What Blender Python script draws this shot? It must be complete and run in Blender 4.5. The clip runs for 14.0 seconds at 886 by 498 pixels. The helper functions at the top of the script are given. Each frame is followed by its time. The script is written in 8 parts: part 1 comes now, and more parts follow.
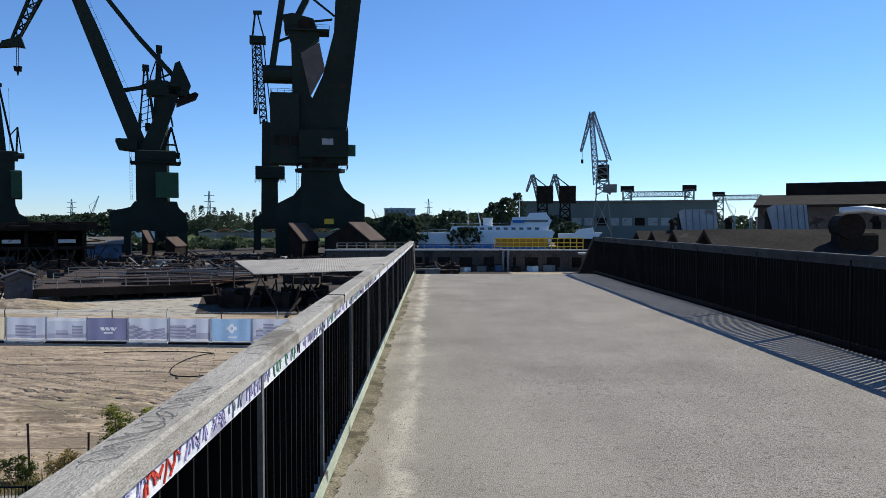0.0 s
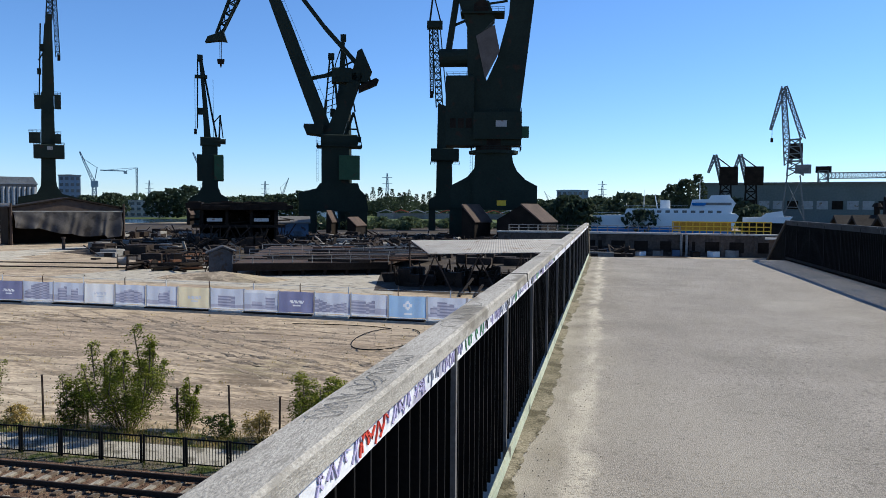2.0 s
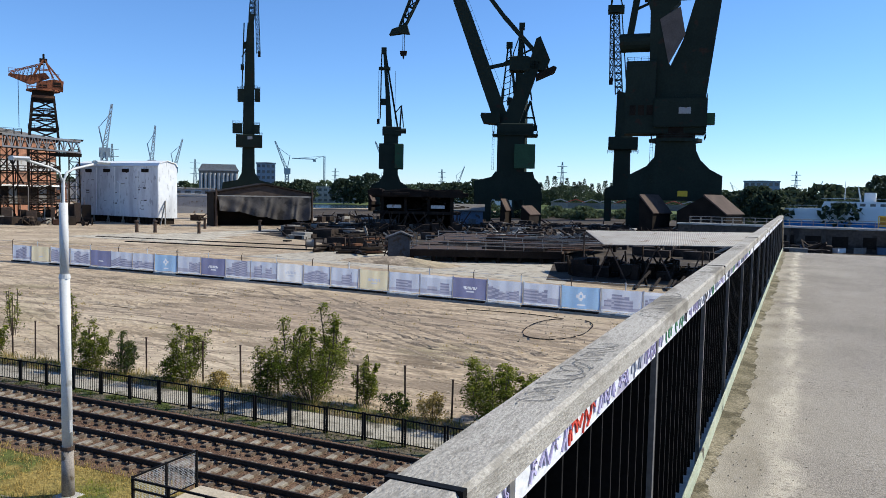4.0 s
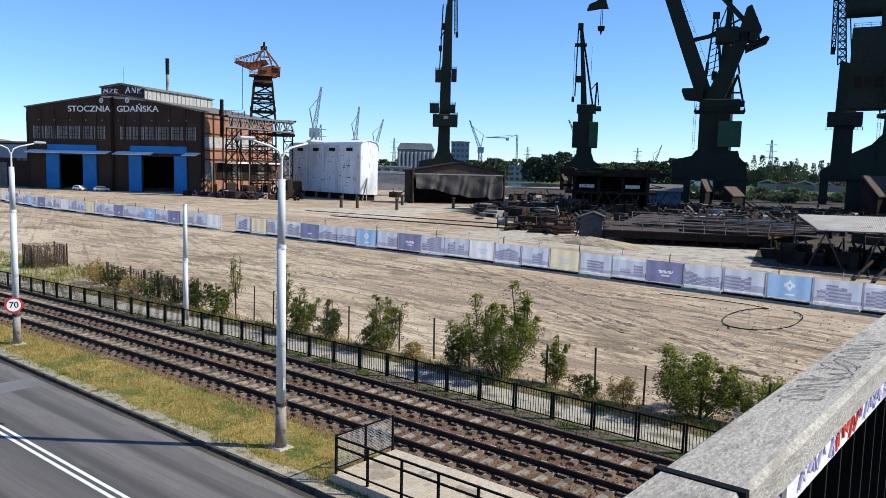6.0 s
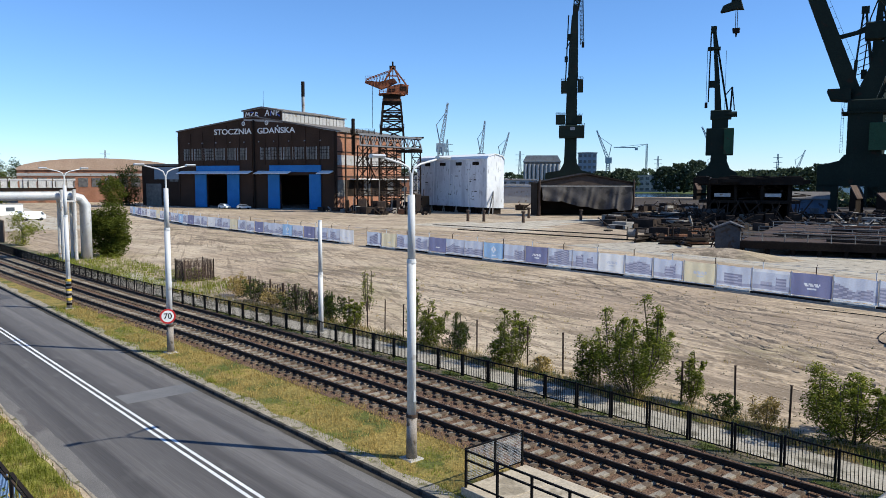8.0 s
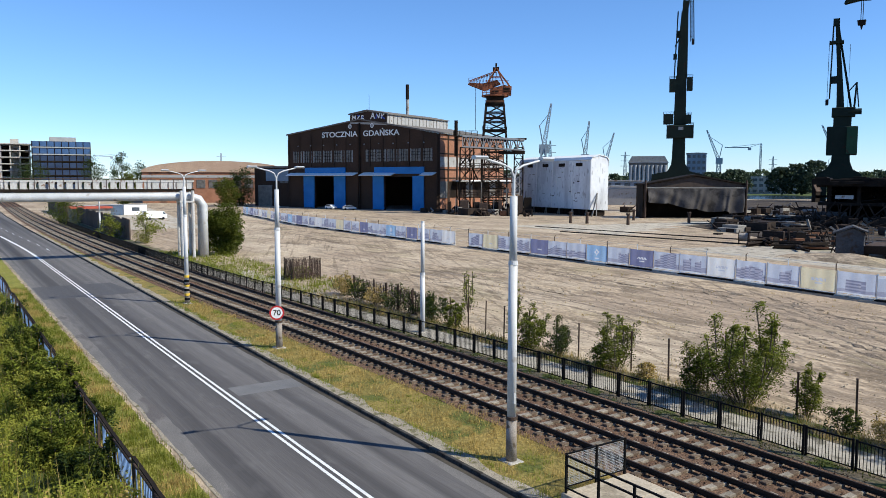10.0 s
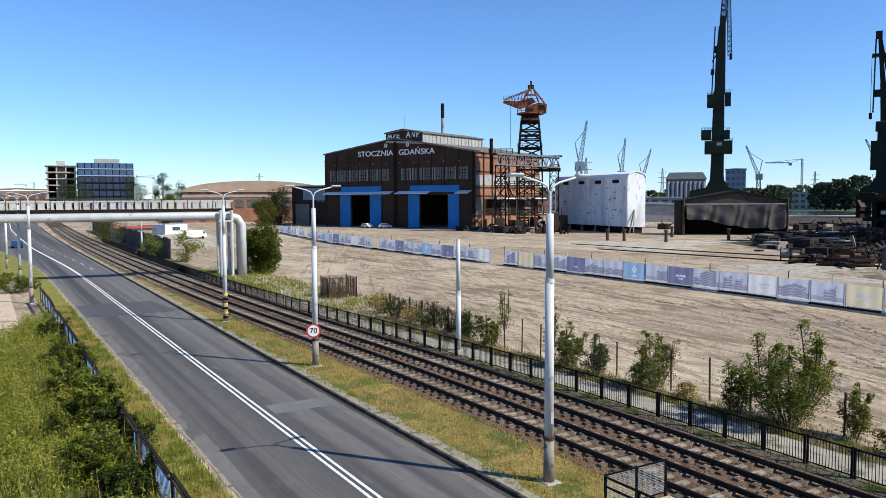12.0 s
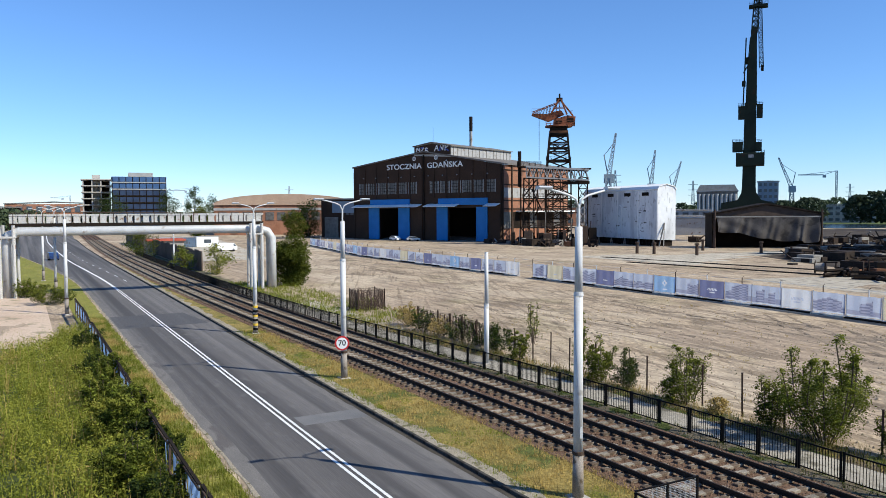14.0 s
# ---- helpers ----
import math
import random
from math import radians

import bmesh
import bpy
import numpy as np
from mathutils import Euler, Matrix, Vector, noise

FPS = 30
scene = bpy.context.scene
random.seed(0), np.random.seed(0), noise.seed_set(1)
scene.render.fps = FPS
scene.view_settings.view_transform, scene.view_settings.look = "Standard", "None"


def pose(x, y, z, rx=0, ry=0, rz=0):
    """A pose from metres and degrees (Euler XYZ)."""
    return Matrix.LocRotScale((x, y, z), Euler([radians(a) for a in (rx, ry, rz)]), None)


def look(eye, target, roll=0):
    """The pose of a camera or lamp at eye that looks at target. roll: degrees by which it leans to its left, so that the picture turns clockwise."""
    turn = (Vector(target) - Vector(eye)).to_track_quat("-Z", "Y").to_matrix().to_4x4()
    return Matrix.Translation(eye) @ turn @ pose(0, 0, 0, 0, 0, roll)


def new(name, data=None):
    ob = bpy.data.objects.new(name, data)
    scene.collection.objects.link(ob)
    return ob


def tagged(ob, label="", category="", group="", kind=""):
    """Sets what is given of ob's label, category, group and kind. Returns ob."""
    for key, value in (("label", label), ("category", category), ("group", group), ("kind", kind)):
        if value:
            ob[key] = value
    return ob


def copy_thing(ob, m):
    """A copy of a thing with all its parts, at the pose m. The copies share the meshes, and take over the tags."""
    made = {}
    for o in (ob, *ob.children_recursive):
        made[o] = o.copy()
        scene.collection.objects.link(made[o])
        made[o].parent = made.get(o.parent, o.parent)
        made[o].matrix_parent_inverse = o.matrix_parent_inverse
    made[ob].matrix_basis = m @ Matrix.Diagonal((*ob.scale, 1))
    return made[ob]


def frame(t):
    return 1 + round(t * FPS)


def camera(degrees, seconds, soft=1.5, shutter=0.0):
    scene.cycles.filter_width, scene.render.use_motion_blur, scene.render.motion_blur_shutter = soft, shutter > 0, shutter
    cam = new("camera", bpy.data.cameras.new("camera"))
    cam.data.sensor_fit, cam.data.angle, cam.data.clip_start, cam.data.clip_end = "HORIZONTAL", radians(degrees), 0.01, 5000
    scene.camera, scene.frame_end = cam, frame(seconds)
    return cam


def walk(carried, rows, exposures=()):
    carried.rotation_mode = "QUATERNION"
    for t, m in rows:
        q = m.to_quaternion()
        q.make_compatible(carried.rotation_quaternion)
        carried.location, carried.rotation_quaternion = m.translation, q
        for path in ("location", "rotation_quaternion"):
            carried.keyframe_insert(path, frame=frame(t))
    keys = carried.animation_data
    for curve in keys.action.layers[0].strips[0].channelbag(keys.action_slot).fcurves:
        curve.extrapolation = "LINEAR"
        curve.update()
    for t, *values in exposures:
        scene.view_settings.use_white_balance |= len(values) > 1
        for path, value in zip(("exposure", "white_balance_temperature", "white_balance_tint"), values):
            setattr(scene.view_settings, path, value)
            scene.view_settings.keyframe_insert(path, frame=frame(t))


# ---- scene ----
cam = camera(60.18, 14.0, soft=0.78)
ROWS = [
    (0.0, 0.015, 0.000, 9.278, -0.68, -1.78, 0.04),
    (0.5, -0.004, -0.001, 9.275, 1.75, -2.23, -0.17),
    (1.0, -0.032, 0.002, 9.264, 5.11, -2.47, -0.13),
    (1.5, -0.047, -0.004, 9.265, 8.74, -2.81, -0.31),
    (2.0, -0.075, -0.001, 9.257, 12.13, -3.17, -0.35),
    (4.5, -0.220, 0.024, 9.230, 28.84, -4.60, -0.72),
    (5.0, -0.254, 0.008, 9.231, 33.15, -5.09, -0.19),
    (5.5, -0.291, -0.006, 9.226, 37.50, -5.46, -0.78),
    (6.0, -0.322, -0.015, 9.224, 39.32, -6.05, -1.45),
    (6.5, -0.347, -0.029, 9.225, 41.82, -6.66, -1.69),
    (7.0, -0.359, -0.034, 9.226, 44.28, -6.84, -1.00),
    (7.5, -0.360, -0.052, 9.232, 46.28, -5.95, -0.12),
    (8.0, -0.366, -0.046, 9.252, 48.69, -5.21, -0.15),
    (8.5, -0.372, -0.051, 9.255, 51.10, -5.39, -0.26),
    (9.0, -0.362, -0.055, 9.260, 53.54, -5.54, -0.04),
    (11.5, -0.440, -0.024, 9.236, 58.17, -4.20, -0.03),
    (12.0, -0.441, -0.018, 9.242, 58.94, -3.77, 0.28),
    (12.5, -0.438, -0.021, 9.250, 59.45, -3.52, 0.37),
    (13.0, -0.430, -0.026, 9.253, 59.97, -3.12, 0.53),
    (13.5, -0.430, -0.035, 9.253, 60.51, -2.94, 0.67),
    (14.0, -0.421, -0.034, 9.248, 61.05, -2.80, 0.32),
]
walk(cam, [(t, pose(x, y, z, 90 + pitch, roll, yaw)) for t, x, y, z, yaw, pitch, roll in ROWS], exposures=[(0.0, 0.2, 5480, 10), (2.0, 0.34, 5480, 10), (4.5, 0.44, 5480, 10), (5.0, 0.48, 5480, 10), (5.5, 0.72, 5480, 10), (6.0, 0.54, 5480, 10), (6.5, 0.52, 5480, 10), (7.5, 0.46, 5480, 10), (9.0, 0.44, 5480, 10), (14.0, 0.43, 5480, 10)])

# ---- daylight ----
SUN_AZ, SUN_EL = 52.9, 42.0          # degrees clockwise from +y, and above the horizon
world = bpy.data.worlds.new("daylight")
scene.world = world
world.use_nodes = True
wn = world.node_tree.nodes
sky = wn.new("ShaderNodeTexSky")
sky.sky_type, sky.sun_disc = "NISHITA", False
sky.sun_elevation, sky.sun_rotation = radians(SUN_EL), radians(SUN_AZ)
sky.air_density, sky.dust_density, sky.ozone_density = 0.90, 0.0, 6.5
wn["Background"].inputs["Strength"].default_value = 0.107
world.node_tree.links.new(sky.outputs[0], wn["Background"].inputs["Color"])
SUN_DIR = Vector((math.sin(radians(SUN_AZ)) * math.cos(radians(SUN_EL)), math.cos(radians(SUN_AZ)) * math.cos(radians(SUN_EL)), math.sin(radians(SUN_EL))))
sun = new("sun", bpy.data.lights.new("sun", "SUN"))
sun.data.energy, sun.data.angle, sun.data.color = 4.9, radians(0.53), (1.0, 0.868, 0.63)
sun.matrix_world = look(SUN_DIR * 100, (0, 0, 0))

# ---- mesh helpers ----
class Geo:
    """Vertices and faces of one part."""

    def __init__(self):
        self.v, self.f = [], []

    def add(self, verts, faces):
        n = len(self.v)
        self.v += [tuple(p) for p in verts]
        self.f += [tuple(i + n for i in face) for face in faces]
        return self

    def box(self, x0, x1, y0, y1, z0, z1):
        return self.add([(x, y, z) for z in (z0, z1) for y in (y0, y1) for x in (x0, x1)],
                        [(0, 2, 3, 1), (4, 5, 7, 6), (0, 1, 5, 4), (2, 6, 7, 3), (0, 4, 6, 2), (1, 3, 7, 5)])

    def slab(self, x0, x1, y0, y1, z0, z1, b=0.01):
        """A box whose upper edges are worn round by b."""
        v = [(x, y, z0) for y in (y0, y1) for x in (x0, x1)] + [(x, y, z1 - b) for y in (y0, y1) for x in (x0, x1)]
        v += [(x, y, z1) for y in (y0 + b, y1 - b) for x in (x0 + b, x1 - b)]
        return self.add(v, [(0, 2, 3, 1), (0, 1, 5, 4), (2, 6, 7, 3), (0, 4, 6, 2), (1, 3, 7, 5), (4, 5, 9, 8), (6, 10, 11, 7), (4, 8, 10, 6), (5, 7, 11, 9), (8, 9, 11, 10)])

    def beam(self, p, q, w, h=None, up=(0, 0, 1)):
        """A straight bar of section w by h from p to q."""
        p, q, h = Vector(p), Vector(q), h or w
        d = (q - p).normalized()
        u = Vector(up)
        if abs(d.dot(u)) > 0.98:
            u = Vector((0, 1, 0))
        s = d.cross(u).normalized() * (w / 2)
        u = s.cross(d).normalized() * (h / 2)
        v = [c + a * s + b * u for c in (p, q) for a, b in ((-1, -1), (1, -1), (1, 1), (-1, 1))]
        return self.add(v, [(0, 3, 2, 1), (4, 5, 6, 7), (0, 1, 5, 4), (1, 2, 6, 5), (2, 3, 7, 6), (3, 0, 4, 7)])

    def tube(self, p, q, r, r2=None, n=8):
        p, q, r2 = Vector(p), Vector(q), r if r2 is None else r2
        d = (q - p).normalized()
        s = d.cross(Vector((0, 0, 1)) if abs(d.z) < 0.95 else Vector((1, 0, 0))).normalized()
        u = s.cross(d)
        ring = [(math.cos(2 * math.pi * k / n), math.sin(2 * math.pi * k / n)) for k in range(n)]
        v = [p + (a * s + b * u) * r for a, b in ring] + [q + (a * s + b * u) * r2 for a, b in ring]
        return self.add(v, [(k, (k + 1) % n, n + (k + 1) % n, n + k) for k in range(n)] + [tuple(range(n - 1, -1, -1)), tuple(range(n, 2 * n))])

    def path(self, points, r, n=8):
        """A bent tube with mitred joints."""
        pts = [Vector(p) for p in points]
        ring = [(math.cos(2 * math.pi * k / n), math.sin(2 * math.pi * k / n)) for k in range(n)]
        v, ref = [], None
        for i, p in enumerate(pts):
            d = (pts[min(i + 1, len(pts) - 1)] - pts[max(i - 1, 0)]).normalized()
            if ref is None:
                ref = d.orthogonal()
            s = (ref - d * ref.dot(d)).normalized()
            ref, u = s, d.cross(s)
            v += [p + (a * s + b * u) * r for a, b in ring]
        f = [(i * n + k, i * n + (k + 1) % n, i * n + n + (k + 1) % n, i * n + n + k) for i in range(len(pts) - 1) for k in range(n)]
        f += [tuple(range(n - 1, -1, -1)), tuple(range(len(v) - n, len(v)))]
        return self.add(v, f)

    def prism(self, outline, axis, a, b):
        """An outline of (u, v) carried along an axis from a to b; on x it lies in yz, on y in xz, on z in xy."""
        n = len(outline)
        put = {"x": lambda u, v, t: (t, u, v), "y": lambda u, v, t: (u, t, v), "z": lambda u, v, t: (u, v, t)}[axis]
        v = [put(u, w, t) for t in (a, b) for u, w in outline]
        return self.add(v, [tuple(range(n - 1, -1, -1)), tuple(range(n, 2 * n))] + [(k, (k + 1) % n, n + (k + 1) % n, n + k) for k in range(n)])

    def lattice(self, p, q, w, bars, r, w2=None, braces=True):
        """A four-legged lattice mast from p to q."""
        p, q, w2 = Vector(p), Vector(q), w if w2 is None else w2
        d = (q - p).normalized()
        s = d.cross(Vector((0, 0, 1)) if abs(d.z) < 0.9 else Vector((0, 1, 0))).normalized()
        u = s.cross(d)
        rows = []
        for i in range(bars + 1):
            c, k = p.lerp(q, i / bars), (w + (w2 - w) * i / bars) / 2
            rows.append([c + (a * s + b * u) * k for a, b in ((-1, -1), (1, -1), (1, 1), (-1, 1))])
        for k in range(4):
            self.beam(rows[0][k], rows[-1][k], r * 1.5)
        for i in range(bars):
            for k in range(4):
                if braces:
                    self.beam(rows[i][k], rows[i + 1][(k + 1) % 4], r)
                self.beam(rows[i + 1][k], rows[i + 1][(k + 1) % 4], r)
        return self

    def sheet(self, xs, ys, height, z=0.0):
        """A grid over xs and ys whose height is height(x, y)."""
        n = len(xs)
        return self.add([(x, y, z + height(x, y)) for y in ys for x in xs],
                        [(j * n + i, j * n + i + 1, j * n + n + i + 1, j * n + n + i) for j in range(len(ys) - 1) for i in range(n - 1)])

    def mesh(self, name, material=None, smooth=False):
        me = bpy.data.meshes.new(name)
        me.from_pydata(self.v, [], self.f)
        if material:
            me.materials.append(material)
        if smooth:
            me.shade_smooth()
        me.update()
        return me


def thing(name, label, category, m=None, group="", kind=""):
    """An Empty at a thing's base, under which its parts go."""
    ob = tagged(new(name), label, category, group, kind)
    ob.matrix_basis = m or Matrix()
    return ob


def part(name, geo, material, parent, label="", smooth=False):
    ob = new(name, geo if isinstance(geo, bpy.types.Mesh) else geo.mesh(name, material, smooth))
    ob.parent = parent
    if label:
        ob["label"] = label
    return ob


def solo(name, geo, material, label, category="", group="", kind="", m=None, smooth=False):
    ob = tagged(new(name, geo.mesh(name, material, smooth)), label, category, group, kind)
    ob.matrix_basis = m or Matrix()
    return ob


def rnd(a, b):
    return random.uniform(a, b)


def frame_rail(g, x0, x1, y0, y1, z, h=1.1, step=1.5, w=0.07):
    """Handrail round a rectangle."""
    c = [(x0, y0), (x1, y0), (x1, y1), (x0, y1), (x0, y0)]
    for (ax, ay), (bx, by) in zip(c, c[1:]):
        n = max(1, int(math.hypot(bx - ax, by - ay) / step))
        for i in range(n):
            px, py = ax + (bx - ax) * i / n, ay + (by - ay) * i / n
            g.beam((px, py, z), (px, py, z + h), w)
        for hh in (h, h * 0.5):
            g.beam((ax, ay, z + hh), (bx, by, z + hh), w)
    return g


def ladder(g, x, y, z0, z1, w=0.6, step=0.8):
    g.beam((x, y, z0), (x, y, z1), 0.08).beam((x + w, y, z0), (x + w, y, z1), 0.08)
    z = z0
    while z < z1:
        g.beam((x, y, z), (x + w, y, z), 0.05)
        z += step
    return g


# ---- materials ----
def mat(name, c1, c2, big=0.5, fine=20.0, rough=0.8, metal=0.0, grain=0.25, bump=0.15, stain=None, stain_scale=0.8, stain_at=0.6, stretch=(1, 1, 1), spread=0.0, bump_d=0.02):
    """Two base colours mixed by broad noise, a fine grain, stains with their own shape, and fine relief."""
    m = bpy.data.materials.new(name)
    m.use_nodes = True
    nt = m.node_tree
    N, L = nt.nodes, nt.links.new
    bsdf = N["Principled BSDF"]
    co = N.new("ShaderNodeTexCoord")
    mp = N.new("ShaderNodeMapping")
    mp.inputs["Scale"].default_value = stretch
    L(co.outputs["Object"], mp.inputs[0])

    def noise_at(scale, detail=4.0):
        n = N.new("ShaderNodeTexNoise")
        n.inputs["Scale"].default_value, n.inputs["Detail"].default_value = scale, detail
        L(mp.outputs[0], n.inputs["Vector"])
        return n.outputs[0]

    def ramp(src, a, b):
        r = N.new("ShaderNodeMapRange")
        r.inputs[1].default_value, r.inputs[2].default_value = a, b
        L(src, r.inputs[0])
        return r.outputs[0]

    def mix(fac, a, b, mode="MIX"):
        x = N.new("ShaderNodeMix")
        x.data_type, x.blend_type = "RGBA", mode
        for sock, val in ((x.inputs[0], fac), (x.inputs[6], a), (x.inputs[7], b)):
            if isinstance(val, bpy.types.NodeSocket):
                L(val, sock)
            elif isinstance(val, (int, float)):
                sock.default_value = val
            else:
                sock.default_value = (*val, 1.0)
        return x.outputs[2]

    f = noise_at(fine, 5.0)
    col = mix(ramp(noise_at(big), 0.3, 0.7), c1, c2)
    if stain:
        col = mix(ramp(noise_at(stain_scale, 6.0), stain_at, stain_at + 0.08), col, stain)
    shade = N.new("ShaderNodeMapRange")
    shade.inputs[1].default_value, shade.inputs[2].default_value = 0.3, 0.7
    shade.inputs[3].default_value, shade.inputs[4].default_value = 1.0 - grain, 1.0 + grain
    L(f, shade.inputs[0])
    if spread:
        info = N.new("ShaderNodeObjectInfo")
        sp = N.new("ShaderNodeMapRange")
        sp.inputs[3].default_value, sp.inputs[4].default_value = 1.0 - spread, 1.0 + spread
        L(info.outputs["Random"], sp.inputs[0])
        mul = N.new("ShaderNodeMath")
        mul.operation = "MULTIPLY"
        L(shade.outputs[0], mul.inputs[0])
        L(sp.outputs[0], mul.inputs[1])
        grainy = mul.outputs[0]
    else:
        grainy = shade.outputs[0]
    vm = N.new("ShaderNodeVectorMath")
    vm.operation = "SCALE"
    L(col, vm.inputs[0])
    L(grainy, vm.inputs["Scale"])
    L(vm.outputs[0], bsdf.inputs["Base Color"])
    bsdf.inputs["Roughness"].default_value, bsdf.inputs["Metallic"].default_value = rough, metal
    bsdf.inputs["Specular IOR Level"].default_value = 0.2 if rough > 0.45 else 0.5
    if bump:
        bp = N.new("ShaderNodeBump")
        bp.inputs["Strength"].default_value, bp.inputs["Distance"].default_value = bump, bump_d
        L(f, bp.inputs["Height"])
        L(bp.outputs[0], bsdf.inputs["Normal"])
    return m


SOIL = mat("soil", (0.355, 0.272, 0.180), (0.462, 0.365, 0.250), 0.10, 5.0, 0.95, grain=0.34, bump=0.9, stain=(0.20, 0.153, 0.102), stain_scale=0.35, stain_at=0.53, stretch=(0.55, 1, 1), bump_d=0.09)
ASPHALT = mat("asphalt", (0.060, 0.056, 0.055), (0.170, 0.158, 0.149), 0.55, 60, 0.85, grain=0.2, bump=0.3, stretch=(0.012, 1, 1), bump_d=0.004)
DECK = mat("deck_asphalt", (0.215, 0.190, 0.161), (0.295, 0.262, 0.224), 0.9, 110, 0.9, grain=0.62, bump=1.0, bump_d=0.006)
CONCRETE = mat("concrete", (0.36, 0.34, 0.30), (0.46, 0.43, 0.39), 0.8, 30, 0.85, grain=0.15, bump=0.2, stain=(0.24, 0.22, 0.19), stain_scale=1.5, stain_at=0.58)
BLACK = mat("black_paint", (0.005, 0.005, 0.0053), (0.009, 0.009, 0.0095), 3, 60, 0.6, grain=0.2, bump=0.05)
BLACK.node_tree.nodes["Principled BSDF"].inputs["Specular IOR Level"].default_value = 0.07
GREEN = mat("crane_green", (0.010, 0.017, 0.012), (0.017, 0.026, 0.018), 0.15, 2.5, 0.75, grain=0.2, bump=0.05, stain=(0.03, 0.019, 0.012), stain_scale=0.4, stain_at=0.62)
RUST = mat("rust", (0.12, 0.055, 0.030), (0.19, 0.095, 0.05), 0.5, 6, 0.85, grain=0.3, bump=0.3)
DARKSTEEL = mat("dark_steel", (0.013, 0.010, 0.008), (0.027, 0.020, 0.015), 0.4, 5, 0.85, grain=0.3, bump=0.1)
DARKSTEEL.node_tree.nodes["Principled BSDF"].inputs["Specular IOR Level"].default_value = 0.08
BALLAST = mat("ballast", (0.095, 0.054, 0.033), (0.165, 0.105, 0.068), 0.8, 14, 0.95, grain=0.6, bump=1.0, bump_d=0.06)
GRASS = mat("grass", (0.165, 0.14, 0.036), (0.28, 0.205, 0.058), 0.4, 9, 0.95, grain=0.4, bump=0.8, stain=(0.10, 0.11, 0.024), stain_scale=0.5, stain_at=0.52, bump_d=0.08)
WHITE = mat("white_sheeting", (0.66, 0.67, 0.68), (0.78, 0.79, 0.80), 0.12, 1.0, 0.6, grain=0.06, bump=0.1)
GALV = mat("galvanised", (0.47, 0.48, 0.49), (0.58, 0.59, 0.60), 1.0, 20, 0.5, metal=0.35, grain=0.1, bump=0.05)
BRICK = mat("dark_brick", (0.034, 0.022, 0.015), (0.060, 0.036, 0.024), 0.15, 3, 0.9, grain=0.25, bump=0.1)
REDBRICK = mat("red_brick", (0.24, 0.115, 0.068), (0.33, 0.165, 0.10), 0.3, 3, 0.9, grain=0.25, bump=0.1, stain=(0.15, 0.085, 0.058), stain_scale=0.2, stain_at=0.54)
BLUE = mat("blue_paint", (0.030, 0.15, 0.40), (0.045, 0.19, 0.48), 0.3, 4, 0.6, grain=0.12, bump=0.03)
ROADPAINT = mat("road_paint", (0.62, 0.62, 0.60), (0.75, 0.75, 0.73), 1.0, 12, 0.6, grain=0.1, bump=0.05, stain=(0.35, 0.35, 0.35), stain_scale=4, stain_at=0.66)
PATCH = mat("asphalt_patch", (0.13, 0.128, 0.128), (0.17, 0.165, 0.16), 0.8, 60, 0.85, grain=0.2, bump=0.2, bump_d=0.004)
PATCH2 = mat("asphalt_dark", (0.068, 0.066, 0.068), (0.10, 0.096, 0.096), 0.8, 60, 0.85, grain=0.2, bump=0.2, stretch=(0.02, 1, 1), bump_d=0.004)
GRAVEL = mat("gravel", (0.25, 0.215, 0.158), (0.34, 0.297, 0.228), 1.2, 25, 0.95, grain=0.4, bump=0.6, stain=(0.14, 0.125, 0.065), stain_scale=2, stain_at=0.55)
PATH = mat("path_slab", (0.30, 0.27, 0.22), (0.385, 0.35, 0.29), 0.6, 12, 0.9, grain=0.2, bump=0.2, stain=(0.16, 0.145, 0.11), stain_scale=0.9, stain_at=0.55)
# gutter dirt, dark enough to hold the kerb's shadow too
DIRT_SHADE = mat("dirt", (0.045, 0.038, 0.03), (0.075, 0.064, 0.048), 1.5, 30, 0.95, grain=0.3, bump=0.3)
# dark earth, its colour also carrying the shade between the weeds
WEEDSOIL = mat("weedy_soil", (0.045, 0.058, 0.016), (0.085, 0.098, 0.028), 0.9, 9, 0.95, grain=0.4, bump=0.8, bump_d=0.08)
GRASS2 = mat("grass_green", (0.150, 0.160, 0.026), (0.25, 0.225, 0.044), 0.5, 9, 0.95, grain=0.4, bump=0.8, stain=(0.24, 0.20, 0.06), stain_scale=0.6, stain_at=0.62, bump_d=0.08)
GRASS3 = mat("grass_far", (0.06, 0.085, 0.022), (0.095, 0.115, 0.03), 0.02, 0.3, 0.95, grain=0.3, bump=0)
SCRUB = mat("scrub", (0.13, 0.105, 0.065), (0.20, 0.165, 0.11), 0.9, 12, 0.95, grain=0.4, bump=0.8, stain=(0.07, 0.085, 0.02), stain_scale=0.9, stain_at=0.5, bump_d=0.06)
PAVING = mat("paving", (0.36, 0.315, 0.245), (0.47, 0.42, 0.335), 0.5, 12, 0.9, grain=0.2, bump=0.2, stain=(0.21, 0.19, 0.155), stain_scale=0.8, stain_at=0.55, spread=0.1)
PLATFORM = mat("platform_slab", (0.37, 0.31, 0.225), (0.46, 0.395, 0.30), 0.6, 14, 0.9, grain=0.2, bump=0.2, stain=(0.25, 0.21, 0.15), stain_scale=1.2, stain_at=0.56, spread=0.06)
OLDROOF = mat("old_corrugated", (0.33, 0.30, 0.255), (0.42, 0.385, 0.335), 0.5, 8, 0.8, grain=0.15, bump=0.2, stain=(0.22, 0.17, 0.125), stain_scale=0.6, stain_at=0.6)
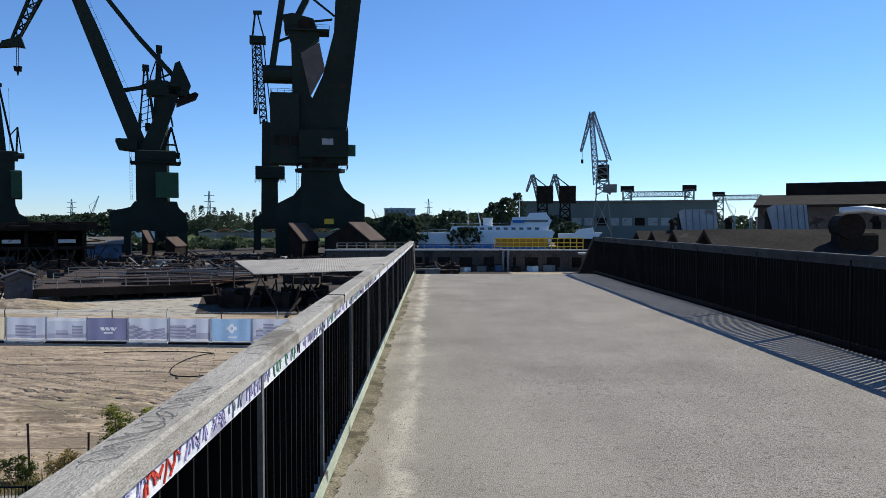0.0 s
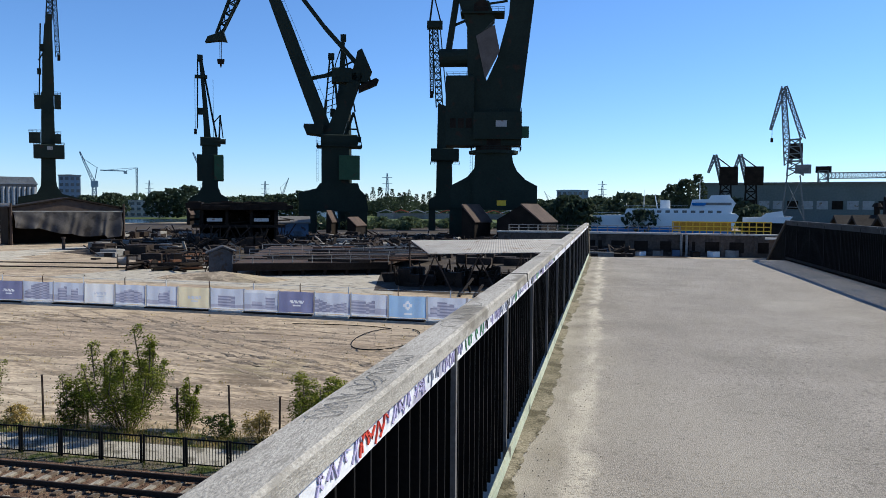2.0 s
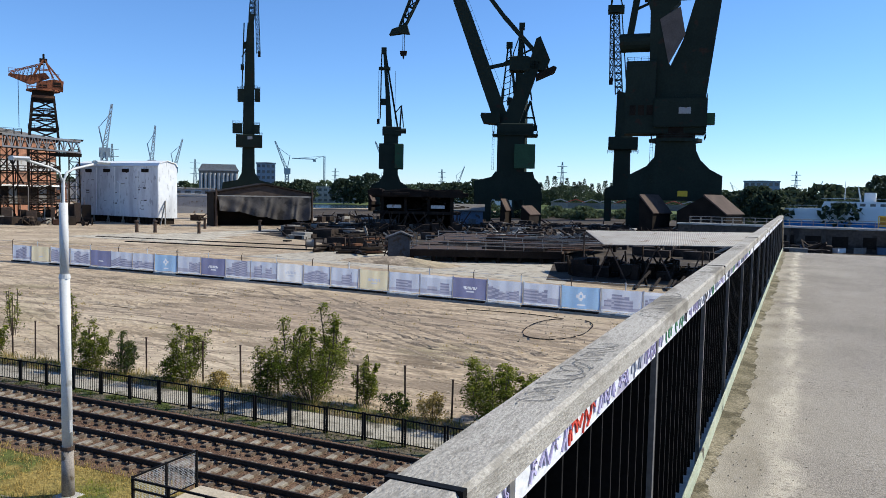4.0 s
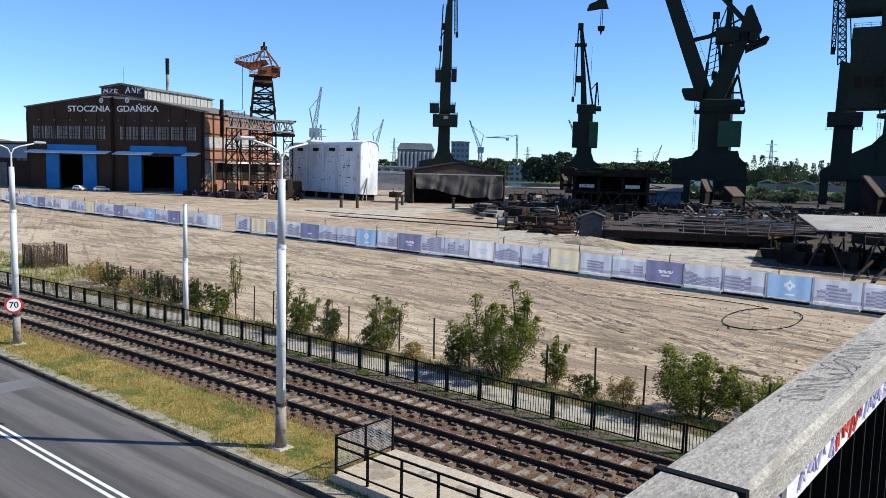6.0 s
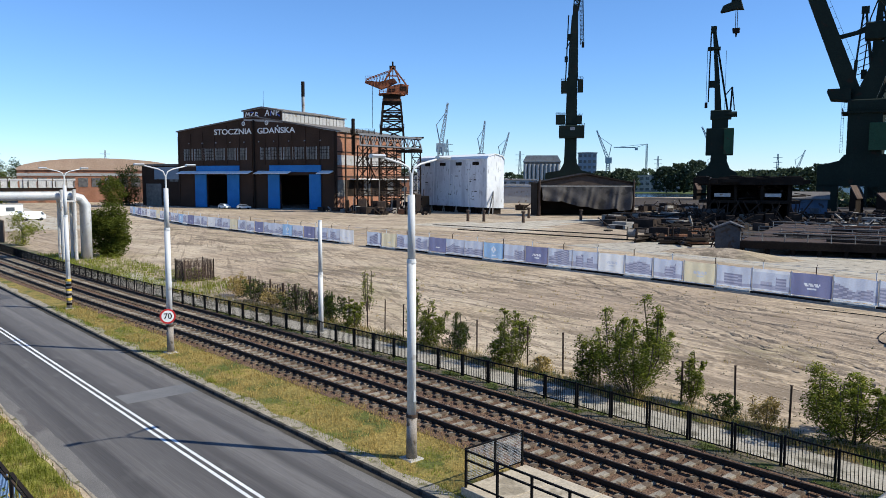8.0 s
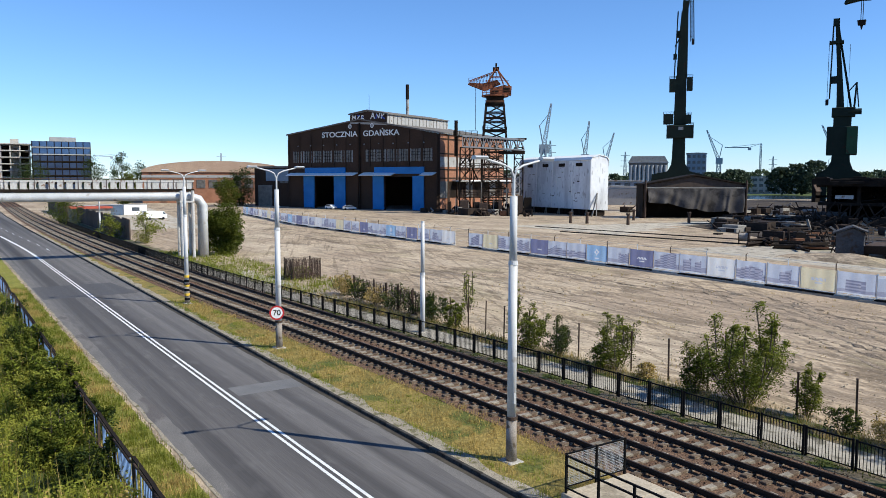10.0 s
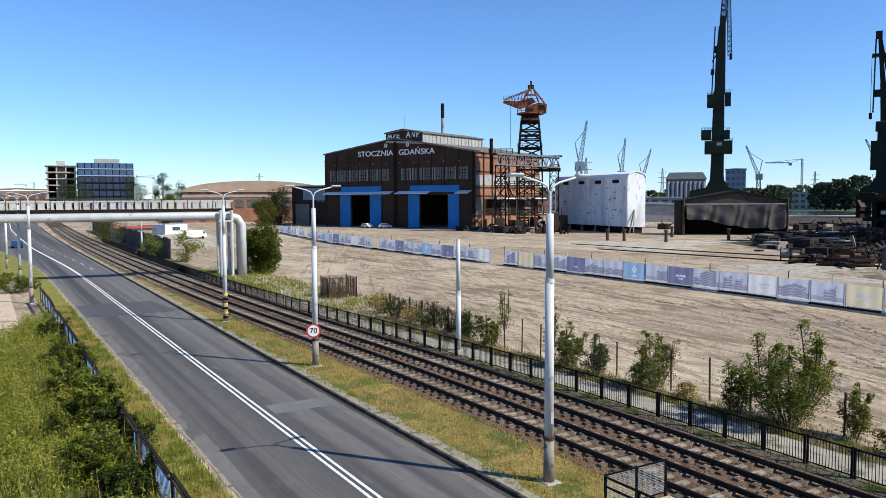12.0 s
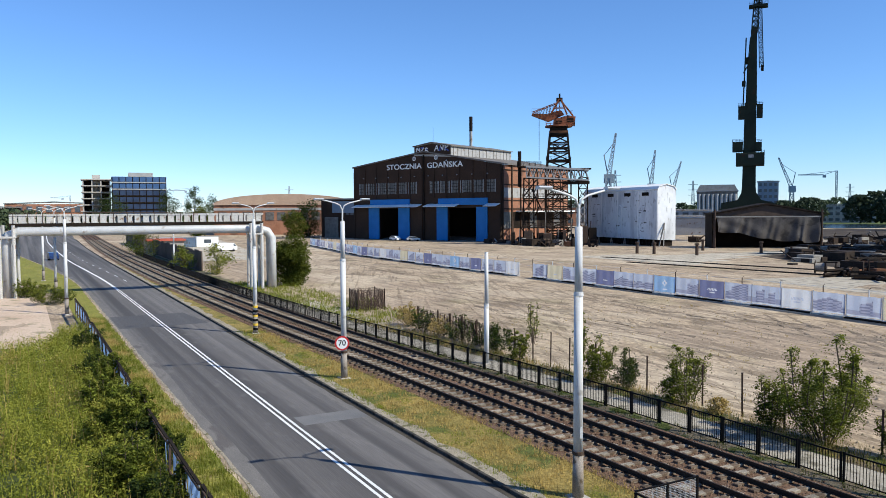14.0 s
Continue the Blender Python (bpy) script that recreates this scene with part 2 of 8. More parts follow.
SLEEPER = mat("sleeper", (0.18, 0.155, 0.12), (0.28, 0.245, 0.195), 1.3, 25, 0.9, grain=0.35, bump=0.4, stain=(0.10, 0.072, 0.05), stain_scale=3, stain_at=0.53, spread=0.3)
RAILSTEEL = mat("rail_steel", (0.020, 0.014, 0.011), (0.042, 0.029, 0.021), 1.0, 20, 0.65, metal=0.1, grain=0.3, bump=0.1)
WATER = mat("water", (0.02, 0.035, 0.045), (0.03, 0.05, 0.06), 0.02, 0.4, 0.15, grain=0.05, bump=0.15, bump_d=0.3)
EDGEDIRT = mat("edge_dirt", (0.115, 0.098, 0.058), (0.25, 0.215, 0.15), 2.5, 60, 0.95, grain=0.45, bump=0.8, stain=(0.085, 0.072, 0.042), stain_scale=4, stain_at=0.53, bump_d=0.01)
PALEDECK = mat("pale_deck", (0.22, 0.205, 0.175), (0.32, 0.30, 0.26), 1.6, 110, 0.9, grain=0.35, bump=0.5, stain=(0.17, 0.155, 0.135), stain_scale=2.2, stain_at=0.5, bump_d=0.004)
COPING = mat("coping", (0.31, 0.285, 0.245), (0.42, 0.39, 0.345), 2.4, 170, 0.95, grain=0.26, bump=0.8, stain=(0.20, 0.18, 0.148), stain_scale=4.5, stain_at=0.53, stretch=(1, 0.45, 1), bump_d=0.004)
GRAFFITI = mat("graffiti_band", (0.78, 0.78, 0.77), (0.60, 0.60, 0.68), 4.0, 60, 0.5, grain=0.15, bump=0.1, stain=(0.34, 0.32, 0.40), stain_scale=7, stain_at=0.60, stretch=(1, 0.5, 1))
GRAFFITI2 = mat("foot_band", (0.52, 0.55, 0.42), (0.34, 0.37, 0.27), 4.0, 60, 0.7, grain=0.2, bump=0.2, stain=(0.10, 0.09, 0.07), stain_scale=7, stain_at=0.60)
POSTPAINT = mat("post_paint", (0.10, 0.10, 0.10), (0.17, 0.165, 0.16), 2, 40, 0.6, grain=0.2, bump=0.05)
INK = mat("ink", (0.15, 0.142, 0.13), (0.23, 0.215, 0.20), 8, 80, 0.8, grain=0.3, bump=0)
PAINT_RED = mat("red_spray", (0.50, 0.045, 0.03), (0.60, 0.08, 0.05), 8, 80, 0.6, grain=0.1, bump=0)
PAINT_VIOLET = mat("violet_spray", (0.42, 0.38, 0.58), (0.50, 0.46, 0.66), 8, 80, 0.6, grain=0.1, bump=0)
PAINT_GREY = mat("grey_spray", (0.22, 0.24, 0.32), (0.30, 0.32, 0.40), 8, 80, 0.6, grain=0.1, bump=0)
PAINT_BLUE = mat("blue_spray", (0.05, 0.09, 0.40), (0.08, 0.13, 0.48), 8, 80, 0.6, grain=0.1, bump=0)
PAINT_GREEN = mat("green_spray", (0.12, 0.30, 0.16), (0.18, 0.38, 0.22), 8, 80, 0.6, grain=0.1, bump=0)


def leafy(name, c1, c2, light=0.35):
    """Leaves that let some light through."""
    m = mat(name, c1, c2, 1.2, 8, 0.6, grain=0.35, bump=0, spread=0.15)
    nt = m.node_tree
    tr, mx, out = nt.nodes.new("ShaderNodeBsdfTranslucent"), nt.nodes.new("ShaderNodeMixShader"), nt.nodes["Material Output"]
    base = nt.nodes["Principled BSDF"]
    base.inputs["Specular IOR Level"].default_value = 0.06
    nt.links.new(base.inputs["Base Color"].links[0].from_socket, tr.inputs["Color"])
    mx.inputs[0].default_value = light
    nt.links.new(base.outputs[0], mx.inputs[1])
    nt.links.new(tr.outputs[0], mx.inputs[2])
    nt.links.new(mx.outputs[0], out.inputs["Surface"])
    return m


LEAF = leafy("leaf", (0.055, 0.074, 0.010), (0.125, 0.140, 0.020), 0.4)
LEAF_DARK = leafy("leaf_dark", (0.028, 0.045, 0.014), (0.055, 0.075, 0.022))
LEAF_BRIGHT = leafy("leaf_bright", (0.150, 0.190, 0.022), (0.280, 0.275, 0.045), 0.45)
STRAW = leafy("straw", (0.34, 0.25, 0.075), (0.44, 0.33, 0.115))
WEED = leafy("weed_leaf", (0.20, 0.235, 0.026), (0.42, 0.40, 0.065), 0.5)
BARK = mat("bark", (0.07, 0.055, 0.04), (0.11, 0.09, 0.07), 3, 20, 0.9, grain=0.3, bump=0.5)
IRON = mat("rusty_iron", (0.05, 0.036, 0.028), (0.085, 0.055, 0.038), 2, 20, 0.8, grain=0.3, bump=0.2)
FENCEBLUE = mat("fence_blue", (0.20, 0.31, 0.55), (0.28, 0.40, 0.64), 1.5, 20, 0.6, grain=0.15, bump=0.05, stain=(0.08, 0.06, 0.05), stain_scale=4, stain_at=0.64)
SIGNWHITE = mat("sign_white", (0.78, 0.78, 0.76), (0.82, 0.82, 0.80), 3, 30, 0.5, grain=0.04, bump=0)
SIGNRED = mat("sign_red", (0.45, 0.03, 0.03), (0.50, 0.04, 0.04), 3, 30, 0.5, grain=0.05, bump=0)
YELLOW = mat("yellow_paint", (0.62, 0.40, 0.03), (0.70, 0.47, 0.05), 1, 20, 0.6, grain=0.12, bump=0.05, stain=(0.2, 0.12, 0.04), stain_scale=2, stain_at=0.64)
POLEFOOT = mat("pole_foot", (0.20, 0.165, 0.13), (0.33, 0.30, 0.27), 2, 25, 0.8, grain=0.25, bump=0.2, stain=(0.1, 0.075, 0.05), stain_scale=4, stain_at=0.56)
POLE = mat("pole_paint", (0.50, 0.50, 0.50), (0.62, 0.62, 0.61), 0.9, 25, 0.5, grain=0.08, bump=0.05, stain=(0.40, 0.38, 0.35), stain_scale=2.5, stain_at=0.63)
# lighter copy of the crane green, with sunlight put into the colour
GREEN_LIT = mat("crane_green_lit", (0.028, 0.068, 0.034), (0.040, 0.085, 0.045), 0.2, 3, 0.7, grain=0.15, bump=0.05, stain=(0.06, 0.04, 0.025), stain_scale=0.5, stain_at=0.64)
PANEL = mat("grey_panel", (0.30, 0.30, 0.29), (0.38, 0.37, 0.36), 0.4, 5, 0.7, grain=0.15, bump=0.05, stain=(0.2, 0.15, 0.11), stain_scale=0.6, stain_at=0.6)
ROOFGREY = mat("roof_grey", (0.125, 0.112, 0.098), (0.18, 0.165, 0.148), 0.5, 8, 0.85, grain=0.25, bump=0.2)
ROOFBROWN = mat("roof_brown", (0.065, 0.045, 0.036), (0.10, 0.07, 0.055), 0.5, 8, 0.85, grain=0.25, bump=0.2)
CORRUGATED = mat("corrugated", (0.27, 0.265, 0.255), (0.36, 0.355, 0.34), 0.6, 10, 0.7, grain=0.15, bump=0.2, stain=(0.2, 0.15, 0.11), stain_scale=0.5, stain_at=0.62)
GLASS = mat("dull_glass", (0.05, 0.06, 0.075), (0.10, 0.115, 0.13), 0.6, 4, 0.15, grain=0.2, bump=0)
OLDGLASS = mat("dusty_glass", (0.055, 0.050, 0.045), (0.16, 0.15, 0.135), 0.9, 4, 0.4, grain=0.3, bump=0)
ORANGE = mat("orange_rust", (0.19, 0.068, 0.032), (0.28, 0.10, 0.045), 0.5, 6, 0.8, grain=0.3, bump=0.1, stain=(0.10, 0.042, 0.025), stain_scale=0.8, stain_at=0.52)
TARP = mat("grey_tarp", (0.045, 0.040, 0.037), (0.085, 0.076, 0.070), 0.4, 5, 0.6, grain=0.25, bump=0.15, stain=(0.03, 0.027, 0.025), stain_scale=0.5, stain_at=0.56)
HUTBLUE = mat("hut_blue", (0.065, 0.095, 0.15), (0.095, 0.13, 0.19), 0.5, 6, 0.7, grain=0.2, bump=0.05, stain=(0.05, 0.045, 0.04), stain_scale=1.2, stain_at=0.58)
HUTGREY = mat("hut_grey", (0.055, 0.055, 0.058), (0.09, 0.088, 0.09), 0.6, 6, 0.8, grain=0.2, bump=0.05, stain=(0.06, 0.045, 0.035), stain_scale=1.5, stain_at=0.55)
SCRAP = mat("scrap", (0.013, 0.010, 0.008), (0.040, 0.027, 0.019), 0.7, 8, 0.85, grain=0.35, bump=0.2, spread=0.4)
PALESCRAP = mat("pale_scrap", (0.18, 0.165, 0.145), (0.28, 0.26, 0.23), 0.7, 8, 0.85, grain=0.25, bump=0.1, spread=0.3)


def vinyl(name, c1, c2, scale, stain=None, at=0.55):
    """Printed mesh banner seen from its back, the sun shining through."""
    m = mat(name, c1, c2, scale, 14, 0.6, grain=0.1, bump=0.05, stain=stain, stain_scale=scale * 2, stain_at=at)
    nt = m.node_tree
    tr, mx, out = nt.nodes.new("ShaderNodeBsdfTranslucent"), nt.nodes.new("ShaderNodeMixShader"), nt.nodes["Material Output"]
    base = nt.nodes["Principled BSDF"]
    nt.links.new(base.inputs["Base Color"].links[0].from_socket, tr.inputs["Color"])
    mx.inputs[0].default_value = 0.55
    nt.links.new(base.outputs[0], mx.inputs[1])
    nt.links.new(tr.outputs[0], mx.inputs[2])
    nt.links.new(mx.outputs[0], out.inputs["Surface"])
    return m


V_NAVY = vinyl("vinyl_navy", (0.16, 0.17, 0.30), (0.20, 0.21, 0.35), 0.6)
V_BLUE = vinyl("vinyl_blue", (0.26, 0.40, 0.62), (0.31, 0.45, 0.66), 0.6)
V_CREAM = vinyl("vinyl_cream", (0.60, 0.54, 0.38), (0.66, 0.60, 0.44), 0.6)
V_WHITE = vinyl("vinyl_white", (0.62, 0.63, 0.66), (0.68, 0.69, 0.72), 0.6)
V_PHOTO = vinyl("vinyl_photo", (0.385, 0.395, 0.50), (0.33, 0.34, 0.45), 0.7)
V_GREY = vinyl("vinyl_grey", (0.29, 0.29, 0.40), (0.25, 0.25, 0.35), 0.9)
V_LIGHT = vinyl("vinyl_light", (0.60, 0.62, 0.68), (0.64, 0.66, 0.72), 0.7)
V_DARK = vinyl("vinyl_dark", (0.19, 0.20, 0.29), (0.24, 0.25, 0.35), 0.7)
DOCKBROWN = mat("dock_brown", (0.075, 0.058, 0.045), (0.12, 0.095, 0.075), 0.2, 2, 0.9, grain=0.25, bump=0.1, stain=(0.045, 0.036, 0.03), stain_scale=0.4, stain_at=0.55)
DARKYELLOW = mat("dark_yellow", (0.32, 0.17, 0.02), (0.40, 0.22, 0.03), 0.6, 6, 0.7, grain=0.2, bump=0.05)
LATTICE = mat("lattice_paint", (0.10, 0.12, 0.12), (0.15, 0.17, 0.17), 0.4, 4, 0.7, grain=0.2, bump=0)
HALLGREEN = mat("hall_green", (0.12, 0.135, 0.125), (0.16, 0.175, 0.165), 0.05, 1, 0.8, grain=0.12, bump=0)
FELT = mat("roof_felt", (0.018, 0.015, 0.013), (0.036, 0.031, 0.027), 0.4, 5, 0.95, grain=0.3, bump=0.2, stain=(0.07, 0.063, 0.056), stain_scale=0.5, stain_at=0.66)
FELT.node_tree.nodes["Principled BSDF"].inputs["Specular IOR Level"].default_value = 0.06
PALESTEEL = mat("pale_steel", (0.42, 0.41, 0.38), (0.54, 0.52, 0.49), 1.0, 12, 0.7, grain=0.2, bump=0.05, stain=(0.22, 0.15, 0.10), stain_scale=2, stain_at=0.6)
PIPE = mat("pipe_cladding", (0.46, 0.46, 0.45), (0.56, 0.56, 0.55), 0.7, 10, 0.5, metal=0.2, grain=0.1, bump=0.05, stain=(0.3, 0.26, 0.22), stain_scale=1, stain_at=0.62)
SAND = mat("sand", (0.46, 0.34, 0.24), (0.56, 0.44, 0.33), 0.2, 5, 0.95, grain=0.15, bump=0.4, stain=(0.28, 0.24, 0.15), stain_scale=0.5, stain_at=0.58)
PLANK = mat("brown_plank", (0.065, 0.048, 0.038), (0.11, 0.08, 0.062), 0.8, 10, 0.85, grain=0.25, bump=0.1, spread=0.25)
ROOFRED = mat("roof_red", (0.32, 0.07, 0.045), (0.40, 0.10, 0.06), 0.5, 5, 0.8, grain=0.15, bump=0)
OFFGLASS = mat("office_glass", (0.035, 0.075, 0.17), (0.06, 0.115, 0.24), 0.3, 3, 0.3, grain=0.15, bump=0)
NAVYGLASS = mat("navy_glass", (0.010, 0.018, 0.045), (0.03, 0.05, 0.10), 0.3, 3, 0.4, grain=0.15, bump=0)
ARCHROOF = mat("arch_roof", (0.36, 0.25, 0.175), (0.44, 0.32, 0.23), 0.2, 2, 0.85, grain=0.15, bump=0)
BLUECAR = mat("blue_car", (0.02, 0.04, 0.12), (0.025, 0.05, 0.14), 1, 10, 0.25, grain=0.05, bump=0)
OFFBLUE = mat("blue_grey_cladding", (0.20, 0.25, 0.31), (0.26, 0.31, 0.37), 0.2, 2, 0.6, grain=0.1, bump=0)
# far cranes carry the air's haze as pale blue-grey in their colour
HAZE = mat("far_crane_haze", (0.26, 0.31, 0.35), (0.33, 0.38, 0.42), 0.2, 2, 0.8, grain=0.1, bump=0)
# far leaves are lightened and blued a little to paint in haze
LEAF_FAR = leafy("leaf_far", (0.062, 0.086, 0.045), (0.100, 0.126, 0.064), 0.3)
LEAF_FAR2 = leafy("leaf_far_dark", (0.042, 0.060, 0.036), (0.066, 0.086, 0.050), 0.3)
DARKCOPING = mat("dark_coping", (0.028, 0.027, 0.026), (0.06, 0.057, 0.054), 3, 50, 0.8, grain=0.3, bump=0.2, stain=(0.26, 0.25, 0.24), stain_scale=4, stain_at=0.66)
SHADEDBAND = mat("shaded_band", (0.02, 0.02, 0.021), (0.045, 0.043, 0.042), 3, 50, 0.7, grain=0.25, bump=0.2, stain=(0.25, 0.24, 0.26), stain_scale=5, stain_at=0.66)
OILSOIL_SHADE = mat("oily_soil_shade", (0.034, 0.026, 0.019), (0.078, 0.061, 0.045), 0.15, 3, 0.95, grain=0.35, bump=0.4, stain=(0.19, 0.16, 0.12), stain_scale=0.12, stain_at=0.62, bump_d=0.1)
V_PALE = vinyl("vinyl_pale", (0.46, 0.50, 0.61), (0.50, 0.535, 0.635), 0.7)
INK2 = mat("black_spray", (0.03, 0.03, 0.035), (0.05, 0.05, 0.055), 8, 80, 0.7, grain=0.2, bump=0)
# kerb dirt, with the shade of its road face in the same dark
KERB = mat("dirty_shaded_kerb", (0.055, 0.05, 0.043), (0.10, 0.092, 0.08), 0.8, 20, 0.9, grain=0.3, bump=0.2, stain=(0.035, 0.03, 0.025), stain_scale=1.5, stain_at=0.5)
MASTPLATE = mat("mast_plate", (0.095, 0.080, 0.070), (0.13, 0.11, 0.098), 0.4, 5, 0.8, grain=0.15, bump=0.05)


def overlay(m, scale, stretch, lo, hi, colour, amount=1.0, shift=0.0, turn=0.0):
    """Adds one more layer of wear with its own shape to a material."""
    nt = m.node_tree
    N, L = nt.nodes, nt.links.new
    base = N["Principled BSDF"].inputs["Base Color"]
    src = base.links[0].from_socket
    co, mp, no, mr, mx = (N.new("ShaderNode" + k) for k in ("TexCoord", "Mapping", "TexNoise", "MapRange", "Mix"))
    mp.inputs["Scale"].default_value = stretch
    mp.inputs["Location"].default_value = (shift, shift, shift)
    mp.inputs["Rotation"].default_value = (0, 0, radians(turn))
    mp.vector_type = "TEXTURE" if turn else "POINT"
    if turn:
        mp.inputs["Scale"].default_value = [1 / v for v in stretch]
    no.inputs["Scale"].default_value, no.inputs["Detail"].default_value = scale, 5.0
    L(co.outputs["Object"], mp.inputs[0])
    L(mp.outputs[0], no.inputs["Vector"])
    mr.inputs[1].default_value, mr.inputs[2].default_value, mr.inputs[4].default_value = lo, hi, amount
    L(no.outputs[0], mr.inputs[0])
    mx.data_type = "RGBA"
    L(mr.outputs[0], mx.inputs[0])
    L(src, mx.inputs[6])
    mx.inputs[7].default_value = (*colour, 1)
    L(mx.outputs[2], base)


overlay(SOIL, 0.55, (0.16, 1.5, 1), 0.56, 0.63, (0.20, 0.155, 0.108), 0.55)
overlay(SOIL, 1.3, (0.35, 1.5, 1), 0.55, 0.60, (0.16, 0.122, 0.084), 0.5, 11.0)
overlay(SOIL, 0.08, (0.6, 1, 1), 0.50, 0.64, (0.56, 0.46, 0.33), 0.6, 7.0)
overlay(SOIL, 0.13, (1, 1, 1), 0.57, 0.66, (0.27, 0.235, 0.12), 0.35, 17.0)
overlay(SOIL, 9.0, (1, 1, 1), 0.60, 0.68, (0.50, 0.44, 0.36), 0.6, 3.0)
overlay(SOIL, 0.9, (0.10, 2.2, 1), 0.565, 0.62, (0.17, 0.128, 0.086), 0.55, 21.0, -24.0)
overlay(SOIL, 0.8, (0.09, 2.6, 1), 0.575, 0.63, (0.19, 0.145, 0.10), 0.5, 33.0, 17.0)
overlay(SOIL, 0.05, (1, 1, 1), 0.50, 0.62, (0.32, 0.245, 0.175), 0.5, 41.0)
overlay(SOIL, 3.2, (0.5, 1.0, 1), 0.60, 0.64, (0.13, 0.098, 0.066), 0.4, 51.0)


def streak(m, middle, half, colour, amount, shift):
    """A long soft streak of dust or dirt along y, its edges wandering and broken."""
    nt = m.node_tree
    N, L = nt.nodes, nt.links.new
    base = N["Principled BSDF"].inputs["Base Color"]
    src = base.links[0].from_socket
    co, sx, mp, n1, n2, ad, sb, ab, mr, br, mu, mx = (N.new("ShaderNode" + k) for k in (
        "TexCoord", "SeparateXYZ", "Mapping", "TexNoise", "TexNoise", "Math", "Math", "Math", "MapRange", "MapRange", "Math", "Mix"))
    L(co.outputs["Object"], sx.inputs[0])
    L(co.outputs["Object"], mp.inputs[0])
    mp.inputs["Scale"].default_value = (1, 0.45, 1)
    mp.inputs["Location"].default_value = (shift, shift, 0)
    for n, k in ((n1, 4.5), (n2, 2.6)):
        n.inputs["Scale"].default_value, n.inputs["Detail"].default_value = k, 6.0
        L(mp.outputs[0], n.inputs["Vector"])
    ad.operation, sb.operation, ab.operation, mu.operation = "MULTIPLY_ADD", "SUBTRACT", "ABSOLUTE", "MULTIPLY"
    L(n1.outputs[0], ad.inputs[0])
    ad.inputs[1].default_value = 0.45
    L(sx.outputs[0], ad.inputs[2])
    L(ad.outputs[0], sb.inputs[0])
    sb.inputs[1].default_value = middle + 0.225
    L(sb.outputs[0], ab.inputs[0])
    L(ab.outputs[0], mr.inputs[0])
    mr.inputs[1].default_value, mr.inputs[2].default_value = half * 1.4, half * 0.4
    L(n2.outputs[0], br.inputs[0])
    br.inputs[1].default_value, br.inputs[2].default_value, br.inputs[4].default_value = 0.34, 0.56, amount
    L(mr.outputs[0], mu.inputs[0])
    L(br.outputs[0], mu.inputs[1])
    mx.data_type = "RGBA"
    L(mu.outputs[0], mx.inputs[0])
    L(src, mx.inputs[6])
    mx.inputs[7].default_value = (*colour, 1)
    L(mx.outputs[2], base)


streak(DECK, -0.24, 0.10, (0.56, 0.50, 0.40), 1.0, 11.0)
streak(DECK, -0.46, 0.12, (0.13, 0.108, 0.072), 0.85, 3.0)
overlay(DECK, 22.0, (1, 1, 1), 0.60, 0.68, (0.10, 0.088, 0.07), 0.8)
overlay(DECK, 42.0, (1, 1, 1), 0.55, 0.64, (0.115, 0.10, 0.08), 0.75)
overlay(DECK, 60.0, (1, 1, 1), 0.57, 0.65, (0.43, 0.395, 0.335), 0.65, 5.0)
overlay(DECK, 2.2, (1, 0.4, 1), 0.48, 0.70, (0.185, 0.165, 0.132), 0.32, 2.0)
overlay(DECK, 0.5, (1, 0.5, 1), 0.52, 0.68, (0.34, 0.305, 0.25), 0.45, 9.0)
overlay(ASPHALT, 1.2, (0.5, 1, 1), 0.58, 0.72, (0.19, 0.18, 0.17), 0.35, 4.0)
overlay(ASPHALT, 0.9, (0.008, 1, 1), 0.52, 0.66, (0.050, 0.047, 0.046), 0.7, 3.0)
overlay(COPING, 55.0, (1.6, 0.22, 1), 0.52, 0.66, (0.20, 0.183, 0.155), 0.6, 1.0)
overlay(COPING, 1.1, (1, 1, 1), 0.50, 0.66, (0.23, 0.205, 0.17), 0.6, 6.0)
overlay(COPING, 200.0, (1, 1, 1), 0.62, 0.68, (0.15, 0.136, 0.115), 0.4, 2.0)
overlay(WHITE, 0.35, (1, 1, 0.25), 0.48, 0.66, (0.42, 0.42, 0.44), 0.65)
overlay(WHITE, 1.6, (1, 1, 0.3), 0.60, 0.66, (0.26, 0.25, 0.25), 0.6, 3.0)
overlay(BALLAST, 16.0, (1, 1, 1), 0.60, 0.68, (0.24, 0.195, 0.15), 0.6, 2.0)


def worn_left_edge(m):
    """The strip beside the left railing is trodden pale, with a ragged limit."""
    nt = m.node_tree
    N, L = nt.nodes, nt.links.new
    base = N["Principled BSDF"].inputs["Base Color"]
    src = base.links[0].from_socket
    co, sep, no, ad, mr, mx = (N.new("ShaderNode" + k) for k in ("TexCoord", "SeparateXYZ", "TexNoise", "Math", "MapRange", "Mix"))
    L(co.outputs["Object"], sep.inputs[0])
    L(co.outputs["Object"], no.inputs["Vector"])
    no.inputs["Scale"].default_value, no.inputs["Detail"].default_value = 1.9, 8.0
    ad.operation = "MULTIPLY_ADD"
    L(no.outputs[0], ad.inputs[0])
    ad.inputs[1].default_value = 1.6
    L(sep.outputs[0], ad.inputs[2])
    mr.inputs[1].default_value, mr.inputs[2].default_value = 0.2, 0.75
    mr.inputs[3].default_value, mr.inputs[4].default_value = 0.5, 0.0
    L(ad.outputs[0], mr.inputs[0])
    mx.data_type = "RGBA"
    L(mr.outputs[0], mx.inputs[0])
    L(src, mx.inputs[6])
    mx.inputs[7].default_value = (0.42, 0.375, 0.295, 1)
    L(mx.outputs[2], base)


worn_left_edge(DECK)

# ---- ground, road, tracks ----
def bend(x, xs, ys):
    """A smooth line through places along x."""
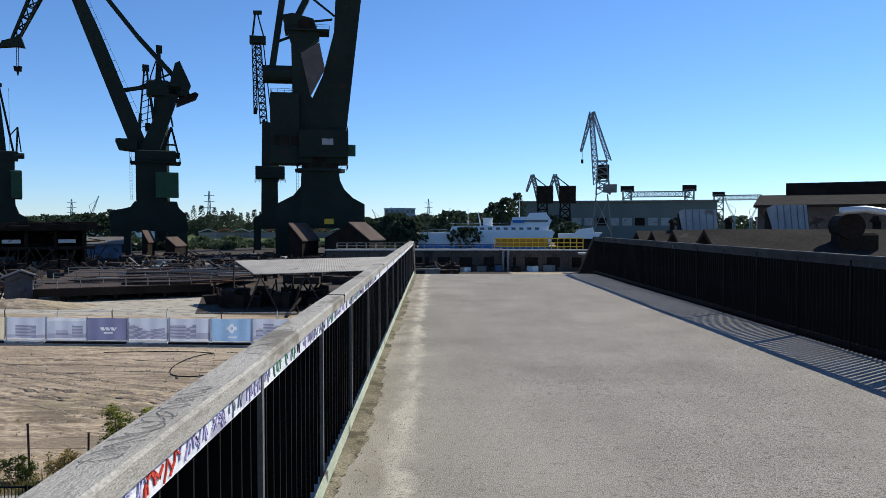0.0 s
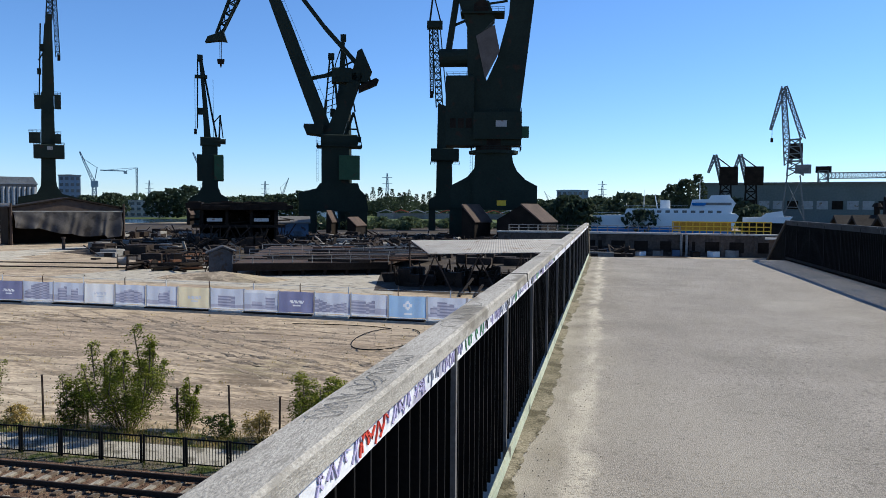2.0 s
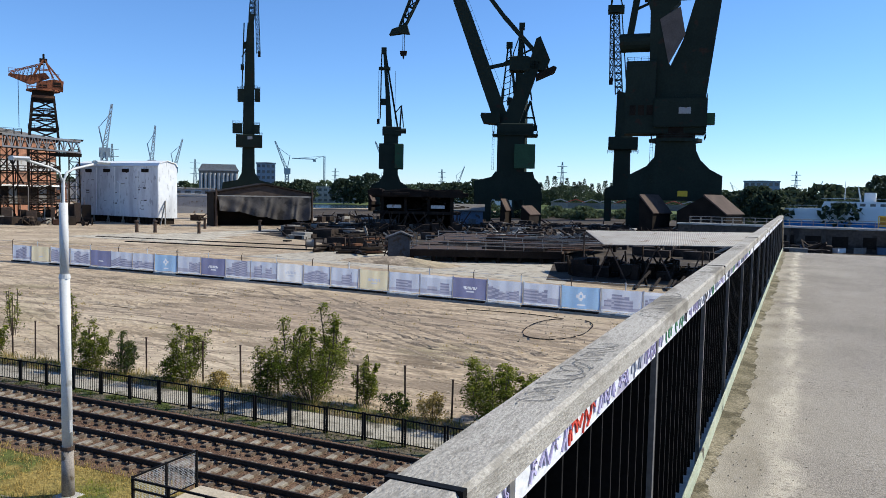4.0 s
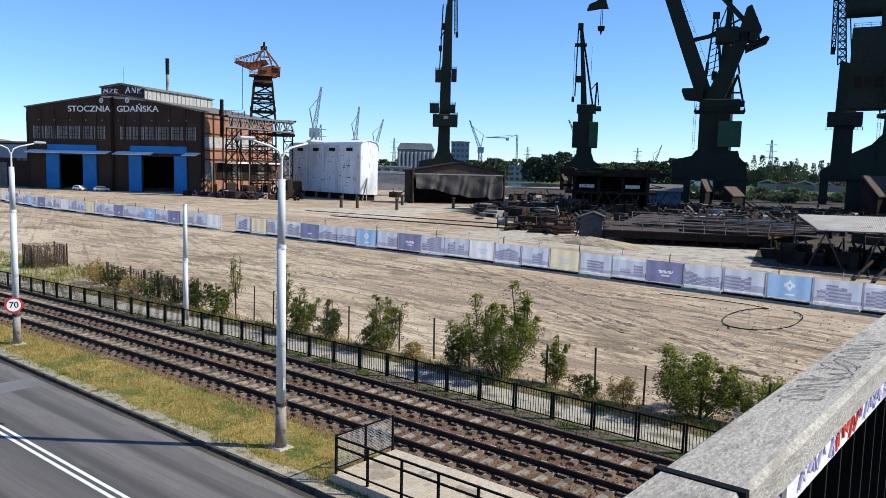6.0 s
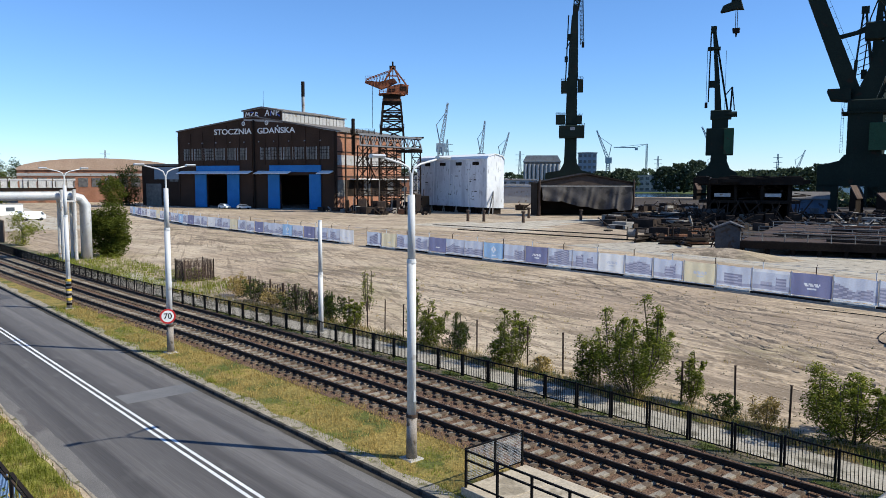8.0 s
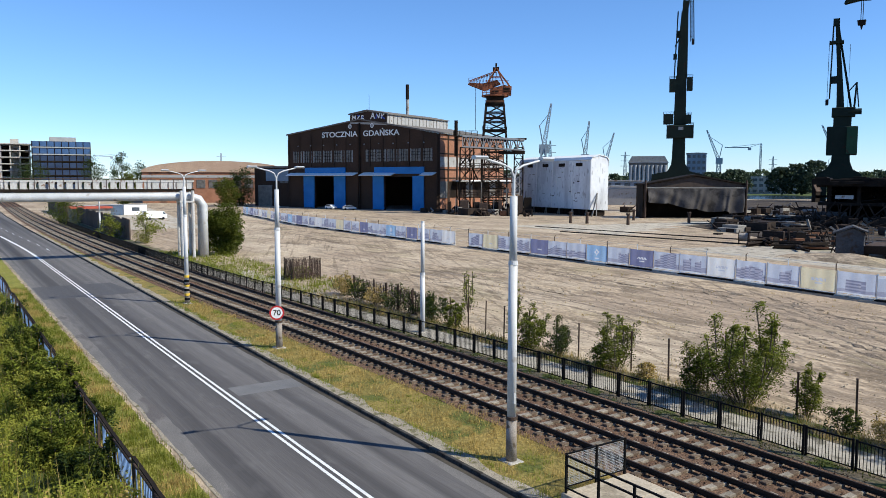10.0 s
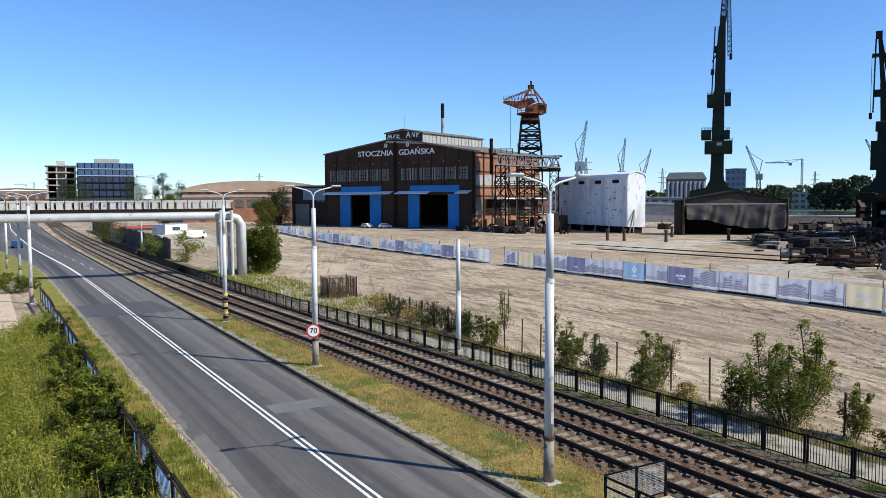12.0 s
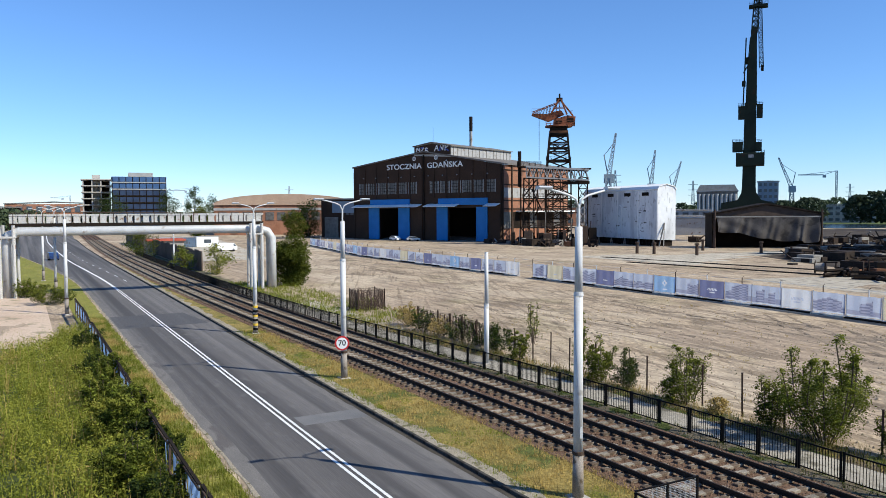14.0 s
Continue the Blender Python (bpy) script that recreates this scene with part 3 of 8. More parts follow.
    return float(np.mean([np.interp(x + d, xs, ys) for d in (-12, -8, -4, 0, 4, 8, 12)]))


def kerb_y(x):
    return bend(x, [-400, -320, -219, -155, -114, -86, -60, -34, 60], [21, 17.6, 15.1, 14.4, 14.3, 14.2, 14.0, 13.8, 13.75])


def left_y(x):
    return bend(x, [-400, -300, -194, -155, -118, -100, -60, -34, 60], [-5, -3.5, -0.5, 3.4, 6.4, 6.6, 6.55, 6.55, 6.5])


def track_shift(x):
    return bend(x, [-400, -254, -200, -150, -108, -75, -50, -34, 60], [6, 0.6, -1.1, -1.9, -2.0, -1.6, -0.8, 0, 0])


def fence_y(x):
    return bend(x, [-400, -254, -182, -133, -99, -81, -66, -44, -34, 60], [31, 24.6, 22.4, 21.4, 21.3, 21.3, 21.7, 22.9, 24.0, 24.0])


def line_y(x):
    return bend(x, [-400, -350, -282, -225, -165, -137, -112, -95, 60], [10.8, 9.2, 7.7, 7.6, 8.1, 9.2, 10.1, 10.1, 10.06])


def strip(x0, x1, step, lo, hi, z, rows=2):
    """A ribbon along x between two edges."""
    g, xs = Geo(), np.arange(x0, x1 + step, step)
    for x in xs:
        for k in range(rows):
            g.v.append((x, lo(x) + (hi(x) - lo(x)) * k / (rows - 1), z))
    for i in range(len(xs) - 1):
        for k in range(rows - 1):
            g.f.append((i * rows + k, i * rows + rows + k, i * rows + rows + k + 1, i * rows + k + 1))
    return g


RUTS = [(28.8, 0.5, 0.03, 0.3), (30.2, 0.6, 0.035, 0.9), (33.5, 1.4, 0.02, 2.0), (35.2, 1.4, 0.02, 2.1), (37.0, 1.2, 0.05, 0.2), (38.6, 1.2, 0.05, 0.3), (41.5, 2.2, 0.03, 4.0),
        (43.3, 2.1, 0.03, 4.05), (45.5, 1.5, 0.045, 1.0), (47.2, 1.5, 0.045, 1.1), (50.0, 1.0, 0.03, 3.0), (51.8, 1.0, 0.03, 3.05), (55.0, 0.5, 0.02, 5.0)]


def yard_height(x, y):
    """Churned soil with wheel ruts between the path and the hoarding."""
    if not (26.9 < y < 58 and -200 < x < 25):
        return 0.0
    h = 0.05 * noise.noise((x * 0.25, y * 0.6, 0)) + 0.03 * noise.noise((x * 1.1, y * 1.9, 3))
    for y0, amp, k, ph in RUTS:
        d = abs(y - (y0 + amp * math.sin(x * k + ph) + 0.4 * math.sin(x * 0.11 + ph * 3)))
        if d < 0.7:
            h += -0.12 * max(0.0, 1 - d / 0.3) + 0.07 * max(0.0, 1 - abs(d - 0.45) / 0.25)
    return h * min(1.0, (y - 26.9) / 1.0, (58 - y) / 2)


xs = [-4000, -1500, -500] + list(np.arange(-240, -60, 2.0)) + list(np.arange(-60, 24, 0.8)) + [30, 60, 200, 1000, 4000]
ys = [-4000, -1000, -300, -100, -30, 0, 20] + list(np.arange(26.4, 60, 0.27)) + [70, 100, 160, 300, 500, 1000, 4000]
solo("ground", Geo().sheet(xs, ys, yard_height), SOIL, "bare sandy shipyard soil with wheel ruts", "ground", kind="structure", smooth=True)
solo("road", strip(-400, 60, 4, left_y, kerb_y, 0.012), ASPHALT, "two-lane grey asphalt road with worn wheel tracks", "road", kind="structure")

# white double centre line, and its single continuation further on
for off in (-0.13, 0.13):
    g = strip(-100, 60, 4, lambda x: line_y(x) + off - 0.06, lambda x: line_y(x) + off + 0.06, 0.017)
    solo("centre_line", g, ROADPAINT, "solid white painted road line", "road marking", "double centre line", "structure")
solo("centre_line", strip(-400, -100, 4, lambda x: line_y(x) - 0.16, lambda x: line_y(x) + 0.16, 0.017), ROADPAINT, "solid white painted road line", "road marking", kind="structure")
for k in range(14):
    x = -112 - k * 9.0
    solo("lane_dash", strip(x - 3, x, 3, lambda x: line_y(x) + 2.4, lambda x: line_y(x) + 2.52, 0.017), ROADPAINT, "short white lane dash", "road marking", "lane dashes", "structure")
solo("asphalt_patch", strip(-33.5, -32.0, 0.5, lambda x: 10.5, lambda x: 13.55, 0.016), PATCH, "lighter repair strip across the asphalt", "road patch", kind="structure")
solo("asphalt_patch", strip(-74, -66, 2, lambda x: 6.7, lambda x: 13.0 + (x + 74) * 0.08, 0.015), PATCH2, "darker repaired field of asphalt", "road patch", kind="structure")
EDGEASPHALT = mat("dusty_asphalt", (0.125, 0.117, 0.110), (0.185, 0.172, 0.158), 0.9, 50, 0.9, grain=0.2, bump=0.3, stain=(0.11, 0.10, 0.095), stain_scale=0.9, stain_at=0.55, stretch=(0.3, 1, 1), bump_d=0.004)
solo("road_edge", strip(-150, 60, 0.7, lambda x: left_y(x) - 0.05, lambda x: left_y(x) + 0.55 + 0.2 * noise.noise((x * 0.12, 3, 0)) + 0.10 * noise.noise((x * 1.3, 8, 0)), 0.0145), EDGEASPHALT, "dusty pale worn edge of the asphalt", "road edge", kind="structure")
solo("road_edge", strip(-150, 60, 0.7, lambda x: kerb_y(x) - 0.62 - 0.18 * noise.noise((x * 0.3, 13, 0)), lambda x: kerb_y(x) - 0.1, 0.0145), EDGEASPHALT, "dusty pale worn edge of the asphalt", "road edge", kind="structure")
solo("road_edge", strip(-130, 60, 1.0, lambda x: left_y(x) - 0.10 - 0.2 * noise.noise((x * 0.7, 1, 0)), lambda x: left_y(x) + 0.03 + 0.12 * noise.noise((x * 0.6, 5, 0)), 0.016), GRAVEL, "crumbled gravel edge of the road", "road edge", kind="structure")

# kerb stones on the tram side
kerb = thing("kerb", "grey concrete kerb between road and grass verge", "kerb", kind="structure")
stone = Geo().slab(0.006, 0.994, 0, 0.14, -0.05, 0.13, 0.015).mesh("kerb_stone", KERB)
for k in range(75):
    x = -62 + k
    ob = part("kerb_stone", stone, CONCRETE, kerb)
    ob.matrix_basis = pose(x, kerb_y(x), rnd(-0.008, 0.008), 0, 0, math.degrees(math.atan2(kerb_y(x + 1) - kerb_y(x), 1)))
g = Geo()
for x in list(range(-300, -62, 2)) + list(range(13, 60, 2)):
    g.beam((x, kerb_y(x) + 0.07, 0.04), (x + 2, kerb_y(x + 2) + 0.07, 0.04), 0.14, 0.18)
part("kerb_run", g, KERB, kerb)["kind"] = "stuff"
# one dark strip paints both the silt and the shadow along the kerb
solo("gutter_dirt", strip(-62, 40, 0.8, lambda x: kerb_y(x) - 0.26 - 0.12 * noise.noise((x * 0.9, 2, 0)), lambda x: kerb_y(x) + 0.01, 0.018), DIRT_SHADE, "dark gutter strip of silt and painted kerb shade", "gutter", kind="structure")

solo("verge", strip(-150, 60, 1.0, lambda x: kerb_y(x) + 0.13, lambda x: 17.5 + track_shift(x), 0.045, 4), GRASS, "dry yellow-green grass verge beside the tram tracks", "grass", kind="structure")
solo("verge", strip(-100, 60, 1.0, lambda x: 4.0, lambda x: left_y(x) - 0.3 - 0.2 * noise.noise((x * 0.7, 1, 0)), 0.03, 4), GRASS2, "green and yellow grass strip beside the road", "grass", kind="structure")
solo("verge", strip(-300, -100, 4.0, lambda x: left_y(x) - 22, lambda x: left_y(x) - 0.2, 0.03, 4), GRASS2, "green grass strip beside the road", "grass", kind="structure")
solo("weed_ground", strip(-62, 10, 2.0, lambda x: -30.0, lambda x: 4.3, 0.025, 6), WEEDSOIL, "overgrown ground behind the blue fence", "ground cover", kind="structure")
solo("dust_verge", strip(-150, 30, 0.8, lambda x: kerb_y(x) + 0.14, lambda x: kerb_y(x) + 0.75 + 0.5 * noise.noise((x * 0.5, 9, 0)), 0.05), GRAVEL, "grey gravelly soil behind the kerb", "ground cover", kind="structure")

# ---- tram tracks ----
bed = thing("track_bed", "brown stone ballast under two tram tracks", "track bed", kind="structure")
part("ballast", strip(-400, 60, 2, lambda x: 17.3 + track_shift(x), lambda x: 23.5 + track_shift(x), 0.06, 6), BALLAST, bed)
g = Geo()
for k in range(9000):
    x = 3 - 78 * random.random() ** 1.3
    y, r = rnd(17.3, 23.5) + track_shift(x), rnd(0.03, 0.065)
    a = rnd(0, 6.28)
    pts = [(x + r * math.cos(a + i * 2.1) * rnd(0.7, 1.2), y + r * math.sin(a + i * 2.1) * rnd(0.7, 1.2), 0.055) for i in range(3)]
    g.add(pts + [(x + rnd(-0.02, 0.02), y + rnd(-0.02, 0.02), 0.06 + r * 1.1)], [(0, 1, 3), (1, 2, 3), (2, 0, 3)])
part("loose_stone", g, BALLAST, bed)["kind"] = "stuff"
sleeper = Geo().slab(-0.12, 0.12, -1.2, 1.2, -0.05, 0.15, 0.02).mesh("sleeper", SLEEPER)
far_sleepers, clips = Geo(), Geo()
for ty in (18.92, 21.76):
    for k in range(460):
        x = 14 - k * 0.66
        y = ty + track_shift(x)
        if -84 < x < 3.0:
            ob = part("sleeper", sleeper, SLEEPER, bed)
            ob.matrix_basis = pose(x + rnd(-0.03, 0.03), y, rnd(-0.012, 0.008), 0, 0, rnd(-1.2, 1.2))
        else:
            far_sleepers.box(x - 0.12, x + 0.12, y - 1.2, y + 1.2, 0, 0.15)
        if x > -75:
            for s in (-1, 1):
                for e in (-0.13, 0.13):
                    cy = y + s * 0.7175 + e
                    clips.box(x - 0.05, x + 0.05, cy - 0.04, cy + 0.04, 0.14, 0.18)
part("sleeper_run", far_sleepers, SLEEPER, bed)["kind"] = "stuff"
part("rail_clip", clips, RAILSTEEL, bed)["kind"] = "stuff"
for ty in (18.92, 21.76):
    for s in (-1, 1):
        g = Geo()
        y0 = ty + s * 0.7175
        for a, b in zip(range(-400, 60, 4), range(-396, 64, 4)):
            ya, yb = y0 + track_shift(a), y0 + track_shift(b)
            g.beam((a, ya, 0.165), (b, yb, 0.165), 0.14, 0.025)
            g.beam((a, ya, 0.23), (b, yb, 0.23), 0.018, 0.11)
            g.beam((a, ya, 0.30), (b, yb, 0.30), 0.07, 0.035)
        part("rail", g, RAILSTEEL, bed, "brown steel rail with a worn head")

solo("footpath", strip(-180, 30, 2, lambda x: fence_y(x) + 0.25, lambda x: fence_y(x) + 2.2, 0.03), PATH, "pale concrete path behind the black fence", "footpath", kind="structure")
solo("scrub_strip", strip(-180, 30, 0.8, lambda x: fence_y(x) + 2.1, lambda x: fence_y(x) + 3.6 + 0.8 * noise.noise((x * 0.35, 4, 0)), 0.035, 3), SCRUB, "weedy soil along the old wire fence", "ground cover", kind="structure")
solo("cess", strip(-180, 30, 0.8, lambda x: 23.3 + track_shift(x) + 0.15 * noise.noise((x * 0.6, 7, 0)), lambda x: fence_y(x) + 0.3, 0.066), SCRUB, "weedy strip between track and fence", "ground cover", kind="structure")
# old concrete apron in front of the halls, in large slabs
apron = thing("apron", "pale concrete slab apron of the old slipway", "pavement", kind="structure")
for i in range(14):
    for j in range(10):
        x, y = -128 + i * 5.0 + j * 0.6, 98 + j * 5.2
        if x + 0.35 * y > -62 or x < -124 + 0.2 * (y - 98):
            continue
        s = Geo().slab(0.05, 4.95, 0.05, 5.15, -0.05, 0.03 + rnd(0, 0.03), 0.02)
        part("slab", s, PAVING, apron).matrix_basis = pose(x, y, 0)
solo("quay_concrete", Geo().add([(-70, 84, 0.02), (-22, 77, 0.02), (-27, 97, 0.02), (-62, 118, 0.02)], [(0, 1, 2, 3)]), PAVING, "cracked pale concrete yard", "pavement", kind="structure")
solo("water", Geo().add([(-330, 305, 0.09), (-232, 352, 0.09), (-215, 392, 0.09), (-150, 470, 0.09), (-170, 505, 0.09), (-390, 385, 0.09)], [tuple(range(6))]), WATER, "dark river water beyond the quay", "water", kind="structure")
solo("far_bank", Geo().add([(-3500, 330, 0.05), (-150, 395, 0.05), (3500, 330, 0.05), (3500, 3900, 0.08), (-3500, 3900, 0.08)], [(0, 1, 2, 3, 4)]), GRASS3, "green far river bank", "ground", kind="structure")
solo("dock_water", Geo().add([(-24, 172, 0.05), (72, 166, 0.05), (120, 330, 0.05), (-20, 330, 0.05)], [(0, 1, 2, 3)]), WATER, "dark water in the dock basin", "water", kind="structure")

# ---- footbridge ----
DECK_Z, RAIL_IN, RAIL_OUT, END_Y, BACK_Y = 7.66, -0.653, -0.790, 25.3, -14.0
R_IN = 5.30
TOP = DECK_Z + 1.10
deck = thing("footbridge_deck", "grey worn asphalt deck of a footbridge over the road", "footbridge", kind="structure")
part("slab", Geo().box(-0.88, 6.30, BACK_Y, END_Y, DECK_Z - 0.75, DECK_Z - 0.03), CONCRETE, deck)
g = Geo().sheet(list(np.arange(-0.68, 6.25, 0.30)), list(np.arange(BACK_Y, END_Y + 0.01, 0.393)), lambda x, y: 0.006 * noise.noise((x, y * 0.4, 0)) + 0.004)
g.z = 0
part("surface", Geo().add([(x, y, z + DECK_Z) for x, y, z in g.v], g.f), DECK, deck, smooth=True)
g = Geo()
ys = list(np.arange(BACK_Y, END_Y, 0.025))
wob = lambda y: 0.10 + 0.075 * noise.noise((y * 0.9, 0.5, 0)) + 0.05 * noise.noise((y * 3.1, 2, 0)) + 0.03 * noise.noise((y * 9.0, 4, 0)) + 0.025 * noise.noise((y * 23.0, 6, 0))
g.v = [p for y in ys for p in ((-0.66, y, DECK_Z + 0.026), (-0.64 + max(0.01, wob(y)), y, DECK_Z + 0.011))]
g.f = [(2 * i, 2 * i + 1, 2 * i + 3, 2 * i + 2) for i in range(len(ys) - 1)]
part("edge_dirt", g, EDGEDIRT, deck, "brown dirt and dry moss along the railing")
for s in range(16):
    part("step", Geo().box(-0.6, 5.3, END_Y + 0.32 * s, END_Y + 0.32 * (s + 1), DECK_Z - 0.165 * (s + 1) - 0.3, DECK_Z - 0.165 * (s + 1)), CONCRETE, deck)
for y in (-9.0, 31.0):
    for x in (0.6, 4.2):
        part("pier", Geo().box(x - 0.35, x + 0.35, y - 0.35, y + 0.35, 0, (DECK_Z - 0.75) if y < 25 else 4.4), CONCRETE, deck)

# loose grit on the deck
g = Geo()
for k in range(500):
    x, y = rnd(-0.5, 4.2), 1 + 14 * random.random() ** 1.6
    if random.random() < 0.5:
        x = -0.5 + 0.5 * random.random() ** 2
    r = rnd(0.002, 0.006)
    g.add([(x - r, y - r, DECK_Z + 0.008), (x + r, y - r * 0.6, DECK_Z + 0.008), (x, y + r, DECK_Z + 0.008), (x, y, DECK_Z + 0.010 + r)], [(0, 1, 3), (1, 2, 3), (2, 0, 3)])
solo("grit", g, GRAVEL, "loose sand and grit on the deck", "grit", kind="stuff")


def railing(x_in, side, label, bar_rows, cop, band_mat, foot_mat, post_mat):
    """A railing along y; its inner face lies at x_in and it lies outward on the given side."""
    r = thing("railing", label, "railing", group="footbridge railings")
    w = 0.137 if side < 0 else 0.109
    TOP = DECK_Z + (1.10 if side < 0 else 1.24)
    a, b = sorted((x_in, x_in + side * w))
    joints = [BACK_Y, -8.3, -3.7, 1.11, 5.7, 10.2, 14.8, 19.4, END_Y]
    for y0, y1 in zip(joints, joints[1:]):
        g = Geo()
        n = max(2, int((y1 - y0) / 0.25))
        rows = []
        for k in range(n + 1):
            y = y0 + 0.009 + (y1 - y0 - 0.018) * k / n
            e = lambda s: 0.0025 * noise.noise((s, y * 2.3, x_in))
            rows.append([(a + e(1), y, TOP - 0.062), (a + e(1), y, TOP - 0.010), (a + 0.010, y, TOP + e(2)), (b - 0.010, y, TOP + e(3)), (b + e(4), y, TOP - 0.010), (b + e(4), y, TOP - 0.062)])
        for row in rows:
            g.v += row
        for k in range(n):
            g.f += [(k * 6 + i, k * 6 + (i + 1) % 6, k * 6 + 6 + (i + 1) % 6, k * 6 + 6 + i) for i in range(6)]
        g.f += [tuple(range(5, -1, -1)), tuple(range(n * 6, n * 6 + 6))]
        part("coping", g, cop, r, "weathered coping")
    if side < 0:
        for y in joints[1:-1]:
            part("joint_seal", Geo().box(a - 0.002, b + 0.003, y - 0.0085, y + 0.0085, TOP - 0.062, TOP + 0.003), BLACK, r, "black rubber seal across the coping joint")
    ix = x_in + side * 0.022
    band = Geo().box(*sorted((ix, ix + side * 0.012)), BACK_Y, END_Y, TOP - 0.145, TOP - 0.064)
    part("top_band", band, band_mat, r, "steel band with flaking paint")
    fx = x_in - side * 0.018 if side < 0 else ix
    part("bottom_band", Geo().box(*sorted((fx, fx + side * 0.012)), BACK_Y, END_Y, DECK_Z + (0.03 if side < 0 else 0.06), DECK_Z + (0.115 if side < 0 else 0.12)), foot_mat, r, "flaking pale painted foot band")
    ins = ix + side * 0.012
    deep = 0.045 if side < 0 else 0.082
    bar = Geo().box(*sorted((ins, ins + side * deep)), -0.006, 0.006, DECK_Z + (0.06 if side < 0 else -0.02), TOP - 0.09).mesh("bar", BLACK)
    y = 3.05 - 119 * 0.1383 if side < 0 else 2.56 - 157 * 0.105
    far = Geo()
    while y < END_Y:
        if y > -1.2 and bar_rows:
            part("bar", bar, BLACK, r).matrix_basis = pose(0, y, 0)
        else:
            far.box(*sorted((ins, ins + side * 0.045)), y - 0.006, y + 0.006, DECK_Z + 0.06, TOP - 0.09)
        y += 0.1383 if side < 0 else 0.105
    part("bar_run", far, BLACK, r)["kind"] = "stuff"
    post = Geo().box(*sorted((ix - side * 0.006, ix + side * 0.016)), -0.016, 0.016, DECK_Z - 0.2, TOP - 0.062).mesh("post", post_mat)
    step = 1.66 if side < 0 else 1.42
    y = 3.05 - 10 * 1.66 if side < 0 else 2.56 - 11 * 1.42
    while y < END_Y:
        part("post", post, post_mat, r, "steel post").matrix_basis = pose(0, y, 0)
        y += step
    if side < 0:
        part("backing", Geo().box(*sorted((x_in + side * 0.108, x_in + side * 0.116)), BACK_Y, END_Y, DECK_Z + 0.10, TOP - 0.07), BLACK, r, "black sheet behind the bars")
    # the railing goes on down the stairs
    g = Geo()
    c = x_in + side * w / 2
    g.beam((c, END_Y, TOP - 0.03), (c, END_Y + 5.1, TOP - 2.6), w, 0.06)
    part("stair_coping", g, cop, r)
    g = Geo()
    for k in range(46):
        y = END_Y + 0.05 + k * 0.11
        z = -0.505 * (y - END_Y)
        g.box(*sorted((ins, ins + side * 0.045)), y - 0.006, y + 0.006, DECK_Z + z - 0.2, TOP + z - 0.03)
    part("stair_bar", g, BLACK, r)["kind"] = "stuff"
    return r


left_rail = railing(RAIL_IN, -1, "black barred footbridge railing with weathered coping and graffiti", True, COPING, GRAFFITI, GRAFFITI2, POSTPAINT)
# bands and posts on this side are coloured dark for their shaded face
right_rail = railing(R_IN, 1, "black barred footbridge railing with flaking painted top", True, DARKCOPING, SHADEDBAND, BLACK, BLACK)

# felt-pen scribbles lying on the coping
def scribble(y, n, size, dark):
    pts, a = [], rnd(0, 6)
    rx, ry = rnd(0.026, 0.040), rnd(0.035, 0.055)
    for k in range(n * 4):
        a += rnd(0.28, 0.42)
        pts.append((RAIL_OUT + 0.066 + rx * math.sin(a) + 0.008 * math.sin(a * 0.37), y + size * k / (n * 4) + ry * math.cos(a * 0.93), TOP + 0.0025))
    g = Geo()
    for k, (p, q) in enumerate(zip(pts, pts[1:])):
        if k % 23 < 19:
            g.beam(p, q, 0.0026, 0.0006)
    part("scribble", g, dark, left_rail, "faded felt-pen scribble")["kind"] = "stuff"


for y, n, size in ((1.66, 40, 0.46), (2.14, 24, 0.30), (3.1, 34, 0.8), (4.6, 24, 0.7), (7.4, 26, 0.8)):
    scribble(y, n, size, INK)
# red and violet strokes on the band
def strokes(y0, count, colour, label, width):
    g = Geo()
    x = RAIL_IN - 0.019
    lo, hi = TOP - 0.141, TOP - 0.068
    y = y0
    for k in range(count):
        y += rnd(0.02, 0.05)
        p = Vector((x, y, rnd(lo, lo + 0.03)))
        q = Vector((x, y + rnd(-0.03, 0.04), rnd(hi - 0.025, hi)))
        bow = p.lerp(q, 0.5) + Vector((0, rnd(-0.02, 0.02), 0))
        w = width * rnd(0.6, 1.3)
        g.beam(p, bow, w, 0.004, up=(1, 0, 0)).beam(bow, q, w * 0.8, 0.004, up=(1, 0, 0))
        if random.random() < 0.45:
            g.beam(q, q + Vector((0, rnd(0.02, 0.045), -rnd(0.005, 0.05))), w * 0.7, 0.004, up=(1, 0, 0))
    part("graffiti", g, colour, left_rail, label)["kind"] = "stuff"


random.seed(5)
RED, VIO = (PAINT_RED, "red graffiti strokes", 0.009), (PAINT_VIOLET, "violet graffiti strokes", 0.008)
GRY, GRN, BLK = (PAINT_GREY, "grey graffiti strokes", 0.007), (PAINT_GREEN, "green graffiti strokes", 0.007), (INK2, "black graffiti strokes", 0.006)
y = 1.25
while y < 9.0:
    pool = (GRY, VIO) if y < 1.68 else (RED,) if y < 1.93 else (VIO, VIO, GRY) if y < 3.2 else (VIO, GRY, GRN, BLK)
    colour, label, width = random.choice(pool)
    n = random.randint(3, 6) if y < 2.2 else random.randint(2, 5)
    strokes(y, n, colour, label, width)
    y += n * 0.03 + (rnd(0.0, 0.09) if y < 2.2 else rnd(0.03, 0.14))

# ---- plants ----
def leaf_cloud(g, centre, radius, count, size, squash=1.0):
    """Loose leaves round a centre, denser inside."""
    for _ in range(count):
        d = Vector((rnd(-1, 1), rnd(-1, 1), rnd(-1, 1)))
        if d.length > 1:
            continue
        p = Vector(centre) + Vector((d.x * radius, d.y * radius, d.z * radius * squash))
        a = Vector((rnd(-1, 1), rnd(-1, 1), rnd(-0.6, 0.6))).normalized() * size * rnd(0.6, 1.3)
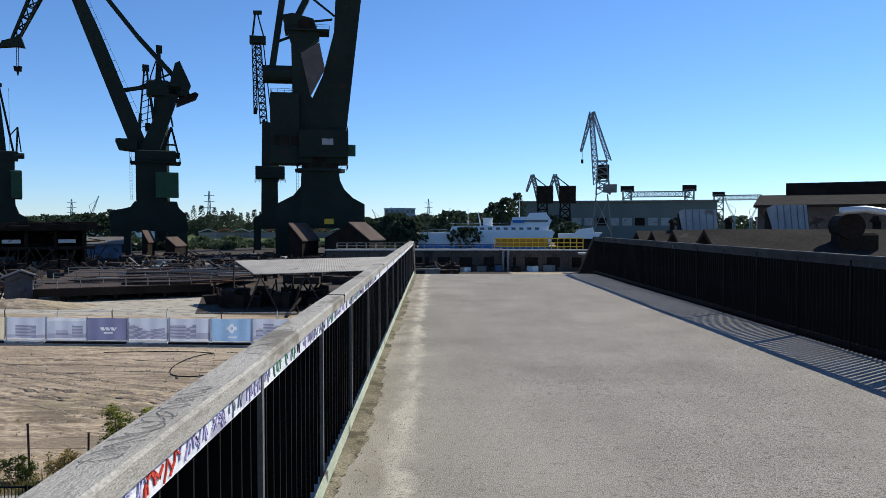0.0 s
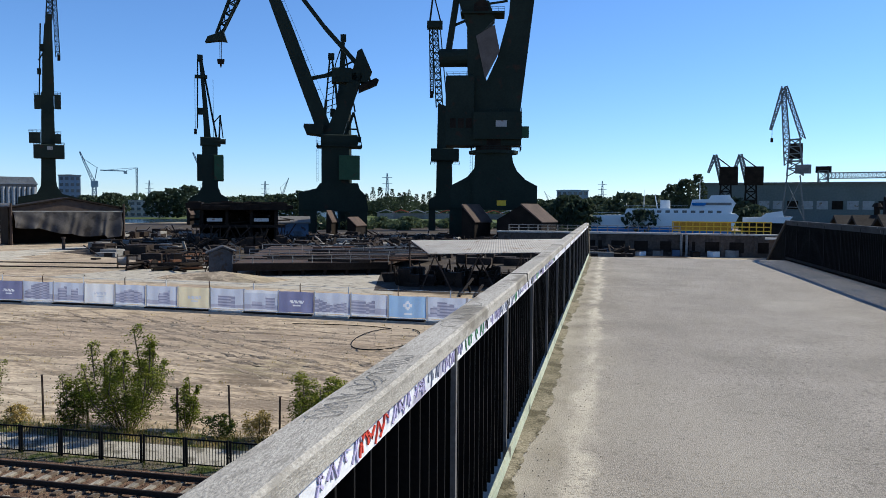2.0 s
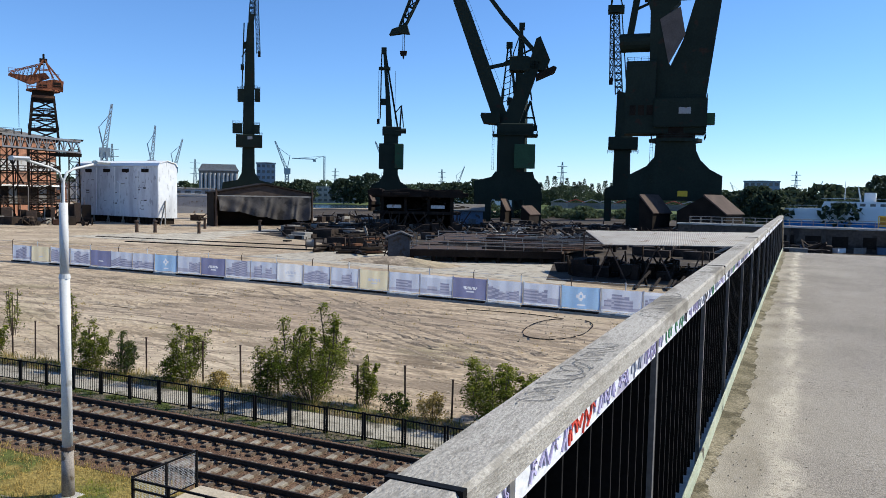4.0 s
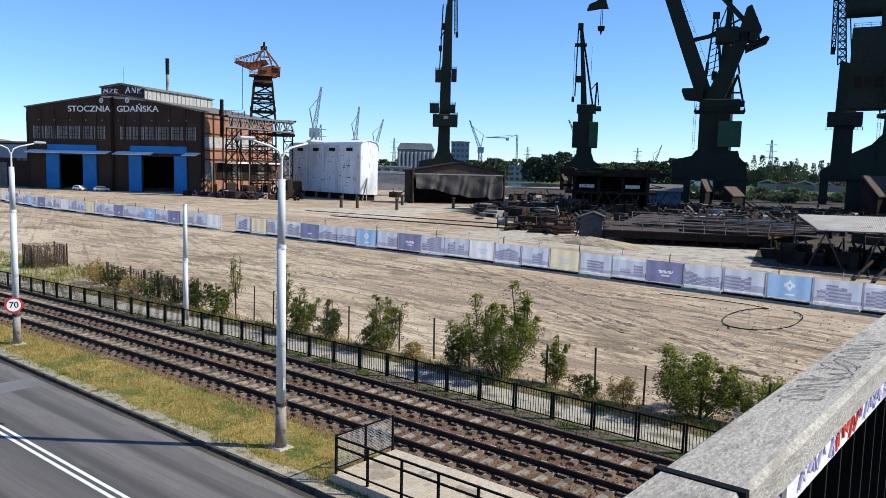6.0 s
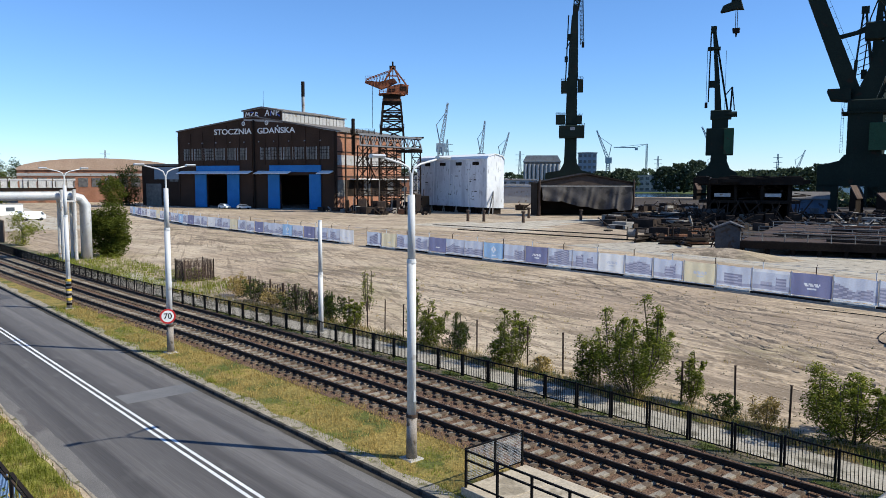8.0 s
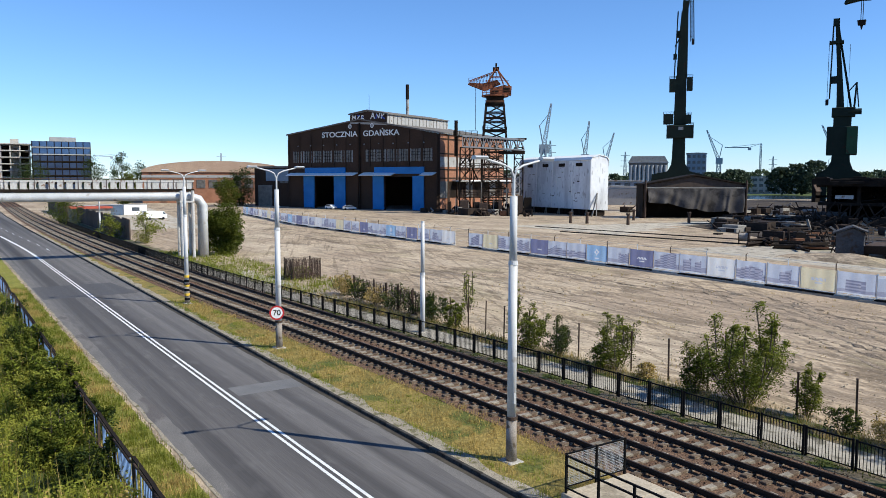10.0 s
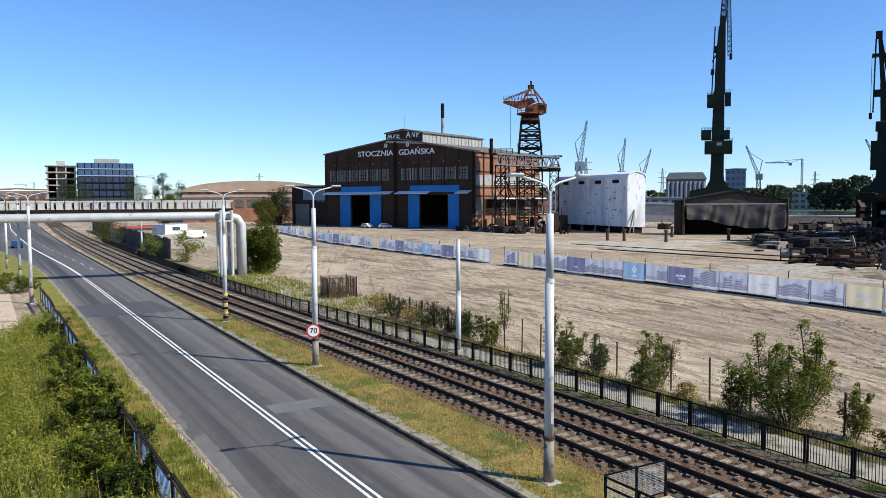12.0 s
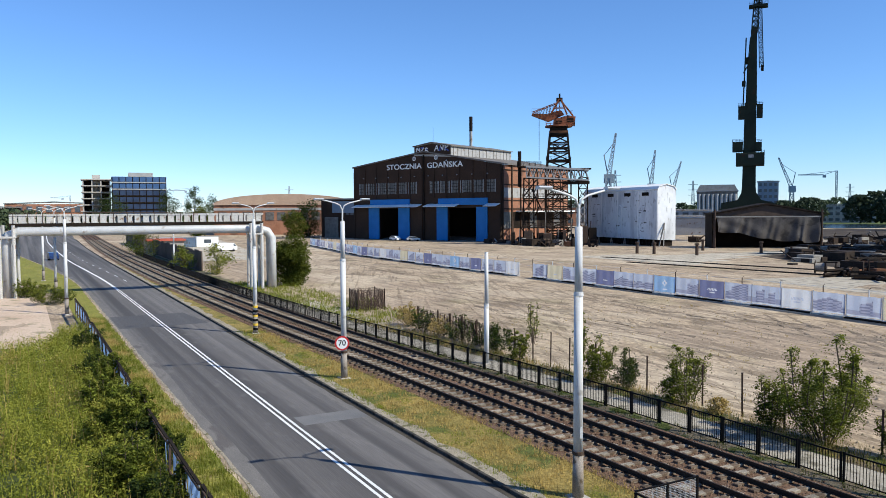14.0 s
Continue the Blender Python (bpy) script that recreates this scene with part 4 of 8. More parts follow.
        b = a.cross(Vector((rnd(-1, 1), rnd(-1, 1), rnd(-1, 1)))).normalized() * size * rnd(0.3, 0.5)
        g.add([p - a, p + b, p + a, p - b], [(0, 1, 2, 3)])


def bush(name, x, y, h, w, leaves, label, leaf=None, size=0.07, z=0.0, category="bush", lean=0.0):
    """Upright shoots from one foot, leafy twigs along them, ragged tips and open gaps between."""
    t = thing(name, label, category, pose(x, y, z), group="bushes along the fences")
    stems, crown, lit = Geo(), Geo(), Geo()
    n = 4 + int(w * 3.2)
    each = leaves / n
    for k in range(n):
        a, q = k * 2.4 + rnd(-0.5, 0.5), math.sqrt((k + 0.4) / n)
        r = 0.50 * w * q * rnd(0.75, 1.1)
        top = h * rnd(0.68, 1.06) * (1.0 - 0.30 * q * q)
        foot = Vector((0.10 * w * q * math.cos(a) + rnd(-0.05, 0.05), 0.10 * w * q * math.sin(a) + rnd(-0.05, 0.05), -0.05))
        tip = Vector((r * math.cos(a) + lean, r * math.sin(a), top))
        mid = foot.lerp(tip, 0.5) + Vector((math.cos(a), math.sin(a), 0)) * 0.10 * w
        stems.path([foot, foot.lerp(mid, 0.6), mid, tip], 0.008 + 0.004 * h, 5)
        clumps = max(4, int(top / 0.24))
        for i in range(clumps):
            f = 0.14 + 0.86 * (i + rnd(0.2, 0.8)) / clumps
            p = foot.lerp(mid, f * 2) if f < 0.5 else mid.lerp(tip, f * 2 - 1)
            wide = (0.13 + 0.19 * math.sqrt(w)) * (1.15 - 0.70 * f) * rnd(0.5, 1.4)
            b = rnd(0, 6.28)
            c = p + Vector((math.cos(b), math.sin(b), 0.35)) * wide * rnd(0.3, 1.1)
            stems.beam(p, c, 0.008)
            # shade is coloured into the inner leaves, sunlight into bright ones set sunward
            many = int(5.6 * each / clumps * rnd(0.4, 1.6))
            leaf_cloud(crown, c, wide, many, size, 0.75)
            leaf_cloud(lit, c + Vector((0.12, 0.1, 0.5)) * wide, wide * 0.8, int(many * (0.12 + 0.36 * f)), size, 0.6)
        leaf_cloud(lit, tip, 0.09, int(each * 0.08) + 3, size * 0.9, 2.6)
    part("stem", stems, BARK, t)
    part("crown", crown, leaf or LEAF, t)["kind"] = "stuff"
    # brighter leaf colour for the sunlit clumps
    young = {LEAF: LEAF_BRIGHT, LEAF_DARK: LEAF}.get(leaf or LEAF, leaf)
    part("young_leaf", lit, young, t)["kind"] = "stuff"
    return t


def tree(name, x, y, h, w, leaves, label, leaf=None, size=0.3, trunk=0.25, z=0.0):
    t = thing(name, label, "tree", pose(x, y, z), group="trees")
    wood, crown = Geo(), Geo()
    wood.tube((0, 0, -0.1), (rnd(-0.2, 0.2), rnd(-0.2, 0.2), h * 0.55), trunk * h * 0.05 + 0.06, 0.05, 7)
    n = 15
    for k in range(n):
        a, f = rnd(0, 6.28), 0.10 + 0.84 * ((k * 0.618) % 1.0)
        r = w * 0.5 * (1.0 - 0.75 * abs(f - 0.45) / 0.55) * rnd(0.55, 1.0)
        c = Vector((r * math.cos(a), r * math.sin(a), h * f))
        wood.tube((0, 0, h * f * 0.55), c, 0.06, 0.02, 5)
        for j in range(4):
            leaf_cloud(crown, c + Vector((rnd(-1, 1), rnd(-1, 1), rnd(-1, 1))) * w * 0.14, w * rnd(0.16, 0.26), int(leaves / (4 * n) * 1.9), size, 0.9)
    part("trunk", wood, BARK, t)
    part("crown", crown, leaf or LEAF, t)["kind"] = "stuff"
    return t


for x, y, h, w, n, lab, lf in (
        (-19.3, 27.7, 4.1, 4.0, 5200, "tall spreading green bush beside an old fence post", LEAF), (-21.4, 27.2, 2.6, 1.3, 1100, "thin green bush with small leaves", LEAF),
        (-10.6, 28.2, 2.9, 3.7, 4200, "dense green bush beside the old fence", LEAF), (-7.9, 29.2, 1.9, 4.2, 2600, "low rounded bright green bush", LEAF),
        (-16.9, 28.2, 2.2, 1.2, 800, "small sparse bush round a post", LEAF), (-26.4, 27.6, 3.0, 2.3, 1500, "slim young green birch bush", LEAF), (-26.9, 26.9, 1.4, 1.2, 500, "low rounded green bush", LEAF),
        (-29.9, 27.1, 2.3, 1.3, 900, "dark green bush by a fence post", LEAF_DARK), (-32.2, 27.0, 2.5, 1.7, 1100, "young loose green bush", LEAF), (-34.4, 27.6, 3.6, 1.0, 420, "thin wispy green sapling", LEAF),
        (-39.0, 26.6, 2.0, 1.3, 800, "small bush on the path edge", LEAF), (-42.4, 27.2, 2.0, 2.2, 900, "dry thin straw-coloured bush", LEAF_DARK), (-45.0, 27.3, 1.6, 2.0, 420, "dark green tangled bush", LEAF_DARK),
        (-47.4, 27.2, 1.9, 2.2, 520, "dark green tangled bush", LEAF_DARK), (-49.8, 27.0, 1.5, 2.4, 420, "dry thin straw-coloured bush", STRAW), (-52.4, 26.9, 1.8, 2.4, 520, "dark green tangled bush", LEAF_DARK),
        (-55.6, 27.3, 1.9, 2.6, 900, "dry thin straw-coloured bush", STRAW), (-43.7, 31.0, 3.4, 1.0, 260, "thin wispy green sapling", LEAF), (-13.3, 27.4, 1.3, 1.4, 420, "dry thin straw-coloured bush", STRAW), (-14.9, 27.3, 1.1, 1.2, 420, "low dark green bush", LEAF_DARK),
        (-67.5, 28.6, 1.2, 2.0, 500, "low green clump round an old netting cage", LEAF), (-24.2, 27.2, 1.0, 1.0, 300, "dry thin straw-coloured bush", STRAW)):
    bush("bush", x, y, h, w, n, lab, lf, 0.055 if x > -30 else 0.065)
tree("tree", -94.5, 30.2, 5.8, 5.2, 13000, "broad green tree beside the heating pipes", LEAF, 0.17)
for x, y, h, w in ((-118, 26.0, 4.2, 4.0), (-128, 22.8, 3.6, 3.4), (-170, 22.5, 6.5, 5.5), (-186, 23.0, 6.0, 5.5), (-196, 26, 8, 6)):
    tree("tree", x, y, h, w, 1500, "green bushy tree beside the tracks", LEAF_BRIGHT if x > -130 else LEAF, 0.17)


def blades(g, x, y, z, h, n, spread, w=0.012):
    for _ in range(n):
        a, px, py = rnd(0, 6.28), x + rnd(-spread, spread), y + rnd(-spread, spread)
        hh, l = h * rnd(0.5, 1.2), h * rnd(0.1, 0.6)
        dx, dy = math.cos(a), math.sin(a)
        g.add([(px - dy * w, py + dx * w, z), (px + dy * w, py - dx * w, z), (px + dx * l, py + dy * l, z + hh)], [(0, 1, 2)])


dry, green = Geo(), Geo()
for _ in range(5200):
    x = 2 - 62 * random.random() ** 1.2
    lo, hi = kerb_y(x) + 0.45, 17.5 + track_shift(x)
    y = rnd(lo, hi)
    v = noise.noise((x * 0.35, y * 0.9, 1))
    blades(dry if v > -0.18 and y > lo + 0.4 else green, x, y, 0.04, rnd(0.12, 0.26) if v > -0.05 else rnd(0.07, 0.16), 7, 0.14, 0.009)
solo("verge_grass", dry, STRAW, "dry straw-coloured grass tufts on the verge", "grass", kind="stuff")
solo("verge_grass", green, LEAF_BRIGHT, "short green grass on the verge", "grass", kind="stuff")
dry, green = Geo(), Geo()
for _ in range(3600):
    x = -16 - 58 * random.random() ** 1.3
    y = rnd(4.3, left_y(x) - 0.35)
    v = noise.noise((x * 0.4, y * 1.2, 6))
    blades(dry if v > 0.12 else green, x, y, 0.03, rnd(0.12, 0.32), 8, 0.16, 0.010)
solo("roadside_grass", dry, STRAW, "dry yellow roadside grass", "grass", kind="stuff")
solo("roadside_grass", green, LEAF_BRIGHT, "green roadside grass", "grass", kind="stuff")
# tall weeds behind the blue fence
weeds, straw, dark = Geo(), Geo(), Geo()
for _ in range(5200):
    x = -18 - 47 * random.random()
    y = 4.0 - 16 * random.random() ** 1.5
    if x < -52 and y < 3.0 - (x + 66) * 0.45:
        continue
    v = noise.noise((x * 0.22, y * 0.3, 2))
    h = rnd(0.45, 1.1) * (1.0 + 0.9 * v) * (1.0 + 0.5 * noise.noise((x * 0.9, y * 0.9, 4)))
    g = straw if v > 0.3 and random.random() < 0.4 else dark if v < -0.3 else weeds
    blades(g, x, y, 0.02, h, 4, 0.2, 0.014)
    leaf_cloud(g, (x, y, h * 0.62), 0.34, 34, 0.07, 1.5)
    if random.random() < 0.35:
        blades(straw if random.random() < 0.3 else weeds, x, y, 0.02, h * 1.5, 3, 0.12, 0.02)
solo("weeds", weeds, WEED, "dense tall green weeds behind the blue fence", "weeds", kind="stuff")
solo("weeds", straw, STRAW, "dry tall weeds among the green", "weeds", kind="stuff")
solo("weeds", dark, LEAF_BRIGHT, "darker green weeds", "weeds", kind="stuff")
for x, y, h, w, n in ((-24.6, 3.5, 1.7, 1.6, 1500), (-33.0, 3.5, 2.3, 2.6, 3400), (-35.4, 4.0, 1.9, 2.0, 2000), (-29.4, 4.2, 1.5, 1.4, 1300), (-31.0, 3.9, 1.6, 1.6, 1500), (-43.5, 3.8, 1.8, 2.0, 1500), (-46.5, 3.6, 1.6, 2.2, 1400), (-27.5, 2.8, 1.8, 2.0, 1500), (-38.6, 3.0, 1.9, 2.0, 1500), (-55, 3.6, 1.7, 2.2, 1200), (-88, 2.6, 1.8, 5, 1800), (-97, 0.5, 2.0, 5, 1800)):
    bush("bush", x, y, h, w, n, "dense green bush along the blue fence", LEAF if h > 1.7 else LEAF_DARK, 0.07)
# weeds along the old fence and scattered on the yard
g, g2 = Geo(), Geo()
for _ in range(2600):
    x = 0 - 62 * random.random()
    y = fence_y(x) + 2.2 + 1.7 * random.random() ** 1.3
    blades(g if random.random() < 0.55 else g2, x, y, 0.02, rnd(0.12, 0.5), 6, 0.15, 0.010)
for _ in range(900):
    x = 0 - 60 * random.random()
    blades(g2, x, rnd(23.4 + track_shift(x), fence_y(x) + 0.3), 0.06, rnd(0.08, 0.25), 6, 0.1, 0.009)
for _ in range(420):
    blades(g, rnd(-60, 4), rnd(28, 58), 0.0, rnd(0.08, 0.22), 9, 0.16, 0.012)
solo("fence_weeds", g, STRAW, "dry weeds along the old wire fence", "weeds", kind="stuff")
solo("fence_weeds", g2, LEAF, "green weeds along fence and path", "weeds", kind="stuff")

# ---- wheel tracks pressed into the yard ----
def wheel_track(x, y, heading, turn, length, seed):
    """A pair of dark churned ruts that swing across the soil."""
    g, a = Geo(), radians(heading)
    n = int(length / 0.5)
    left, right = [], []
    for i in range(n + 1):
        px, py = -math.sin(a), math.cos(a)
        for off, rows in ((-0.85, left), (0.85, right)):
            for e in (-0.15, 0.15):
                w = e * (1.0 + 0.9 * noise.noise((i * 0.45, seed, off)))
                qx, qy = x + px * (off + w), y + py * (off + w)
                rows.append((qx, qy, yard_height(qx, qy) + 0.010 + 0.02 * noise.noise((i * 0.12, seed, 5))))
        x, y, a = x + 0.5 * math.cos(a), y + 0.5 * math.sin(a), a + radians(turn) * 0.5
    for rows in (left, right):
        g.add(rows, [(2 * i, 2 * i + 1, 2 * i + 3, 2 * i + 2) for i in range(n)])
    solo("wheel_track", g, TRACKSOIL, "dark churned wheel track in the soil", "wheel track", "wheel tracks", "structure")


TRACKSOIL = mat("churned_soil", (0.19, 0.147, 0.103), (0.28, 0.222, 0.16), 0.6, 9, 0.95, grain=0.45, bump=0.9, stain=(0.26, 0.20, 0.14), stain_scale=0.9, stain_at=0.56, bump_d=0.06)
for k, spec in enumerate(((-45, 58, -37, 0.1, 36), (-40, 56.5, -33, 0.25, 30), (-36, 56, -40, 0.5, 30), (-50, 55.5, -12, 0.3, 40), (-62, 52, -6, -0.05, 70),
                          (-64, 39.5, 1, -0.1, 60), (-30, 47, -30, 0.3, 22), (-90, 42, -2, 0.08, 50), (-24, 50, -8, 0.2, 30))):
    wheel_track(*spec, k * 3.7)
g = Geo()
for _ in range(1500):
    x = -58 - 44 * random.random()
    blades(g, x, fence_y(x) + 2.4 + 6.5 * random.random() ** 1.4, 0.02, rnd(0.15, 0.55), 7, 0.3, 0.02)
solo("patch_grass", g, LEAF_BRIGHT, "green weeds and grass below the heating pipes", "weeds", kind="stuff")

# ---- stones and clods on the yard ----
g = Geo()
for _ in range(2600):
    x, y = 6 - 70 * random.random() ** 1.2, rnd(27, 57)
    r = rnd(0.03, 0.09)
    pts = [(x + r * math.cos(i * 1.57 + r * 90) * rnd(0.6, 1.2), y + r * math.sin(i * 1.57 + r * 90) * rnd(0.6, 1.2), -0.02) for i in range(4)]
    g.add(pts + [(x, y, r * rnd(0.7, 1.2))], [(0, 1, 4), (1, 2, 4), (2, 3, 4), (3, 0, 4)])
solo("rubble", Geo().add([(x, y, z + yard_height(x, y)) for x, y, z in g.v], g.f), GRAVEL, "small stones and clods on the bare yard", "rubble", kind="stuff")
# bent loop of loose cable
pts = [(-15.0 + 2.1 * math.cos(a), 51.0 + 4.6 * math.sin(a), 0.06 + 0.03 * math.sin(3 * a)) for a in np.linspace(0.4, 6.2, 30)]
pts = [(-24, 55.6, 0.06), (-20, 55.9, 0.07), (-17.5, 55.7, 0.07)] + pts[8:] + pts[:7]
solo("cable_loop", Geo().path(pts, 0.035, 6), BLACK, "loop of black cable lying on the soil", "cable")

# ---- street lamps ----
def street_lamp(x, y, label, stripes=False):
    t = thing("street_lamp", label, "street lamp", pose(x, y, 0), group="street lamps")
    part("footing", Geo().slab(-0.34, 0.34, -0.30, 0.30, -0.1, 0.08, 0.04), CONCRETE, t)
    part("base_section", Geo().tube((0, 0, 0.05), (0, 0, 1.5), 0.19, 0.17, 14), POLEFOOT, t, "rust-stained thicker foot", True)
    part("collar", Geo().tube((0, 0, 1.46), (0, 0, 1.56), 0.20, 0.20, 14), IRON, t)
    part("lower_pole", Geo().tube((0, 0, 1.5), (0, 0, 6.6), 0.155, 0.145, 14), POLE, t, smooth=True)
    part("sleeve", Geo().tube((0, 0, 6.55), (0, 0, 6.68), 0.165, 0.15, 14), POLE, t)
    part("upper_pole", Geo().tube((0, 0, 6.6), (0, 0, 8.75), 0.13, 0.12, 14), POLE, t, smooth=True)
    part("mast", Geo().tube((0, 0, 8.7), (0, 0, 9.45), 0.045, 0.045, 10), POLE, t)
    for s in (-1, 1):
        arm = part("arm", Geo().path([(0, 0, 9.3), (0, s * 0.12, 9.62), (0, s * 0.38, 9.74), (0, s * 0.8, 9.84), (0, s * 1.15, 9.92)], 0.035, 8), POLE, t, smooth=True)
        part("lantern", Geo().prism([(-0.09, 0.0), (0.09, 0.0), (0.13, 0.06), (0.06, 0.11), (-0.06, 0.11), (-0.13, 0.06)], "y", s * 1.1, s * 1.6), GALV, arm, "flat grey lantern").matrix_basis = pose(0, 0, 9.91)
    part("hatch", Geo().box(0.135, 0.165, -0.05, 0.05, 2.0, 2.35), GALV, t)
    if stripes:
        for k in range(6):
            part("stripe", Geo().tube((0, 0, 0.3 + k * 0.34), (0, 0, 0.47 + k * 0.34), 0.195, 0.195, 14), YELLOW if k % 2 else BLACK, t, "yellow and black warning stripe")
    return t


street_lamp(-19.51, 15.43, "tall grey double-armed street lamp with rusty foot on the verge")
lamp_b = street_lamp(-39.95, 15.5, "tall grey double-armed street lamp carrying a speed sign")
street_lamp(-58.2, 15.5, "tall street lamp with yellow and black stripes", True)
for x, y in ((-78, 3.5), (-99, 3.4), (-119, 2.6)):
    street_lamp(x, y, "distant grey double-armed street lamp")
for x, y in ((-39.4, 24.5), (-145, 24.2)):
    t = thing("catenary_pole", "plain tapered grey steel pole by the tracks", "pole", pose(x, y, 0), group="catenary poles")
    part("footing", Geo().slab(-0.3, 0.3, -0.3, 0.3, -0.1, 0.08, 0.04), CONCRETE, t)
    part("lower_pole", Geo().tube((0, 0, 0.05), (0, 0, 3.6), 0.15, 0.14, 12), POLE, t, smooth=True)
    part("sleeve", Geo().tube((0, 0, 3.55), (0, 0, 3.68), 0.155, 0.15, 12), POLE, t)
    part("upper_pole", Geo().tube((0, 0, 3.6), (0, 0, 6.75), 0.125, 0.11, 12), POLE, t, smooth=True)
    part("cap", Geo().tube((0, 0, 6.74), (0, 0, 6.80), 0.12, 0.10, 12), GALV, t)

sign = thing("speed_sign", "round white 70 sign with red rim on the lamp", "traffic sign", pose(-39.66, 15.28, 2.05, 0, 0, 68))
ring = [(math.cos(a), math.sin(a)) for a in np.linspace(0, 2 * math.pi, 33)[:-1]]
part("rim", Geo().prism([(0.40 * a, 0.40 * b) for a, b in ring], "y", 0.0, 0.02), SIGNRED, sign, "red rim")
part("face", Geo().prism([(0.31 * a, 0.31 * b) for a, b in ring], "y", -0.006, 0.004), SIGNWHITE, sign, "white face")
part("bracket", Geo().box(-0.04, 0.04, 0.02, 0.12, -0.04, 0.04), GALV, sign)


def writing(text, size, material, parent, m, depth=0.01, spacing=1.0):
    """Raised letters in Blender's own font, turned into one mesh a word."""
    cu = bpy.data.curves.new("letters", "FONT")
    cu.body, cu.size, cu.align_x, cu.align_y, cu.extrude, cu.space_character, cu.offset = text, size, "CENTER", "CENTER", depth, spacing, 0.012 * size
    tmp = bpy.data.objects.new("letters", cu)
    me = bpy.data.meshes.new_from_object(tmp)
    bpy.data.objects.remove(tmp)
    me.materials.clear()
    me.materials.append(material)
    ob = part("lettering", me, material, parent, "painted characters")
    ob.matrix_basis = m
    return ob


writing("70", 0.42, BLACK, sign, pose(0, -0.01, 0, 90, 0, 0), 0.003)

# ---- black fence between tracks and path ----
def fence_panel():
    t = thing("steel_fence", "low black steel fence panel with upright bars", "fence", group="black trackside fence")
    for x in (0.03, 1.60):
        part("post", Geo().box(x - 0.034, x + 0.034, -0.03, 0.03, -0.1, 1.08), BLACK, t)
    part("top_rail", Geo().box(0.03, 1.6, -0.02, 0.02, 1.0, 1.05), BLACK, t)
    part("bottom_rail", Geo().box(0.03, 1.6, -0.015, 0.015, 0.12, 0.155), BLACK, t)
    bar = Geo().box(-0.009, 0.009, -0.009, 0.009, 0.14, 1.01).mesh("bar", BLACK)
    for k in range(13):
        part("bar", bar, BLACK, t).matrix_basis = pose(0.14 + k * 0.112, 0, 0)
    return t


first = fence_panel()
xs = [-1.0 - 1.68 * k for k in range(36)]
for k, x in enumerate(xs):
    m = pose(x, fence_y(x), 0.02, rnd(-1.0, 1.0), rnd(-0.4, 0.4), math.degrees(math.atan2(fence_y(x + 1.68) - fence_y(x), 1.68)))
    if k == 0:
        first.matrix_basis = m
    else:
        copy_thing(first, m)
t = thing("fence_run", "low black fence running on beside the tracks", "fence")
posts, bars, rails = Geo(), Geo(), Geo()
for k in range(36, 110):
    x = -1.0 - 1.68 * k
    y, y2 = fence_y(x), fence_y(x + 1.68)
    for xx in (0.03, 1.6):
        posts.box(x + xx - 0.03, x + xx + 0.03, y - 0.03, y + 0.03, 0, 1.07)
    for i in range(13):
        bars.box(x + 0.13 + i * 0.112, x + 0.15 + i * 0.112, y - 0.01, y + 0.01, 0.14, 1.01)
    rails.beam((x, y, 1.03), (x + 1.65, y, 1.03), 0.04, 0.05).beam((x, y, 0.14), (x + 1.65, y, 0.14), 0.03, 0.035)
for nm, g in (("post", posts), ("bar", bars), ("rail", rails)):
    part(nm, g, BLACK, t)["kind"] = "stuff"

# ---- old wire fence posts ----
def old_post(x, y, h, lean):
    t = thing("fence_post", "old dark steel fence post with a bracing wire", "post", pose(x, y, 0, rnd(-2, 2), lean, rnd(-20, 20)), group="old fence posts")
    part("upright", Geo().box(-0.04, 0.04, -0.012, 0.012, -0.2, h).box(-0.012, 0.012, -0.04, 0.04, -0.2, h), IRON, t)
    part("cap", Geo().box(-0.045, 0.045, -0.045, 0.045, h, h + 0.03), IRON, t)


POSTS = [-53.9, -50.8, -48.9, -47.2, -45.2, -42.6, -40.5, -38.6, -36.9, -35.2, -33.0, -30.9, -29.2, -27.5, -25.7, -23.5, -21.4, -19.5, -17.2, -14.85, -12.7, -10.4, -8.0]
for x in POSTS:
    old_post(x, 27.3 + 0.7 * min(1.0, max(0.0, (x + 40) / 18)), rnd(1.6, 2.05), rnd(-2.5, 2.5))
g = Geo()
for z in (0.6, 1.1, 1.55):
    for a, b in zip(POSTS, POSTS[1:]):
        g.beam((a, 27.3 + 0.7 * min(1.0, max(0.0, (a + 40) / 18)), z), (b, 27.3 + 0.7 * min(1.0, max(0.0, (b + 40) / 18)), z - rnd(0, 0.08)), 0.006)
solo("fence_wire", g, IRON, "rusty wires strung between the old posts", "wire", kind="stuff")

def netting(name, label, x0, y0, x1, y1, h, mesh=0.11):
    """A sagging panel of rusty wire netting between two points."""
    t = thing(name, label, "netting", group="old wire netting")
    g, n = Geo(), int(math.hypot(x1 - x0, y1 - y0) / mesh)
    at = lambda f: Vector((x0 + (x1 - x0) * f, y0 + (y1 - y0) * f + 0.05 * math.sin(f * 21), 0))
    for i in range(n + 1):
        p = at(i / n)
        q = at(min(1.0, max(0.0, (i + rnd(-3, 3)) / n)))
        g.beam(p + Vector((0, 0, 0.05)), q + Vector((0, 0, h * rnd(0.86, 1.0))), 0.022)
    for k in range(int(h / mesh)):
        for i in range(0, n, 6):
            g.beam(at(i / n) + Vector((0, 0, 0.1 + k * mesh)), at(min(1, (i + 6) / n)) + Vector((0, 0, 0.1 + k * mesh + rnd(-0.04, 0.04))), 0.02)
    part("wire", g, IRON, t)["kind"] = "stuff"
    for f in (0.0, 1.0):
        p = at(f)
